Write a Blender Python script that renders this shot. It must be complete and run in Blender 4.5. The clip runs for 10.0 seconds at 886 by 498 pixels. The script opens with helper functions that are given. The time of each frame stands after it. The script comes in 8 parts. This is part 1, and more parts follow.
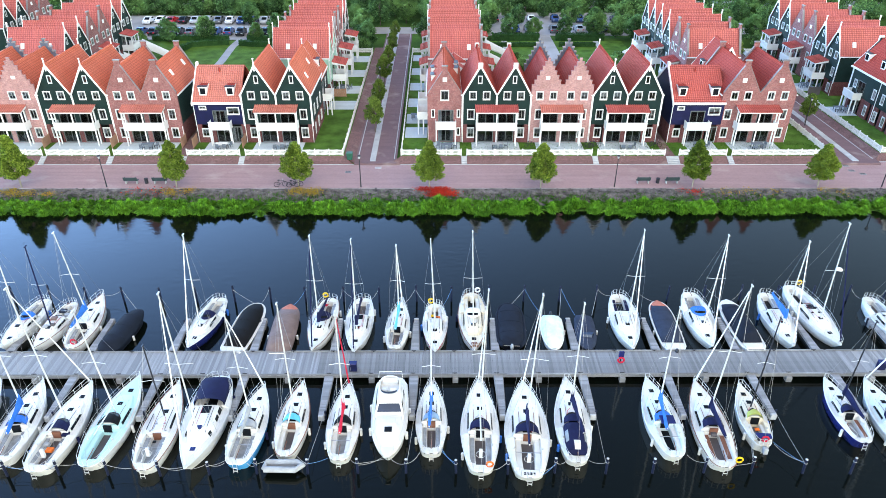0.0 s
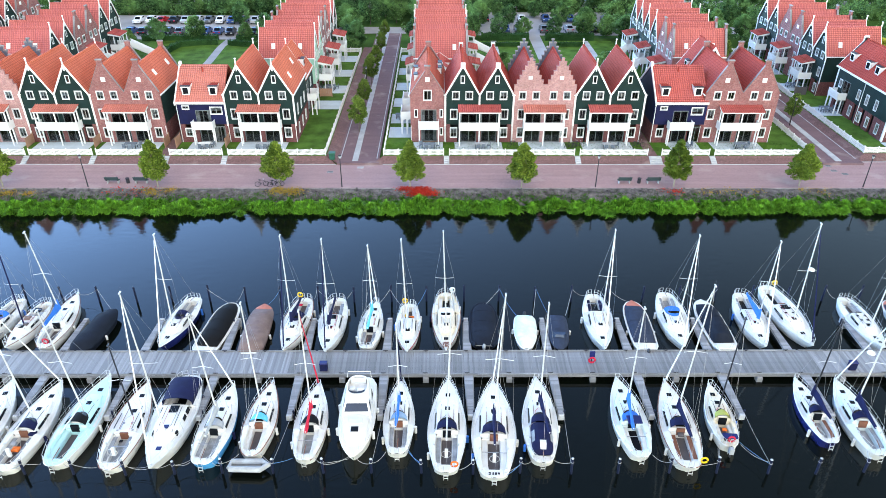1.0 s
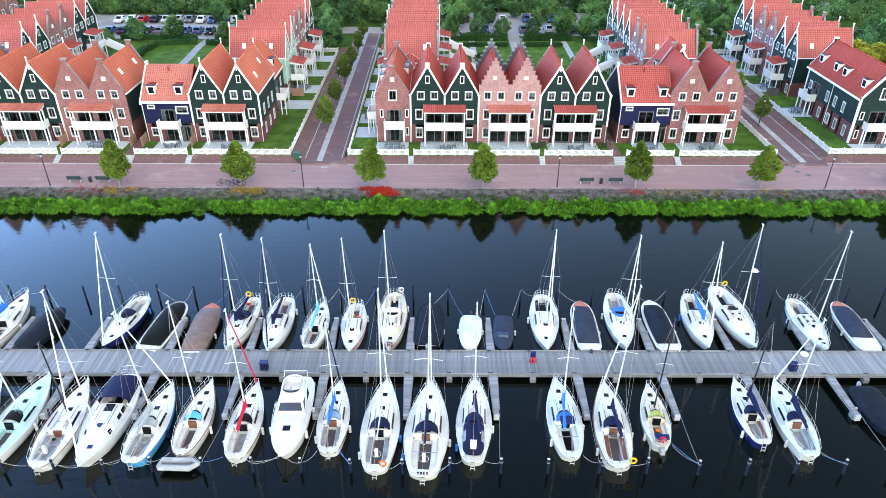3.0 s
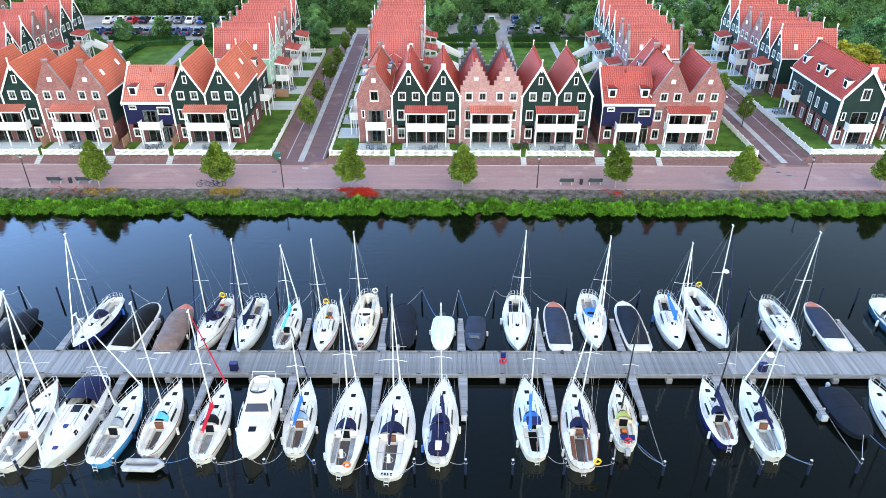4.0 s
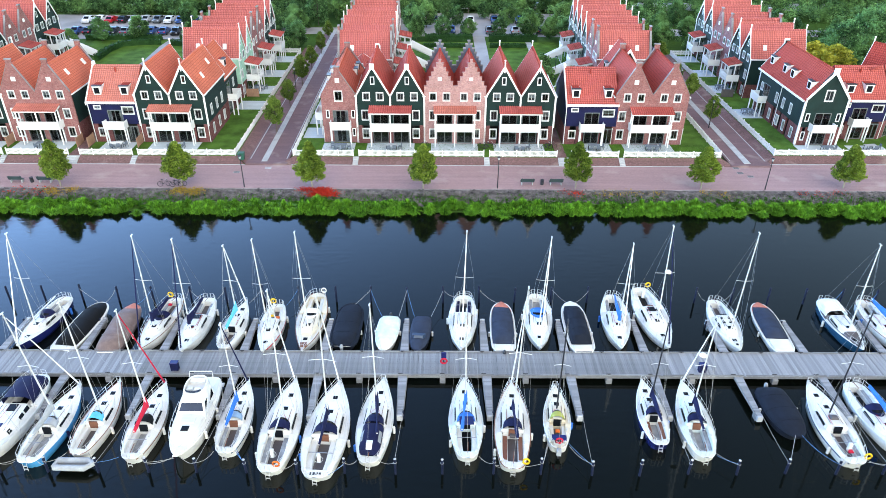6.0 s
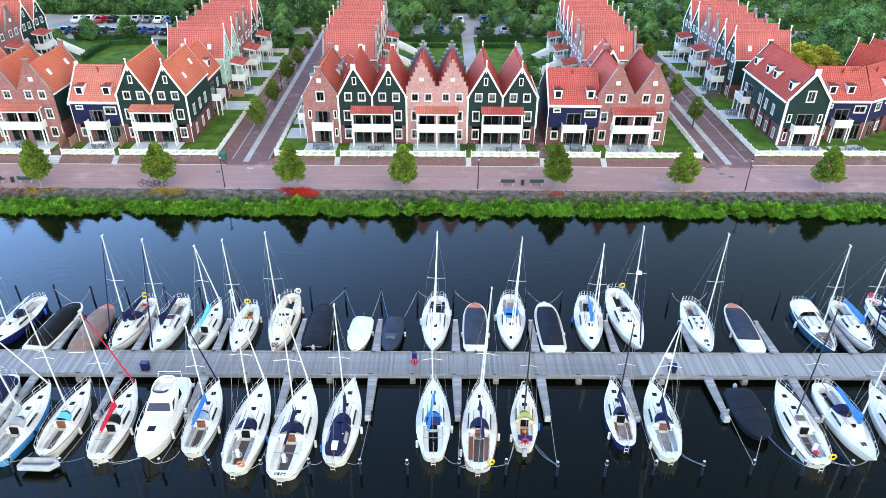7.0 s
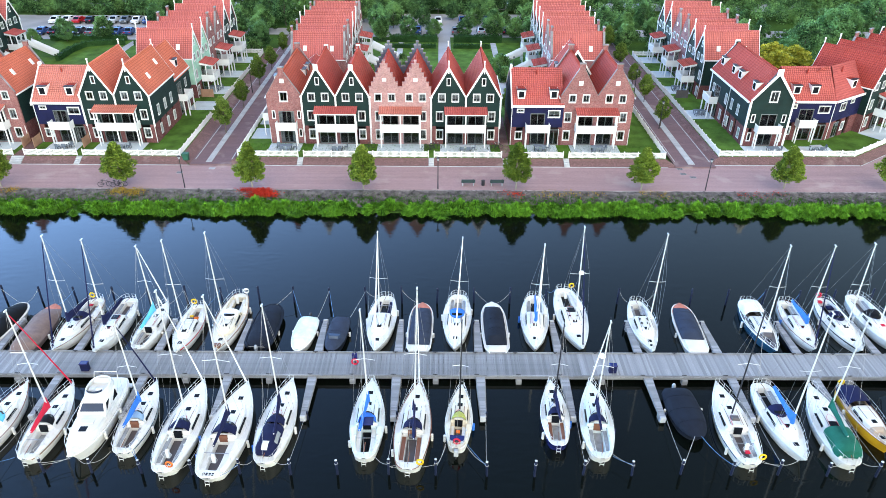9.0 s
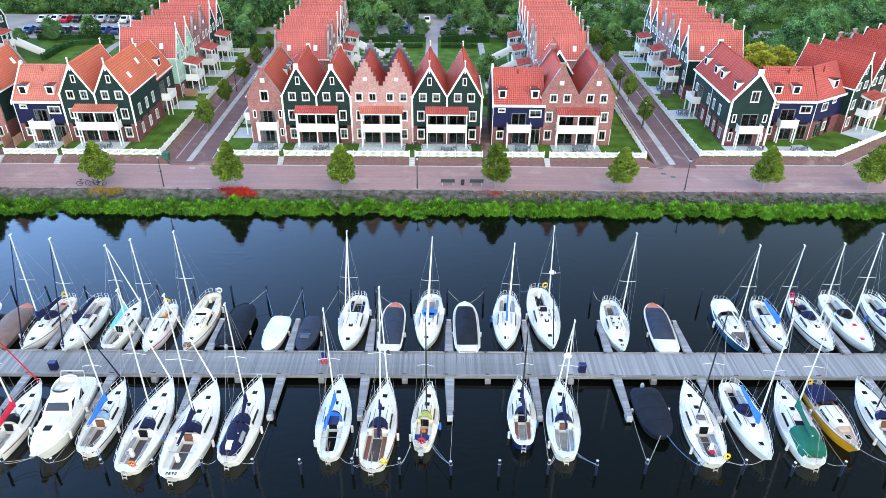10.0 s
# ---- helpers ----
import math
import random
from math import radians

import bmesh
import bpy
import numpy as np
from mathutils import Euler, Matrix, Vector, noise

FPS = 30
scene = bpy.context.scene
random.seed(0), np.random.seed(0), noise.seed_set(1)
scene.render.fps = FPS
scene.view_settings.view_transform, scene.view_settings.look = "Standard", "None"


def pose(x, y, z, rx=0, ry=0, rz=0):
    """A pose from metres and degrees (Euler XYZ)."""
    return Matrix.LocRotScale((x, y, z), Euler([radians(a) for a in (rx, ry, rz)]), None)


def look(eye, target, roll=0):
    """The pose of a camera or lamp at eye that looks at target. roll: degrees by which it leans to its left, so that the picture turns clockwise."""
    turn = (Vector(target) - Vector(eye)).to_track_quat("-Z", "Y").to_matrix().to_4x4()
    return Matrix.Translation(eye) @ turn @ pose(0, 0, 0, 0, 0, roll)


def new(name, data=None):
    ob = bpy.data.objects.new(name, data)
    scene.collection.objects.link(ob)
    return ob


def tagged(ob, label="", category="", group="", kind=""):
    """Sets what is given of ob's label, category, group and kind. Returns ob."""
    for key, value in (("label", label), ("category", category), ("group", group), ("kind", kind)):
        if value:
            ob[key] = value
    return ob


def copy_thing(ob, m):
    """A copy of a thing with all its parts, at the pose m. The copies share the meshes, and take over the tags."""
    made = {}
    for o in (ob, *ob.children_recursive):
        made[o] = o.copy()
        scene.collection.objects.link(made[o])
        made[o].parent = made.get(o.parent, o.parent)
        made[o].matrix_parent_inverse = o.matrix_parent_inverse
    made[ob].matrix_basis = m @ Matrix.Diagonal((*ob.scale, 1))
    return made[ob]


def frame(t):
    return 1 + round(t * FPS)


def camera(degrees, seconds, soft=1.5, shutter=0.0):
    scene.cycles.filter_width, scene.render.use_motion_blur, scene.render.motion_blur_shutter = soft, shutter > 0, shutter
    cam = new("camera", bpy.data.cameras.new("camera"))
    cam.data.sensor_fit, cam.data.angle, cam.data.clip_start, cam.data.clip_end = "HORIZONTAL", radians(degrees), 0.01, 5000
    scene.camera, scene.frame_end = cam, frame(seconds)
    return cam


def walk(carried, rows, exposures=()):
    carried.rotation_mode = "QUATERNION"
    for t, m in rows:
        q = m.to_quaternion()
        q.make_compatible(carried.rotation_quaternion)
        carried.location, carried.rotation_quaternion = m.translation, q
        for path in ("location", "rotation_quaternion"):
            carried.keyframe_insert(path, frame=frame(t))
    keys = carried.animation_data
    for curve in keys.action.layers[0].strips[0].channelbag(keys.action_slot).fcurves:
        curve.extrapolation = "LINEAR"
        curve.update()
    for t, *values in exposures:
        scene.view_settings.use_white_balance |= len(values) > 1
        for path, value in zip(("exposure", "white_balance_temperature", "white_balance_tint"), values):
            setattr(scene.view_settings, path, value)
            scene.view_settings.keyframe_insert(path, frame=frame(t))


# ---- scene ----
cam = camera(65.6, 10.0, soft=0.85)
PATH = [
    (0, (-0.104, -0.058, 39.918), (-0.088, 1.654, 38.884), 0.2),
    (0.5, (1.174, -0.069, 39.913), (1.187, 1.642, 38.879), 0.2),
    (1, (2.484, -0.078, 39.946), (2.497, 1.634, 38.911), 0.2),
    (1.5, (3.776, -0.106, 39.96), (3.788, 1.606, 38.926), 0.2),
    (2, (5.077, -0.162, 39.975), (5.086, 1.55, 38.941), 0.2),
    (2.5, (6.378, -0.158, 39.963), (6.386, 1.554, 38.928), 0.3),
    (4, (10.238, -0.168, 40.007), (10.247, 1.545, 38.974), 0.3),
    (4.5, (11.492, -0.204, 40.048), (11.502, 1.508, 39.015), 0.3),
    (5, (12.739, -0.242, 40.085), (12.75, 1.471, 39.052), 0.4),
    (5.5, (14.017, -0.252, 40.108), (14.027, 1.46, 39.075), 0.4),
    (7, (17.799, -0.312, 40.257), (17.81, 1.4, 39.223), 0.5),
    (7.5, (19.058, -0.321, 40.299), (19.069, 1.391, 39.265), 0.5),
    (8, (20.32, -0.332, 40.288), (20.332, 1.381, 39.254), 0.5),
    (8.5, (21.611, -0.331, 40.273), (21.622, 1.381, 39.239), 0.5),
    (9, (22.914, -0.32, 40.254), (22.926, 1.393, 39.221), 0.5),
    (9.5, (24.184, -0.33, 40.239), (24.198, 1.383, 39.206), 0.6),
    (10, (25.459, -0.335, 40.217), (25.474, 1.378, 39.184), 0.6),
]
walk(cam, [(t, look(eye, target, roll)) for t, eye, target, roll in PATH])

# ---- light ----
SUN_ELEV, SUN_ROT = 42.0, 158.0
world = bpy.data.worlds.new("sky")
scene.world = world
world.use_nodes = True
wn, wl = world.node_tree.nodes, world.node_tree.links
sky = wn.new("ShaderNodeTexSky")
sky.sky_type = "NISHITA"
sky.sun_disc = False
sky.sun_elevation, sky.sun_rotation = radians(SUN_ELEV), radians(SUN_ROT)
sky.air_density, sky.dust_density, sky.ozone_density = 1.0, 0.35, 2.6
# clear and bright low in the north-west, hazy grey-blue elsewhere
aim = wn.new("ShaderNodeTexCoord").outputs["Generated"]
up = wn.new("ShaderNodeSeparateXYZ")
wl.new(aim, up.inputs[0])
toward = wn.new("ShaderNodeVectorMath")
toward.operation = "DOT_PRODUCT"
toward.inputs[1].default_value = (-0.75, 0.6, 0.28)
wl.new(aim, toward.inputs[0])
glow = wn.new("ShaderNodeMath")
glow.operation, glow.use_clamp = "POWER", True
glow.inputs[1].default_value = 2.4
wl.new(toward.outputs["Value"], glow.inputs[0])
haze = wn.new("ShaderNodeMix")
haze.data_type = "RGBA"
haze.inputs[6].default_value, haze.inputs[7].default_value = (1.5, 1.48, 1.25, 1), (5.0, 6.2, 7.2, 1)
wl.new(glow.outputs[0], haze.inputs[0])
weather = wn.new("ShaderNodeMix")
weather.data_type, weather.blend_type = "RGBA", "MULTIPLY"
weather.inputs[0].default_value = 1.0
wl.new(sky.outputs[0], weather.inputs[6])
wl.new(haze.outputs[2], weather.inputs[7])
# brighter towards the horizon, deeper overhead
rise = wn.new("ShaderNodeMapRange")
rise.inputs[1].default_value, rise.inputs[2].default_value = 0.1, 0.8
rise.inputs[3].default_value, rise.inputs[4].default_value = 1.6, 0.32
wl.new(up.outputs[2], rise.inputs[0])
depth = wn.new("ShaderNodeVectorMath")
depth.operation = "SCALE"
wl.new(weather.outputs[2], depth.inputs[0])
wl.new(rise.outputs[0], depth.inputs["Scale"])
wl.new(depth.outputs[0], wn["Background"].inputs[0])
wn["Background"].inputs[1].default_value = 0.11
sun = new("sun", bpy.data.lights.new("sun", "SUN"))
sun.data.energy, sun.data.angle, sun.data.color = 1.0, radians(95), (1.0, 0.96, 0.9)
_a, _e = radians(SUN_ROT), radians(SUN_ELEV)
sun.matrix_world = look((0, 0, 0), (-math.sin(_a) * math.cos(_e), -math.cos(_a) * math.cos(_e), -math.sin(_e)))
scene.view_settings.exposure = 1.72
scene.view_settings.use_white_balance = True
scene.view_settings.white_balance_temperature = 7180
scene.view_settings.white_balance_tint = 13.5


# ---- materials ----
class Nodes:
    """A small helper round a material's node tree."""

    def __init__(self, name):
        self.m = bpy.data.materials.new(name)
        self.m.use_nodes = True
        self.t = self.m.node_tree
        self.p = self.t.nodes["Principled BSDF"]
        self.out = self.t.nodes["Material Output"]

    def n(self, kind, **inputs):
        nd = self.t.nodes.new("ShaderNode" + kind)
        for k, v in inputs.items():
            nd.inputs[k.replace("_", " ")].default_value = v
        return nd

    def l(self, a, b):
        self.t.links.new(a, b)

    def math(self, op, a, b):
        nd = self.t.nodes.new("ShaderNodeMath")
        nd.operation = op
        for i, v in enumerate((a, b)):
            if isinstance(v, (int, float)):
                nd.inputs[i].default_value = v
            else:
                self.l(v, nd.inputs[i])
        return nd.outputs[0]

    def mix(self, fac, a, b, mode="MIX"):
        nd = self.t.nodes.new("ShaderNodeMix")
        nd.data_type, nd.blend_type = "RGBA", mode
        for i, v in ((0, fac), (6, a), (7, b)):
            if isinstance(v, (int, float)):
                nd.inputs[i].default_value = v
            elif isinstance(v, tuple):
                nd.inputs[i].default_value = (*v, 1)
            else:
                self.l(v, nd.inputs[i])
        return nd.outputs[2]

    def coord(self, which="Object"):
        return self.t.nodes.new("ShaderNodeTexCoord").outputs[which]

    def noise(self, scale, detail=3, vec=None, lo=0.3, hi=0.7):
        nd = self.n("TexNoise", Scale=scale, Detail=detail)
        self.l(vec if vec is not None else self.coord(), nd.inputs["Vector"])
        r = self.t.nodes.new("ShaderNodeMapRange")
        r.inputs[1].default_value, r.inputs[2].default_value = lo, hi
        self.l(nd.outputs[0], r.inputs[0])
        return r.outputs[0]

    def bump(self, height, strength, dist=0.02):
        b = self.n("Bump", Strength=strength, Distance=dist)
        self.l(height, b.inputs["Height"])
        self.l(b.outputs[0], self.p.inputs["Normal"])


def scaled(c, k):
    return tuple(min(1, x * k) for x in c)


def plain(name, col, rough=0.6, metal=0.0, var=0.25, big=0.6, small=9.0, bump=0.15, dist=0.01, rand=0.0, spec=0.5, world_space=False):
    """A surface with stains at a large scale and grain at a small one; rand varies whole objects."""
    k = Nodes(name)
    vec = k.n("NewGeometry").outputs["Position"] if world_space else k.coord()
    a, b = k.noise(big, 4, vec), k.noise(small, 3, vec)
    c = k.mix(a, scaled(col, 1 - var), scaled(col, 1 + var * 0.6))
    c = k.mix(k.math("MULTIPLY", b, 0.35), c, scaled(col, 1 - var * 1.3))
    if rand:
        r = k.n("ObjectInfo").outputs["Random"]
        c = k.mix(r, c, k.mix(1.0, c, (1 - rand, 1 - rand, 1 - rand), "MULTIPLY"))
    k.l(c, k.p.inputs["Base Color"])
    k.p.inputs["Roughness"].default_value = rough
    k.p.inputs["Metallic"].default_value = metal
    k.p.inputs["Specular IOR Level"].default_value = spec
    if bump:
        k.bump(b, bump, dist)
    return k.m


def brickwork(name, col, mortar):
    k = Nodes(name)
    uv = k.coord("UV")
    br = k.n("TexBrick", Scale=1.0, Mortar_Size=0.008, Brick_Width=0.22, Row_Height=0.065, Bias=-0.2)
    br.inputs["Color1"].default_value = (*scaled(col, 1.35), 1)
    br.inputs["Color2"].default_value = (*scaled(col, 0.55), 1)
    br.inputs["Mortar"].default_value = (*mortar, 1)
    k.l(uv, br.inputs["Vector"])
    big = k.noise(0.5, 4)
    c = k.mix(k.math("MULTIPLY", big, 0.5), br.outputs["Color"], scaled(col, 0.55))
    patch = k.noise(1.7, 5, None, 0.42, 0.62)
    c = k.mix(k.math("MULTIPLY", patch, 0.28), c, (col[0] * 0.5, col[1] * 0.5, col[2] * 0.62))
    fine = k.noise(4.2, 5, None, 0.45, 0.7)
    c = k.mix(k.math("MULTIPLY", fine, 0.25), c, scaled(mortar, 1.15))
    k.l(c, k.p.inputs["Base Color"])
    k.p.inputs["Roughness"].default_value = 0.9
    k.p.inputs["Specular IOR Level"].default_value = 0.15
    k.bump(br.outputs["Fac"], -0.3, 0.01)
    return k.m


def boards(name, col, pitch=0.18):
    """Painted weatherboards: horizontal laps."""
    k = Nodes(name)
    uv = k.coord("UV")
    sep = k.n("SeparateXYZ")
    k.l(uv, sep.inputs[0])
    saw = k.math("FRACT", k.math("DIVIDE", sep.outputs[1], pitch), 0)
    big = k.noise(0.7, 4)
    c = k.mix(big, scaled(col, 0.75), scaled(col, 1.25))
    edge = k.math("LESS_THAN", saw, 0.14)
    c = k.mix(k.math("MULTIPLY", edge, 0.55), c, scaled(col, 0.35))
    k.l(c, k.p.inputs["Base Color"])
    k.p.inputs["Roughness"].default_value = 0.65
    k.p.inputs["Specular IOR Level"].default_value = 0.25
    k.bump(saw, 0.5, 0.02)
    return k.m


def pantiles(name, col):
    """Clay roof tiles: rolls down the slope, weathered in patches, each house a little different."""
    k = Nodes(name)
    uv = k.coord("UV")
    sep = k.n("SeparateXYZ")
    k.l(uv, sep.inputs[0])
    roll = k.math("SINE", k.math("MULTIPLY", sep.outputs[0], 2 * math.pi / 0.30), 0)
    big, mid, fine = k.noise(0.28, 5), k.noise(1.5, 4), k.noise(9, 2, uv)
    r = k.n("ObjectInfo").outputs["Random"]
    c = k.mix(big, scaled(col, 0.82), scaled(col, 1.18))
    c = k.mix(k.math("MULTIPLY", mid, 0.2), c, (col[0] * 0.85, col[1] * 1.3, col[2] * 1.6))
    c = k.mix(k.math("MULTIPLY", fine, 0.4), c, scaled(col, 0.5))
    lichen = k.noise(4.5, 5, None, 0.52, 0.75)
    c = k.mix(k.math("MULTIPLY", lichen, 0.14), c, (col[0] * 1.15, col[1] * 2.2, col[2] * 2.6))
    # shade of the troughs between rolls, painted into the tile colour
    trough_shade = k.math("LESS_THAN", roll, -0.55)
    c = k.mix(k.math("MULTIPLY", trough_shade, 0.6), c, scaled(col, 0.35))
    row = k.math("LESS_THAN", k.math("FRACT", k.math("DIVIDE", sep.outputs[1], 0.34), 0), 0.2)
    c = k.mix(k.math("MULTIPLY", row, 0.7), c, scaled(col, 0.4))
    c = k.mix(k.math("MULTIPLY", r, 0.3), c, (col[0] * 0.78, col[1] * 0.8, col[2] * 1.1))
    k.l(c, k.p.inputs["Base Color"])
    k.p.inputs["Roughness"].default_value = 0.75
    k.p.inputs["Specular IOR Level"].default_value = 0.07
    k.bump(roll, 0.8, 0.05)
    return k.m


def paving(name, a, b, joint, w=0.2, h=0.1, mottle=0.2):
    k = Nodes(name)
    pos = k.n("NewGeometry").outputs["Position"]
    br = k.n("TexBrick", Scale=1.0, Mortar_Size=0.006, Brick_Width=w, Row_Height=h, Bias=0.0)
    for key, c in (("Color1", a), ("Color2", b), ("Mortar", joint)):
        br.inputs[key].default_value = (*c, 1)
    k.l(pos, br.inputs["Vector"])
    big, mid, blot = k.noise(0.12, 5, pos), k.noise(0.9, 5, pos), k.noise(5, 4, pos)
    stretch = k.n("Mapping")
    stretch.inputs["Scale"].default_value = (0.06, 1.3, 1)
    k.l(pos, stretch.inputs[0])
    streak = k.noise(1.0, 4, stretch.outputs[0])
    c = k.mix(k.math("MULTIPLY", big, 0.55), br.outputs["Color"], scaled(a, 0.72))
    c = k.mix(k.math("MULTIPLY", mid, 0.3), c, scaled(b, 1.3))
    c = k.mix(k.math("MULTIPLY", streak, 0.35), c, scaled(a, 1.35))
    c = k.mix(k.math("MULTIPLY", blot, mottle), c, joint)
    sand = k.noise(0.35, 6, pos, 0.56, 0.74)
    c = k.mix(k.math("MULTIPLY", sand, 0.4), c, (0.46, 0.38, 0.34))
    k.l(c, k.p.inputs["Base Color"])
    k.p.inputs["Roughness"].default_value = 0.85
    k.p.inputs["Specular IOR Level"].default_value = 0.25
    k.bump(br.outputs["Fac"], -0.3, 0.01)
    return k.m


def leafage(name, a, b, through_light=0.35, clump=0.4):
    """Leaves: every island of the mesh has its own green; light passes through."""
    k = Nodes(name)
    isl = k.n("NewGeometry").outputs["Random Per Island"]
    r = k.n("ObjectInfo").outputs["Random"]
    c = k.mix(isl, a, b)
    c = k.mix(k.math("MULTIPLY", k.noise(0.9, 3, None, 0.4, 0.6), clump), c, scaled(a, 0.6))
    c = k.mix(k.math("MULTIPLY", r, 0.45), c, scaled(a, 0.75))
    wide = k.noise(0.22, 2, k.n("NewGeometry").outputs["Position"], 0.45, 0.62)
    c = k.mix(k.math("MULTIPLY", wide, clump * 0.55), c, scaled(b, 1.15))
    k.l(c, k.p.inputs["Base Color"])
    k.p.inputs["Roughness"].default_value = 0.55
    k.p.inputs["Specular IOR Level"].default_value = 0.12
    tr = k.n("BsdfTranslucent")
    k.l(c, tr.inputs[0])
    mx = k.n("MixShader")
    mx.inputs[0].default_value = through_light
    k.l(k.p.outputs[0], mx.inputs[1])
    k.l(tr.outputs[0], mx.inputs[2])
    k.l(mx.outputs[0], k.out.inputs[0])
    return k.m


def planks_material():
    """Weathered boards of one joined mesh, every board with its own grey."""
    k = Nodes("weathered_planking")
    isl = k.n("NewGeometry").outputs["Random Per Island"]
    c = k.mix(isl, (0.15, 0.155, 0.165), (0.33, 0.335, 0.345))
    c = k.mix(k.math("MULTIPLY", k.noise(0.5, 4), 0.5), c, (0.22, 0.225, 0.24))
    c = k.mix(k.math("MULTIPLY", k.noise(10, 3), 0.35), c, (0.14, 0.14, 0.15))
    k.l(c, k.p.inputs["Base Color"])
    k.p.inputs["Roughness"].default_value = 0.8
    return k.m


def glass_pane(name):
    k = Nodes(name)
    k.p.inputs["Base Color"].default_value = (0.72, 0.78, 0.8, 1)
    k.p.inputs["Roughness"].default_value = 0.03
    k.p.inputs["Transmission Weight"].default_value = 1.0
    k.p.inputs["IOR"].default_value = 1.45
    return k.m


def water_surface(name):
    k = Nodes(name)
    pos = k.n("NewGeometry").outputs["Position"]
    k.p.inputs["Base Color"].default_value = (0.0020, 0.0031, 0.0021, 1)
    k.p.inputs["Roughness"].default_value = 0.06
    k.p.inputs["IOR"].default_value = 1.34
    mp = k.n("Mapping")
    mp.inputs["Scale"].default_value = (0.7, 1.5, 1)
    k.l(pos, mp.inputs[0])
    a, b = k.noise(1.1, 4, mp.outputs[0], 0.2, 0.8), k.noise(0.12, 3, pos, 0.3, 0.7)
    k.bump(k.math("MULTIPLY", a, b), 0.14, 0.06)
    return k.m


MAT = {}
MAT["brick"] = brickwork("brick_red", (0.235, 0.080, 0.076), (0.34, 0.225, 0.22))
MAT["brick_dark"] = brickwork("brick_plum", (0.145, 0.042, 0.042), (0.20, 0.12, 0.115))
MAT["brick_pink"] = brickwork("brick_pink", (0.37, 0.182, 0.172), (0.46, 0.33, 0.325))
MAT["green"] = boards("boards_dark_green", (0.004, 0.021, 0.0195))
MAT["blue"] = boards("boards_navy", (0.004, 0.006, 0.045))
MAT["mint"] = boards("boards_mint", (0.33, 0.55, 0.43))
MAT["white"] = plain("white_paint", (0.73, 0.735, 0.735), 0.5, var=0.08, bump=0.05)
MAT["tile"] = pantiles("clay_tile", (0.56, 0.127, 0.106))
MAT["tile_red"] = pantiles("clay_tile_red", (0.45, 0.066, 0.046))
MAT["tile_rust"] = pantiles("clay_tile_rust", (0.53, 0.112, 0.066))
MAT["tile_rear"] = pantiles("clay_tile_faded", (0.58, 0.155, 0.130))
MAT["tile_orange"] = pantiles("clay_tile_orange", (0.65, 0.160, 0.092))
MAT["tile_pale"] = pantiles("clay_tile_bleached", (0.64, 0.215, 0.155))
MAT["coping"] = plain("grey_coping", (0.25, 0.235, 0.24), 0.8, var=0.45, small=5)
MAT["lead"] = plain("lead_flashing", (0.085, 0.105, 0.155), 0.6, var=0.3)
MAT["glass"] = glass_pane("window_glass")
# near-black on purpose: the darkness of unlit rooms is put into the colour
MAT["room"] = plain("room_shade", (0.013, 0.014, 0.016), 0.9, var=0.3)
MAT["curtain"] = plain("curtain_grey", (0.25, 0.25, 0.26), 0.9, var=0.3, small=20)
MAT["doorframe"] = plain("grey_door_frame", (0.13, 0.15, 0.15), 0.5, var=0.1, bump=0)
MAT["oak"] = plain("fence_wood", (0.36, 0.20, 0.13), 0.7, var=0.3)
MAT["grass"] = plain("lawn", (0.076, 0.158, 0.027), 0.95, var=0.45, big=0.5, small=9, bump=0.5, dist=0.05, spec=0.06, world_space=True)
MAT["meadow"] = plain("rough_grass", (0.055, 0.12, 0.024), 0.95, var=0.5, big=0.08, small=2.5, bump=0.5, dist=0.1, spec=0.06, world_space=True)
MAT["road"] = paving("clinker_promenade", (0.345, 0.228, 0.23), (0.27, 0.168, 0.172), (0.18, 0.12, 0.125))
MAT["street"] = paving("clinker_street", (0.17, 0.105, 0.115), (0.14, 0.085, 0.095), (0.1, 0.07, 0.075))
MAT["slope"] = paving("brick_bank", (0.225, 0.125, 0.12), (0.12, 0.062, 0.062), (0.075, 0.042, 0.042), mottle=0.7)
MAT["concrete"] = plain("pale_concrete", (0.40, 0.415, 0.43), 0.8, var=0.25, big=0.8, small=7, world_space=True)
MAT["worn_edge"] = plain("worn_edging", (0.30, 0.25, 0.25), 0.85, var=0.6, big=0.7, small=5, world_space=True)
MAT["patio"] = paving("patio_slabs", (0.45, 0.52, 0.56), (0.40, 0.47, 0.51), (0.31, 0.34, 0.36), 0.5, 0.5)
MAT["asphalt"] = plain("asphalt", (0.30, 0.30, 0.31), 0.9, var=0.25, big=0.2, small=10, world_space=True)
MAT["stone"] = plain("bank_stone", (0.155, 0.135, 0.135), 0.9, var=0.8, big=1.2, small=6, bump=0.6, dist=0.05, world_space=True)
MAT["mud"] = plain("mud", (0.05, 0.045, 0.035), 0.9, var=0.3)
MAT["water"] = water_surface("harbour_water")
MAT["deckwood"] = plain("weathered_planks", (0.275, 0.28, 0.29), 0.8, var=0.5, big=0.35, small=10, bump=0.3, rand=0.32)
MAT["planking"] = planks_material()
MAT["beam"] = plain("grey_beam", (0.22, 0.22, 0.22), 0.8, var=0.3)
MAT["pile"] = plain("dark_pile", (0.007, 0.012, 0.034), 0.6, var=0.4, spec=0.25)
MAT["alu"] = plain("aluminium", (0.66, 0.66, 0.64), 0.4, 0.3, var=0.1, bump=0)
MAT["steel"] = plain("stainless", (0.62, 0.62, 0.61), 0.45, 0.35, var=0.1, bump=0)
MAT["darkmetal"] = plain("dark_metal", (0.02, 0.022, 0.03), 0.5, 0.2, var=0.2, bump=0)
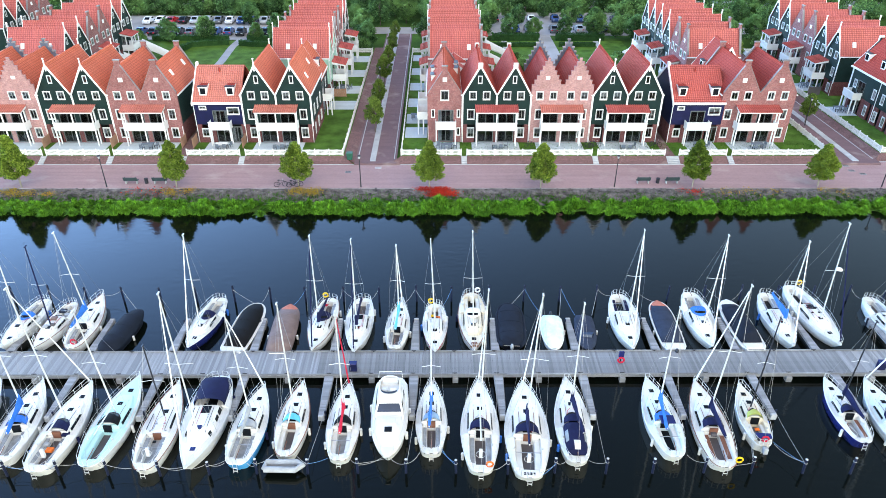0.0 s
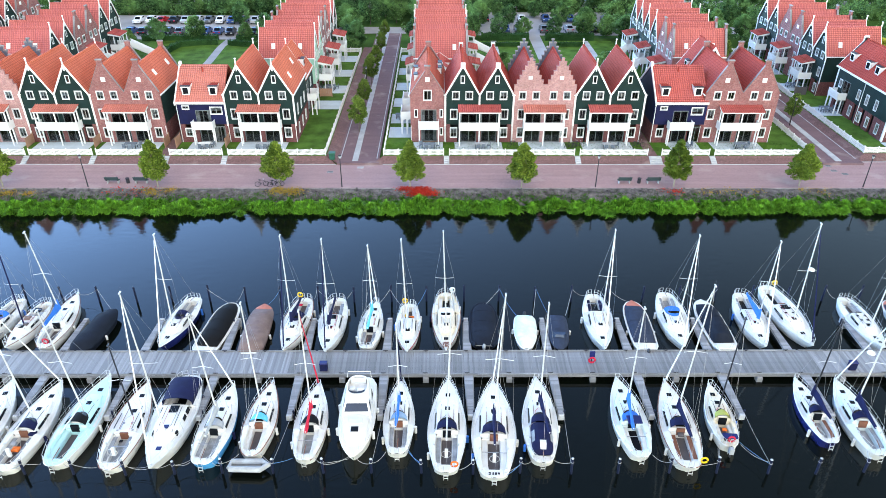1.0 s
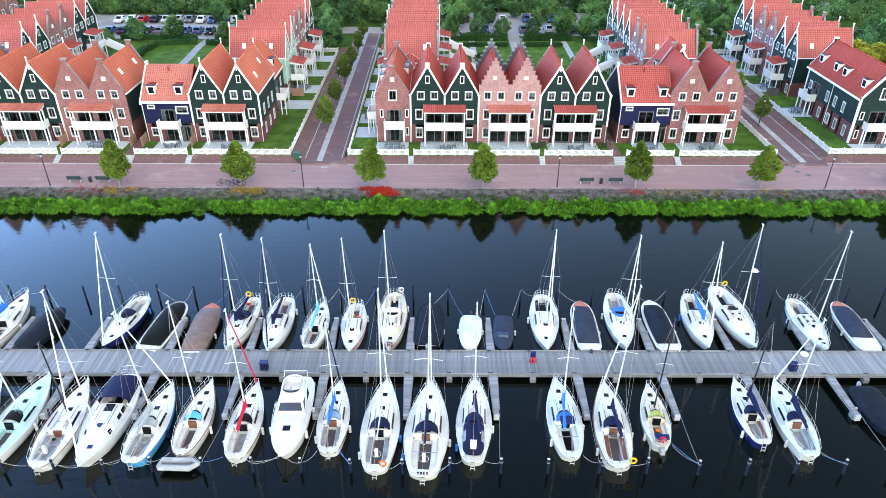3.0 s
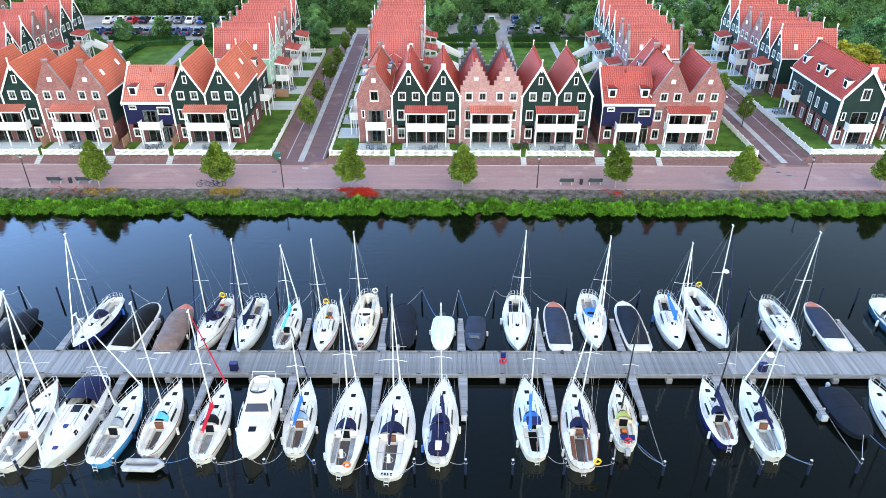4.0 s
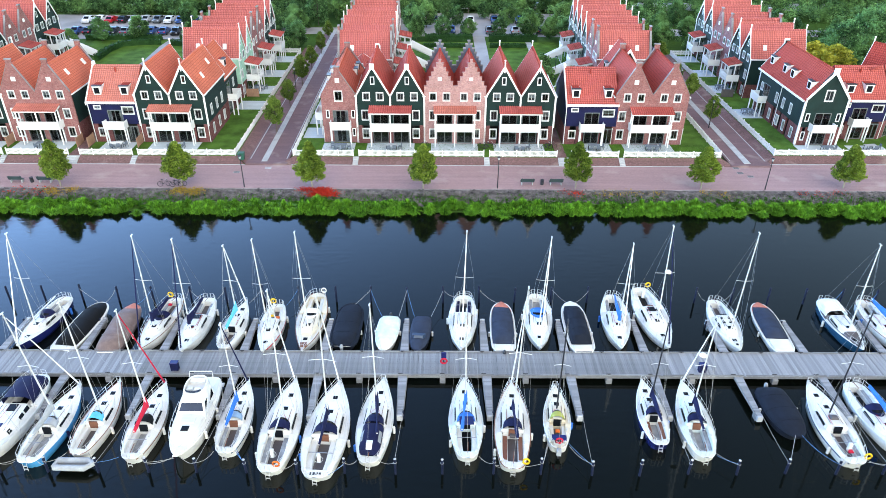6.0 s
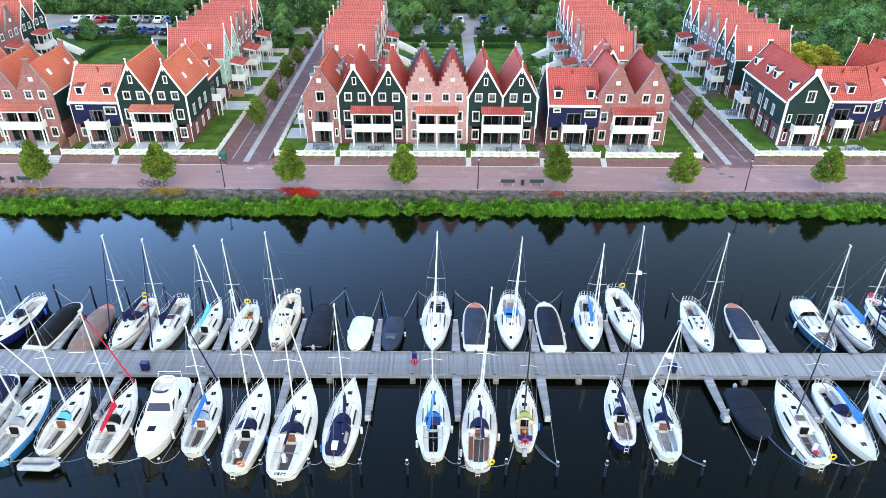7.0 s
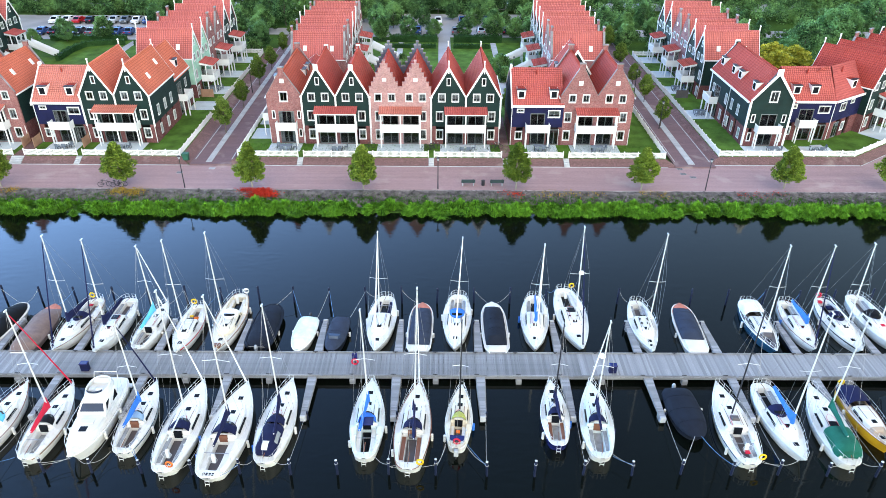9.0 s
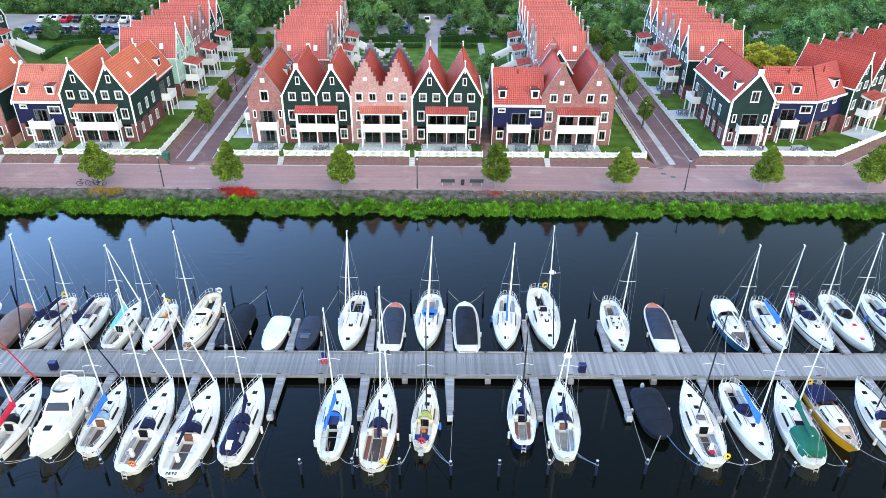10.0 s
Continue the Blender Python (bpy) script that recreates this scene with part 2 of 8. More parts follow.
MAT["gel"] = plain("white_gelcoat", (0.705, 0.695, 0.655), 0.3, var=0.12, bump=0.02, rand=0.08)
MAT["wire"] = plain("rigging_wire", (0.30, 0.31, 0.33), 0.45, 0.4, var=0.1, bump=0)
MAT["screen"] = plain("reflecting_windscreen", (0.025, 0.04, 0.075), 0.1, var=0.3, bump=0, spec=0.3)
MAT["deck_beige"] = plain("beige_deck", (0.40, 0.31, 0.235), 0.7, var=0.2, small=20)
MAT["deck_dark"] = plain("dark_deck", (0.085, 0.075, 0.08), 0.7, var=0.3, small=20)
MAT["gel_pale"] = plain("faint_aqua_deck", (0.62, 0.70, 0.685), 0.35, var=0.08, bump=0.02)
MAT["gel_aqua"] = plain("pale_aqua_deck", (0.44, 0.68, 0.68), 0.35, var=0.08, bump=0.02)
MAT["gel_cream"] = plain("cream_gelcoat", (0.64, 0.57, 0.44), 0.35, var=0.1, bump=0.02)
MAT["nonskid"] = plain("nonskid_pale", (0.66, 0.66, 0.63), 0.8, var=0.2, small=30)
MAT["nonskid_mid"] = plain("nonskid_grey", (0.27, 0.29, 0.31), 0.8, var=0.35, big=2.0, small=30)
MAT["hull_navy"] = plain("navy_hull", (0.012, 0.018, 0.10), 0.2, var=0.15, bump=0)
MAT["hull_sky"] = plain("sky_blue_hull", (0.06, 0.32, 0.62), 0.25, var=0.15, bump=0)
MAT["hull_teal"] = plain("teal_hull", (0.014, 0.065, 0.115), 0.25, var=0.15, bump=0)
MAT["hull_yellow"] = plain("yellow_hull", (0.65, 0.34, 0.02), 0.3, var=0.2, bump=0)
MAT["teak"] = plain("teak", (0.19, 0.07, 0.038), 0.6, var=0.3, small=25)
MAT["tint"] = plain("smoked_acrylic_and_dark_opening", (0.008, 0.01, 0.013), 0.12, var=0.2, bump=0, spec=0.12)
for nm, c in dict(slate=(0.026, 0.036, 0.062), navy=(0.007, 0.010, 0.048), blue=(0.025, 0.16, 0.56), cyan=(0.1, 0.5, 0.72), red=(0.55, 0.02, 0.05), green=(0.005, 0.11, 0.075),
                  grey=(0.36, 0.38, 0.4), black=(0.004, 0.0045, 0.006), charcoal=(0.007, 0.011, 0.021), brown=(0.19, 0.135, 0.125), olive=(0.38, 0.40, 0.10), white=(0.75, 0.76, 0.76),
                  steel=(0.15, 0.18, 0.22), salmon=(0.50, 0.17, 0.12), mint=(0.62, 0.75, 0.68), orange=(0.75, 0.16, 0.03), yellow=(0.8, 0.5, 0.02), lightblue=(0.25, 0.38, 0.52)).items():
    MAT["cv_" + nm] = plain("canvas_" + nm, c, 0.85, var=0.25, big=1.5, small=14, bump=0.3, dist=0.02, spec=0.2)
MAT["rope"] = plain("rope", (0.36, 0.36, 0.35), 0.9, var=0.2, bump=0)
MAT["rope_blue"] = plain("blue_rope", (0.08, 0.22, 0.45), 0.9, var=0.2, bump=0)
MAT["bark"] = plain("bark", (0.14, 0.11, 0.085), 0.9, var=0.4, small=14, bump=0.5)
MAT["bark_pale"] = plain("pale_bark", (0.30, 0.26, 0.20), 0.9, var=0.3, small=14, bump=0.4)
MAT["leaf"] = leafage("leaf_promenade", (0.028, 0.075, 0.010), (0.34, 0.46, 0.07))
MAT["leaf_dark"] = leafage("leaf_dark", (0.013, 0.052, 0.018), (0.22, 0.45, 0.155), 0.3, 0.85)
MAT["leaf_street"] = leafage("leaf_street", (0.032, 0.085, 0.012), (0.32, 0.45, 0.09))
MAT["leaf_hedge"] = leafage("leaf_hedge", (0.012, 0.05, 0.014), (0.06, 0.16, 0.045))
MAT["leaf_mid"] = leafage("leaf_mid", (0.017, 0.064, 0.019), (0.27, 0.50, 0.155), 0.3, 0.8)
MAT["leaf_yellow"] = leafage("leaf_yellow", (0.17, 0.22, 0.03), (0.80, 0.72, 0.10), 0.35, 0.2)
MAT["reed"] = leafage("reed_blade", (0.004, 0.066, 0.003), (0.25, 0.58, 0.055), 0.25, 0.4)
MAT["weed"] = leafage("bank_weed", (0.010, 0.07, 0.004), (0.10, 0.27, 0.02), 0.25)
MAT["flower_red"] = leafage("poppy", (0.42, 0.02, 0.015), (0.6, 0.06, 0.03), 0.2)
MAT["flower_yellow"] = leafage("yellow_flower", (0.30, 0.24, 0.04), (0.42, 0.22, 0.04), 0.2)
MAT["tyre"] = plain("rubber", (0.015, 0.015, 0.016), 0.8, var=0.2)
MAT["bin_green"] = plain("bin_plastic", (0.012, 0.10, 0.065), 0.5, var=0.2)
MAT["bench_green"] = plain("bench_paint", (0.018, 0.042, 0.048), 0.5, var=0.3)
for nm, c in dict(white=(0.75, 0.76, 0.77), red=(0.45, 0.015, 0.02), silver=(0.42, 0.44, 0.46), blue=(0.03, 0.07, 0.2), black=(0.012, 0.012, 0.014), grey=(0.12, 0.13, 0.14)).items():
    MAT["car_" + nm] = plain("car_" + nm, c, 0.25, 0.1, var=0.06, bump=0)


# ---- mesh helpers ----
class Mb:
    """Collects vertices and faces; builds one mesh with a box-mapped UV layer in metres."""

    def __init__(self):
        self.v, self.f = [], []

    def add(self, vs, fs):
        o = len(self.v)
        self.v.extend([tuple(p) for p in vs])
        self.f.extend([tuple(o + i for i in f) for f in fs])
        return self

    def hexa(self, p):
        """Eight corners: the lower ring, then the upper ring, both counter-clockwise from above."""
        return self.add(p, [(3, 2, 1, 0), (4, 5, 6, 7), (0, 1, 5, 4), (1, 2, 6, 5), (2, 3, 7, 6), (3, 0, 4, 7)])

    def box(self, x0, x1, y0, y1, z0, z1):
        return self.hexa([(x0, y0, z0), (x1, y0, z0), (x1, y1, z0), (x0, y1, z0), (x0, y0, z1), (x1, y0, z1), (x1, y1, z1), (x0, y1, z1)])

    def bbox(self, x0, x1, y0, y1, z0, z1, b=0.03):
        """A box with chamfered upper edges."""
        b = min(b, (x1 - x0) / 2.1, (y1 - y0) / 2.1, (z1 - z0) / 1.1)
        r = [[(x0, y0), (x1, y0), (x1, y1), (x0, y1)], [(x0 + b, y0 + b), (x1 - b, y0 + b), (x1 - b, y1 - b), (x0 + b, y1 - b)]]
        vs = [(*p, z0) for p in r[0]] + [(*p, z1 - b) for p in r[0]] + [(*p, z1) for p in r[1]]
        fs = [(3, 2, 1, 0), (8, 9, 10, 11)] + [(i + k, (i + 1) % 4 + k, (i + 1) % 4 + k + 4, i + k + 4) for k in (0, 4) for i in range(4)]
        return self.add(vs, fs)

    def prism(self, pts, y0, y1):
        """A convex outline in x, z pushed from y0 to y1."""
        n = len(pts)
        return self.add([(x, y0, z) for x, z in pts] + [(x, y1, z) for x, z in pts],
                        [tuple(range(n)), tuple(range(2 * n - 1, n - 1, -1))] + [(i, n + i, n + (i + 1) % n, (i + 1) % n) for i in range(n)])

    def slab(self, pts, z0, z1):
        """A flat outline in x, y (counter-clockwise) raised from z0 to z1."""
        n = len(pts)
        return self.add([(x, y, z0) for x, y in pts] + [(x, y, z1) for x, y in pts],
                        [tuple(range(n - 1, -1, -1)), tuple(range(n, 2 * n))] + [(i, (i + 1) % n, n + (i + 1) % n, n + i) for i in range(n)])

    def tube(self, pts, r0, r1=None, n=6, cap=True):
        """A round bar along a line of points, tapering from r0 to r1."""
        r1 = r0 if r1 is None else r1
        pts = [Vector(p) for p in pts]
        rings = []
        for i, p in enumerate(pts):
            d = (pts[min(i + 1, len(pts) - 1)] - pts[max(i - 1, 0)]).normalized()
            a = d.cross(Vector((0, 0, 1)) if abs(d.z) < 0.9 else Vector((1, 0, 0))).normalized()
            b = d.cross(a)
            r = r0 + (r1 - r0) * i / (len(pts) - 1)
            rings.append([p + r * (math.cos(2 * math.pi * j / n) * a + math.sin(2 * math.pi * j / n) * b) for j in range(n)])
        return self.loft(rings, closed=True, cap=cap)

    def loft(self, rings, closed=False, cap=False, flip=False):
        m = len(rings[0])
        vs = [p for r in rings for p in r]
        fs = []
        for i in range(len(rings) - 1):
            for j in range(m if closed else m - 1):
                q = (i * m + j, i * m + (j + 1) % m, (i + 1) * m + (j + 1) % m, (i + 1) * m + j)
                fs.append(q[::-1] if flip else q)
        if cap:
            fs.append(tuple(range(m - 1, -1, -1)))
            fs.append(tuple(range((len(rings) - 1) * m, len(rings) * m)))
        return self.add(vs, fs)

    def dome(self, c, rx, ry, rz, nu=10, nv=5):
        """The upper half of an ellipsoid."""
        rings = [[(c[0] + rx * math.cos(a) * math.cos(b), c[1] + ry * math.sin(a) * math.cos(b), c[2] + rz * math.sin(b))
                  for a in (2 * math.pi * i / nu for i in range(nu))] for b in (math.pi / 2 * j / nv * 0.98 for j in range(nv + 1))]
        return self.loft(rings, closed=True, cap=True)

    def weld(self):
        """Joins corners that meet and drops the faces between touching blocks."""
        ids, order, seen = [], {}, {}
        nv = []
        for p in self.v:
            key = (round(p[0], 3), round(p[1], 3), round(p[2], 3))
            if key not in order:
                order[key] = len(nv)
                nv.append(tuple(p))
            ids.append(order[key])
        for f in self.f:
            g = []
            for i in f:
                if ids[i] not in g:
                    g.append(ids[i])
            if len(g) > 2:
                seen.setdefault(tuple(sorted(g)), []).append(tuple(g))
        self.v, self.f = nv, [v[0] for v in seen.values() if len(v) == 1]
        return self

    def mesh(self, name, smooth=False, sharp=True, along_y=None):
        me = bpy.data.meshes.new(name)
        me.from_pydata(self.v, [], self.f)
        co = np.array(self.v, dtype=np.float32)
        loops = np.empty(len(me.loops), dtype=np.int32)
        me.loops.foreach_get("vertex_index", loops)
        nor = np.empty(len(me.polygons) * 3, dtype=np.float32)
        me.polygons.foreach_get("normal", nor)
        nor = np.abs(nor.reshape(-1, 3))
        cnt = np.empty(len(me.polygons), dtype=np.int32)
        me.polygons.foreach_get("loop_total", cnt)
        ax = np.repeat(nor.argmax(1), cnt)
        p = co[loops]
        uv = np.where((ax == 0)[:, None], p[:, [1, 2]], np.where((ax == 1)[:, None], p[:, [0, 2]], p[:, [0, 1]]))
        if along_y:
            run, rise = along_y
            ln = math.hypot(run, rise)
            uv = np.stack([p[:, 1], p[:, 0] * run / ln + (rise - p[:, 2]) * rise / ln], 1)
        lay = me.uv_layers.new(name="UVMap")
        lay.data.foreach_set("uv", uv.astype(np.float32).ravel())
        if smooth:
            me.polygons.foreach_set("use_smooth", [True] * len(me.polygons))
            if sharp:
                me.set_sharp_from_angle(angle=radians(42))
        me.update()
        return me


def part(name, mb, material, parent, label="", smooth=False, m=None):
    """Links a collected mesh (or a ready mesh) as one object under a thing or a part."""
    me = mb.mesh(name, smooth) if isinstance(mb, Mb) else mb
    if not me.materials:
        me.materials.append(MAT[material])
    ob = new(name, me)
    if parent is not None:
        ob.parent = parent
    if m is not None:
        ob.matrix_basis = m
    return tagged(ob, label)


def thing(name, m, label, category, group="", kind=""):
    ob = new(name)
    ob.matrix_basis = m
    ob.empty_display_size = 0.2
    return tagged(ob, label, category, group, kind)


def structure(name, mb, material, label="", smooth=False, category="ground"):
    me = mb.mesh(name, smooth)
    me.materials.append(MAT[material])
    return tagged(new(name, me), label, category, "", "structure")


# ---- ground and water ----
GZ = 1.6       # level of the gardens
RZ = 0.95      # level of the promenade
SZ = 1.15      # level of the streets behind it

_m = Mb()
prof = [(60, -3.0), (72.5, -1.2), (75.2, 0.1), (77.6, 0.55), (79.3, 0.86), (79.6, 0.90), (87.0, 0.90), (118.0, 0.90), (126.0, 1.10), (160, 1.10), (420, 1.1), (3000, 1.1)]
xs = [-3000, -400, -120] + [-100 + 10 * i for i in range(23)] + [140, 400, 3000]
_m.loft([[(x, y, z) for y, z in prof] for x in xs], flip=True)
structure("ground", _m, "meadow", "rough green grassland behind the harbour bank")
_m = Mb().box(-3000, 3000, -3000, 76.5, -0.02, 0.0)
structure("water", _m, "water", "dark still harbour water with soft reflections", category="water")

# stone bank between the promenade and the reeds
_m = Mb()
rnd = random.Random(3)
_m.loft([[(x, 75.9, 0.26), (x, 77.0, 0.47), (x, 78.2, 0.70), (x, 79.1, 0.89), (x, 79.44, 0.945)] for x in np.arange(-110, 136, 1.5)], flip=True)
structure("bank", _m, "stone", "grey stony bank edge with weeds", category="bank")
_m = Mb()
for i in range(9000):
    x, y = rnd.uniform(-72, 98), rnd.triangular(76.3, 79.5, 78.6)
    z, s = 0.60 + (y - 77.4) * 0.18, rnd.uniform(0.03, 0.11)
    _m.hexa([(x + s * dx * rnd.uniform(.7, 1.3), y + s * dy * rnd.uniform(.7, 1.3), z + (s * .8 if up else -.1)) for up in (0, 1) for dx, dy in ((-1, -1), (1, -1), (1, 1), (-1, 1))])
structure("bank_rubble", _m, "stone", "loose grey stones along the bank", category="stones")
structure("promenade", Mb().box(-400, 400, 79.6, 86.85, 0.7, RZ), "road", "pinkish clinker-paved promenade beside the water", category="road")
_m = Mb()
for i in range(170):
    _m.bbox(-72 + i, -72 + i + .985, 79.42, 79.60, 0.7, RZ + 0.03, .02)
structure("kerb", _m, "worn_edge", "worn pinkish grey edging of the promenade", category="kerb")


def street(x0, x1, strip0, strip1):
    structure("street", Mb().box(x0, x1, 86.87, 164, 0.8, SZ), "street", "dark purple clinker street between the gardens", category="street")
    strip = structure("tree_strip", Mb().box(strip0 + .02, strip1 - .02, 87.62, 162.0, 0.9, SZ + 0.03), "asphalt", "pale concrete strip with small street trees", category="pavement")
    slab = Mb().bbox(strip0, strip1, 0, 2.46, 0.9, SZ + 0.06, .02).mesh("slab")
    y = 87.6
    while y < 162:
        part("slab", slab, "concrete", strip, m=Matrix.Translation((0, y, rnd.uniform(-.008, .008))))
        y += 2.5
    for x in (x0 + .35, x1 - .35):
        structure("gutter_line", Mb().box(x - .06, x + .06, 88.5, 162, 1.0, SZ + 0.01), "concrete", "pale kerb line", category="kerb")


street(-11.5, -5.75, -9.45, -8.65)
street(55.6, 61.2, 57.6, 58.5)
structure("back_road", Mb().box(-130, 150, 158.5, 164.5, 0.8, SZ + 0.02), "asphalt", "grey access road behind the gardens", category="road")
structure("car_park", Mb().box(-84, -26, 153, 176, 0.8, SZ + 0.04), "asphalt", "grey asphalt car park", category="car park")
structure("car_park", Mb().box(4, 62, 157, 180, 0.8, SZ + 0.045), "asphalt", "grey asphalt car park", category="car park")
structure("garden_path", Mb().box(22.6, 25.2, 104, 158, 0.8, SZ + 0.03), "asphalt", "grey paved garden path", category="path")
for x0, x1 in ((13.9, 15.1), (33.9, 35.1)):
    structure("garden_path", Mb().box(x0, x1, 104, 152, 0.8, SZ + 0.026), "concrete", "narrow pale garden path", category="path")
structure("car_park", Mb().box(-110, 140, 185.5, 194.5, 0.8, SZ + 0.03), "concrete", "pale paved parking strip behind the trees", category="car park")
structure("garden_path", Mb().slab([(-43.6, 104), (-42.1, 104), (-42.1, 136), (-42.7, 147), (-42.2, 155), (-43.4, 160), (-45, 160), (-43.9, 155), (-44.3, 147), (-43.7, 136)], 0.8, SZ + 0.03), "asphalt", "grey winding garden path", category="path")
for x0, x1 in ((-60.0, -28.0), (8.6, 40.2)):
    structure("court_lawn", Mb().box(x0, x1, 104, 152, 0.8, SZ + 0.015), "grass", "mown green lawn of the inner court", category="lawn")


def terrace(name, outline, slope_edges):
    """A garden level raised over the street, with a clinker bank along the given edges (front first)."""
    structure(name, Mb().slab(outline, 0.6, GZ), "grass", "mown green garden lawn", category="lawn")
    for (ax, ay), (bx, by), w, zb, *ends in slope_edges:
        d = Vector((bx - ax, by - ay, 0)).normalized()
        o = Vector((d.y, -d.x, 0)) * w
        a, b = Vector((ax, ay, 0)), Vector((bx, by, 0))
        _b = Mb()
        n = max(1, int((b - a).length / 1.5))
        ea, eb = (o - d * ends[0], o + d * ends[1]) if ends else (o - d * w, o + d * w)
        rows = []
        for i in range(n + 1):
            p = a.lerp(b, i / n)
            q = (a + ea).lerp(b + eb, i / n)
            rows.append([(q.x, q.y, zb - .3), (q.x, q.y, zb), (p.x, p.y, GZ - 0.03), (p.x, p.y, GZ - .3)])
        _b.loft(rows)
        structure("brick_bank", _b, "slope", "reddish clinker-paved bank below the fence", category="bank")


FY = 88.45
terrace("garden_left", [(-110, FY), (-13.1, FY), (-13.1, 145), (-29, 145), (-29, 104), (-110, 104)], [((-110, FY), (-13.1, FY), 1.5, RZ), ((-13.1, FY), (-13.1, 145), 1.6, SZ)])
terrace("garden_middle", [(-5.2, FY), (54.6, FY), (54.6, 145), (40.3, 145), (40.3, 103.5), (8.5, 103.5), (8.5, 145), (-5.2, 145)], [((-5.2, FY), (54.6, FY), 1.5, RZ)])
terrace("garden_right", [(62.3, 89.4), (81.8, 89.6), (116, 113.4), (116, 145), (62.3, 145)], [((62.3, 145), (62.3, 89.4), 1.2, SZ), ((62.3, 89.4), (81.8, 89.6), 1.6, RZ, 1.6, 0.5), ((81.8, 89.6), (116, 113.4), 1.6, RZ, 0.5, 1.6)])
structure("side_road", Mb().slab([(61.2, 86.86), (170, 86.86), (170, 151), (82.3, 89.0), (61.2, 88.8)], 0.7, RZ + 0.012), "road", "pinkish clinker side road", category="road")


def patio(x0, x1, y0, y1):
    structure("patio", Mb().bbox(x0, x1, y0, y1, GZ - .1, GZ + 0.05, .02), "patio", "grey-blue slab patio before a house", category="patio")


# ---- fences ----
def fence(ax, ay, bx, by, label="white painted garden picket fence on the bank"):
    L = math.hypot(bx - ax, by - ay)
    t = thing("garden_fence", Matrix.Translation((ax, ay, GZ)) @ Matrix.Rotation(math.atan2(by - ay, bx - ax), 4, "Z"), label, "fence", "white garden fences")
    n = max(1, round(L / 1.9))
    me = None
    for i in range(n + 1):
        if me is None:
            me = Mb().bbox(-.06, .06, -.06, .06, -.1, 1.02, .03).mesh("post")
        part("post", me, "white", t, m=Matrix.Translation((L * i / n, 0, 0)))
    for z in (.2, .72):
        part("rail", Mb().box(0, L, -.025, .025, z, z + .1), "white", t)
    _b = Mb()
    k = int(L / .155)
    for i in range(k):
        x = (i + .5) * L / k
        _b.add([(x - .05, -.045, .06), (x + .05, -.045, .06), (x + .05, -.045, .86), (x, -.045, .93), (x - .05, -.045, .86),
                (x - .05, -.026, .06), (x + .05, -.026, .06), (x + .05, -.026, .86), (x, -.026, .93), (x - .05, -.026, .86)],
               [(0, 1, 2, 3, 4), (9, 8, 7, 6, 5), (0, 5, 6, 1), (1, 6, 7, 2), (2, 7, 8, 3), (3, 8, 9, 4), (4, 9, 5, 0)])
    tagged(part("picket_infill", _b, "white", t), kind="stuff")


STEPS = [-63.6, -54.5, -45.2, -35.6, -27.1, 3.6, 21.8, 32.6, 40.6]
for x0, x1 in ((-100, -63.9), (-63.3, -54.8), (-54.2, -45.5), (-44.9, -36.4), (-34.8, -27.5), (-26.7, -13.2), (-5.15, 3.2), (4.0, 21.4), (22.2, 31.6), (33.6, 40.2), (41.0, 54.5)):
    fence(x0, FY + .12, x1, FY + .12)
fence(-13.25, FY + .3, -13.25, 141)
fence(-5.1, 141, -5.1, FY + .3)
fence(54.5, FY + .3, 54.5, 141)
fence(62.4, 141, 62.4, 89.7)
fence(-17.6, 141.1, -13.3, 141.1)
fence(62.5, 141.1, 66.8, 141.1)
fence(-5.0, 141.1, -1.8, 141.1)
fence(62.4, 89.5, 81.7, 89.7)
fence(81.8, 89.75, 115, 112.9)


def garden_steps(x, w=.7):
    t = thing("garden_steps", Matrix.Translation((x, 86.9, RZ)), "pale concrete steps up the clinker bank", "steps", "steps up to the gardens")
    for i in range(5):
        part("step", Mb().bbox(-w / 2, w / 2, i * .3, i * .3 + .34, -.1, .13 * (i + 1), .015), "concrete", t)


for x in STEPS:
    garden_steps(x, 1.7 if x in (-35.6, 32.6) else .75)

for x0, x1 in ((-36.35, -34.6), (31.6, 33.0)):
    structure("alley", Mb().box(x0, x1, FY - .1, 104.5, 1.0, GZ + .03), "slope", "reddish clinker alley between two houses", category="path")

# pale kerb at the foot of the clinker banks
for x0, x1 in ((-100, -11.6), (-5.2, 54.6)):
    _b = Mb()
    x = x0
    while x < x1:
        _b.bbox(x, min(x + .98, x1), 86.84, 86.98, .8, RZ + .05, .02)
        x += 1.0
    structure("kerb", _b, "concrete", "pale kerb below the clinker bank", category="kerb")
for (ax, ay), (bx, by) in (((60.8, 87.75), (82.0, 87.95)), ((82.0, 87.95), (117, 112.3))):
    L = math.hypot(bx - ax, by - ay)
    _b = Mb()
    for i in range(int(L)):
        _b.bbox(i, i + .98, -.07, .07, -.15, .06, .02)
    ob = structure("kerb", _b, "concrete", "pale kerb below the clinker bank", category="kerb")
    ob.matrix_basis = Matrix.Translation((ax, ay, RZ)) @ Matrix.Rotation(math.atan2(by - ay, bx - ax), 4, "Z")
# patios beside the rear rows
for x0, x1, ys in ((-17.9, -13.5, (109.3, 117.3, 126.8, 136.3)), (62.65, 66.9, (106.5, 118.9, 128.4, 137.9)), (-4.9, -1.6, (97.2, 103, 110.5, 119, 128, 137))):
    for y in ys:
        structure("patio", Mb().bbox(x0, x1, y - 2.1, y + 2.0, GZ - .1, GZ + 0.04, .02), "patio", "grey-blue slab patio beside a rear house", category="patio")


# ---- houses ----
CACHE = {}
TH = 0.25


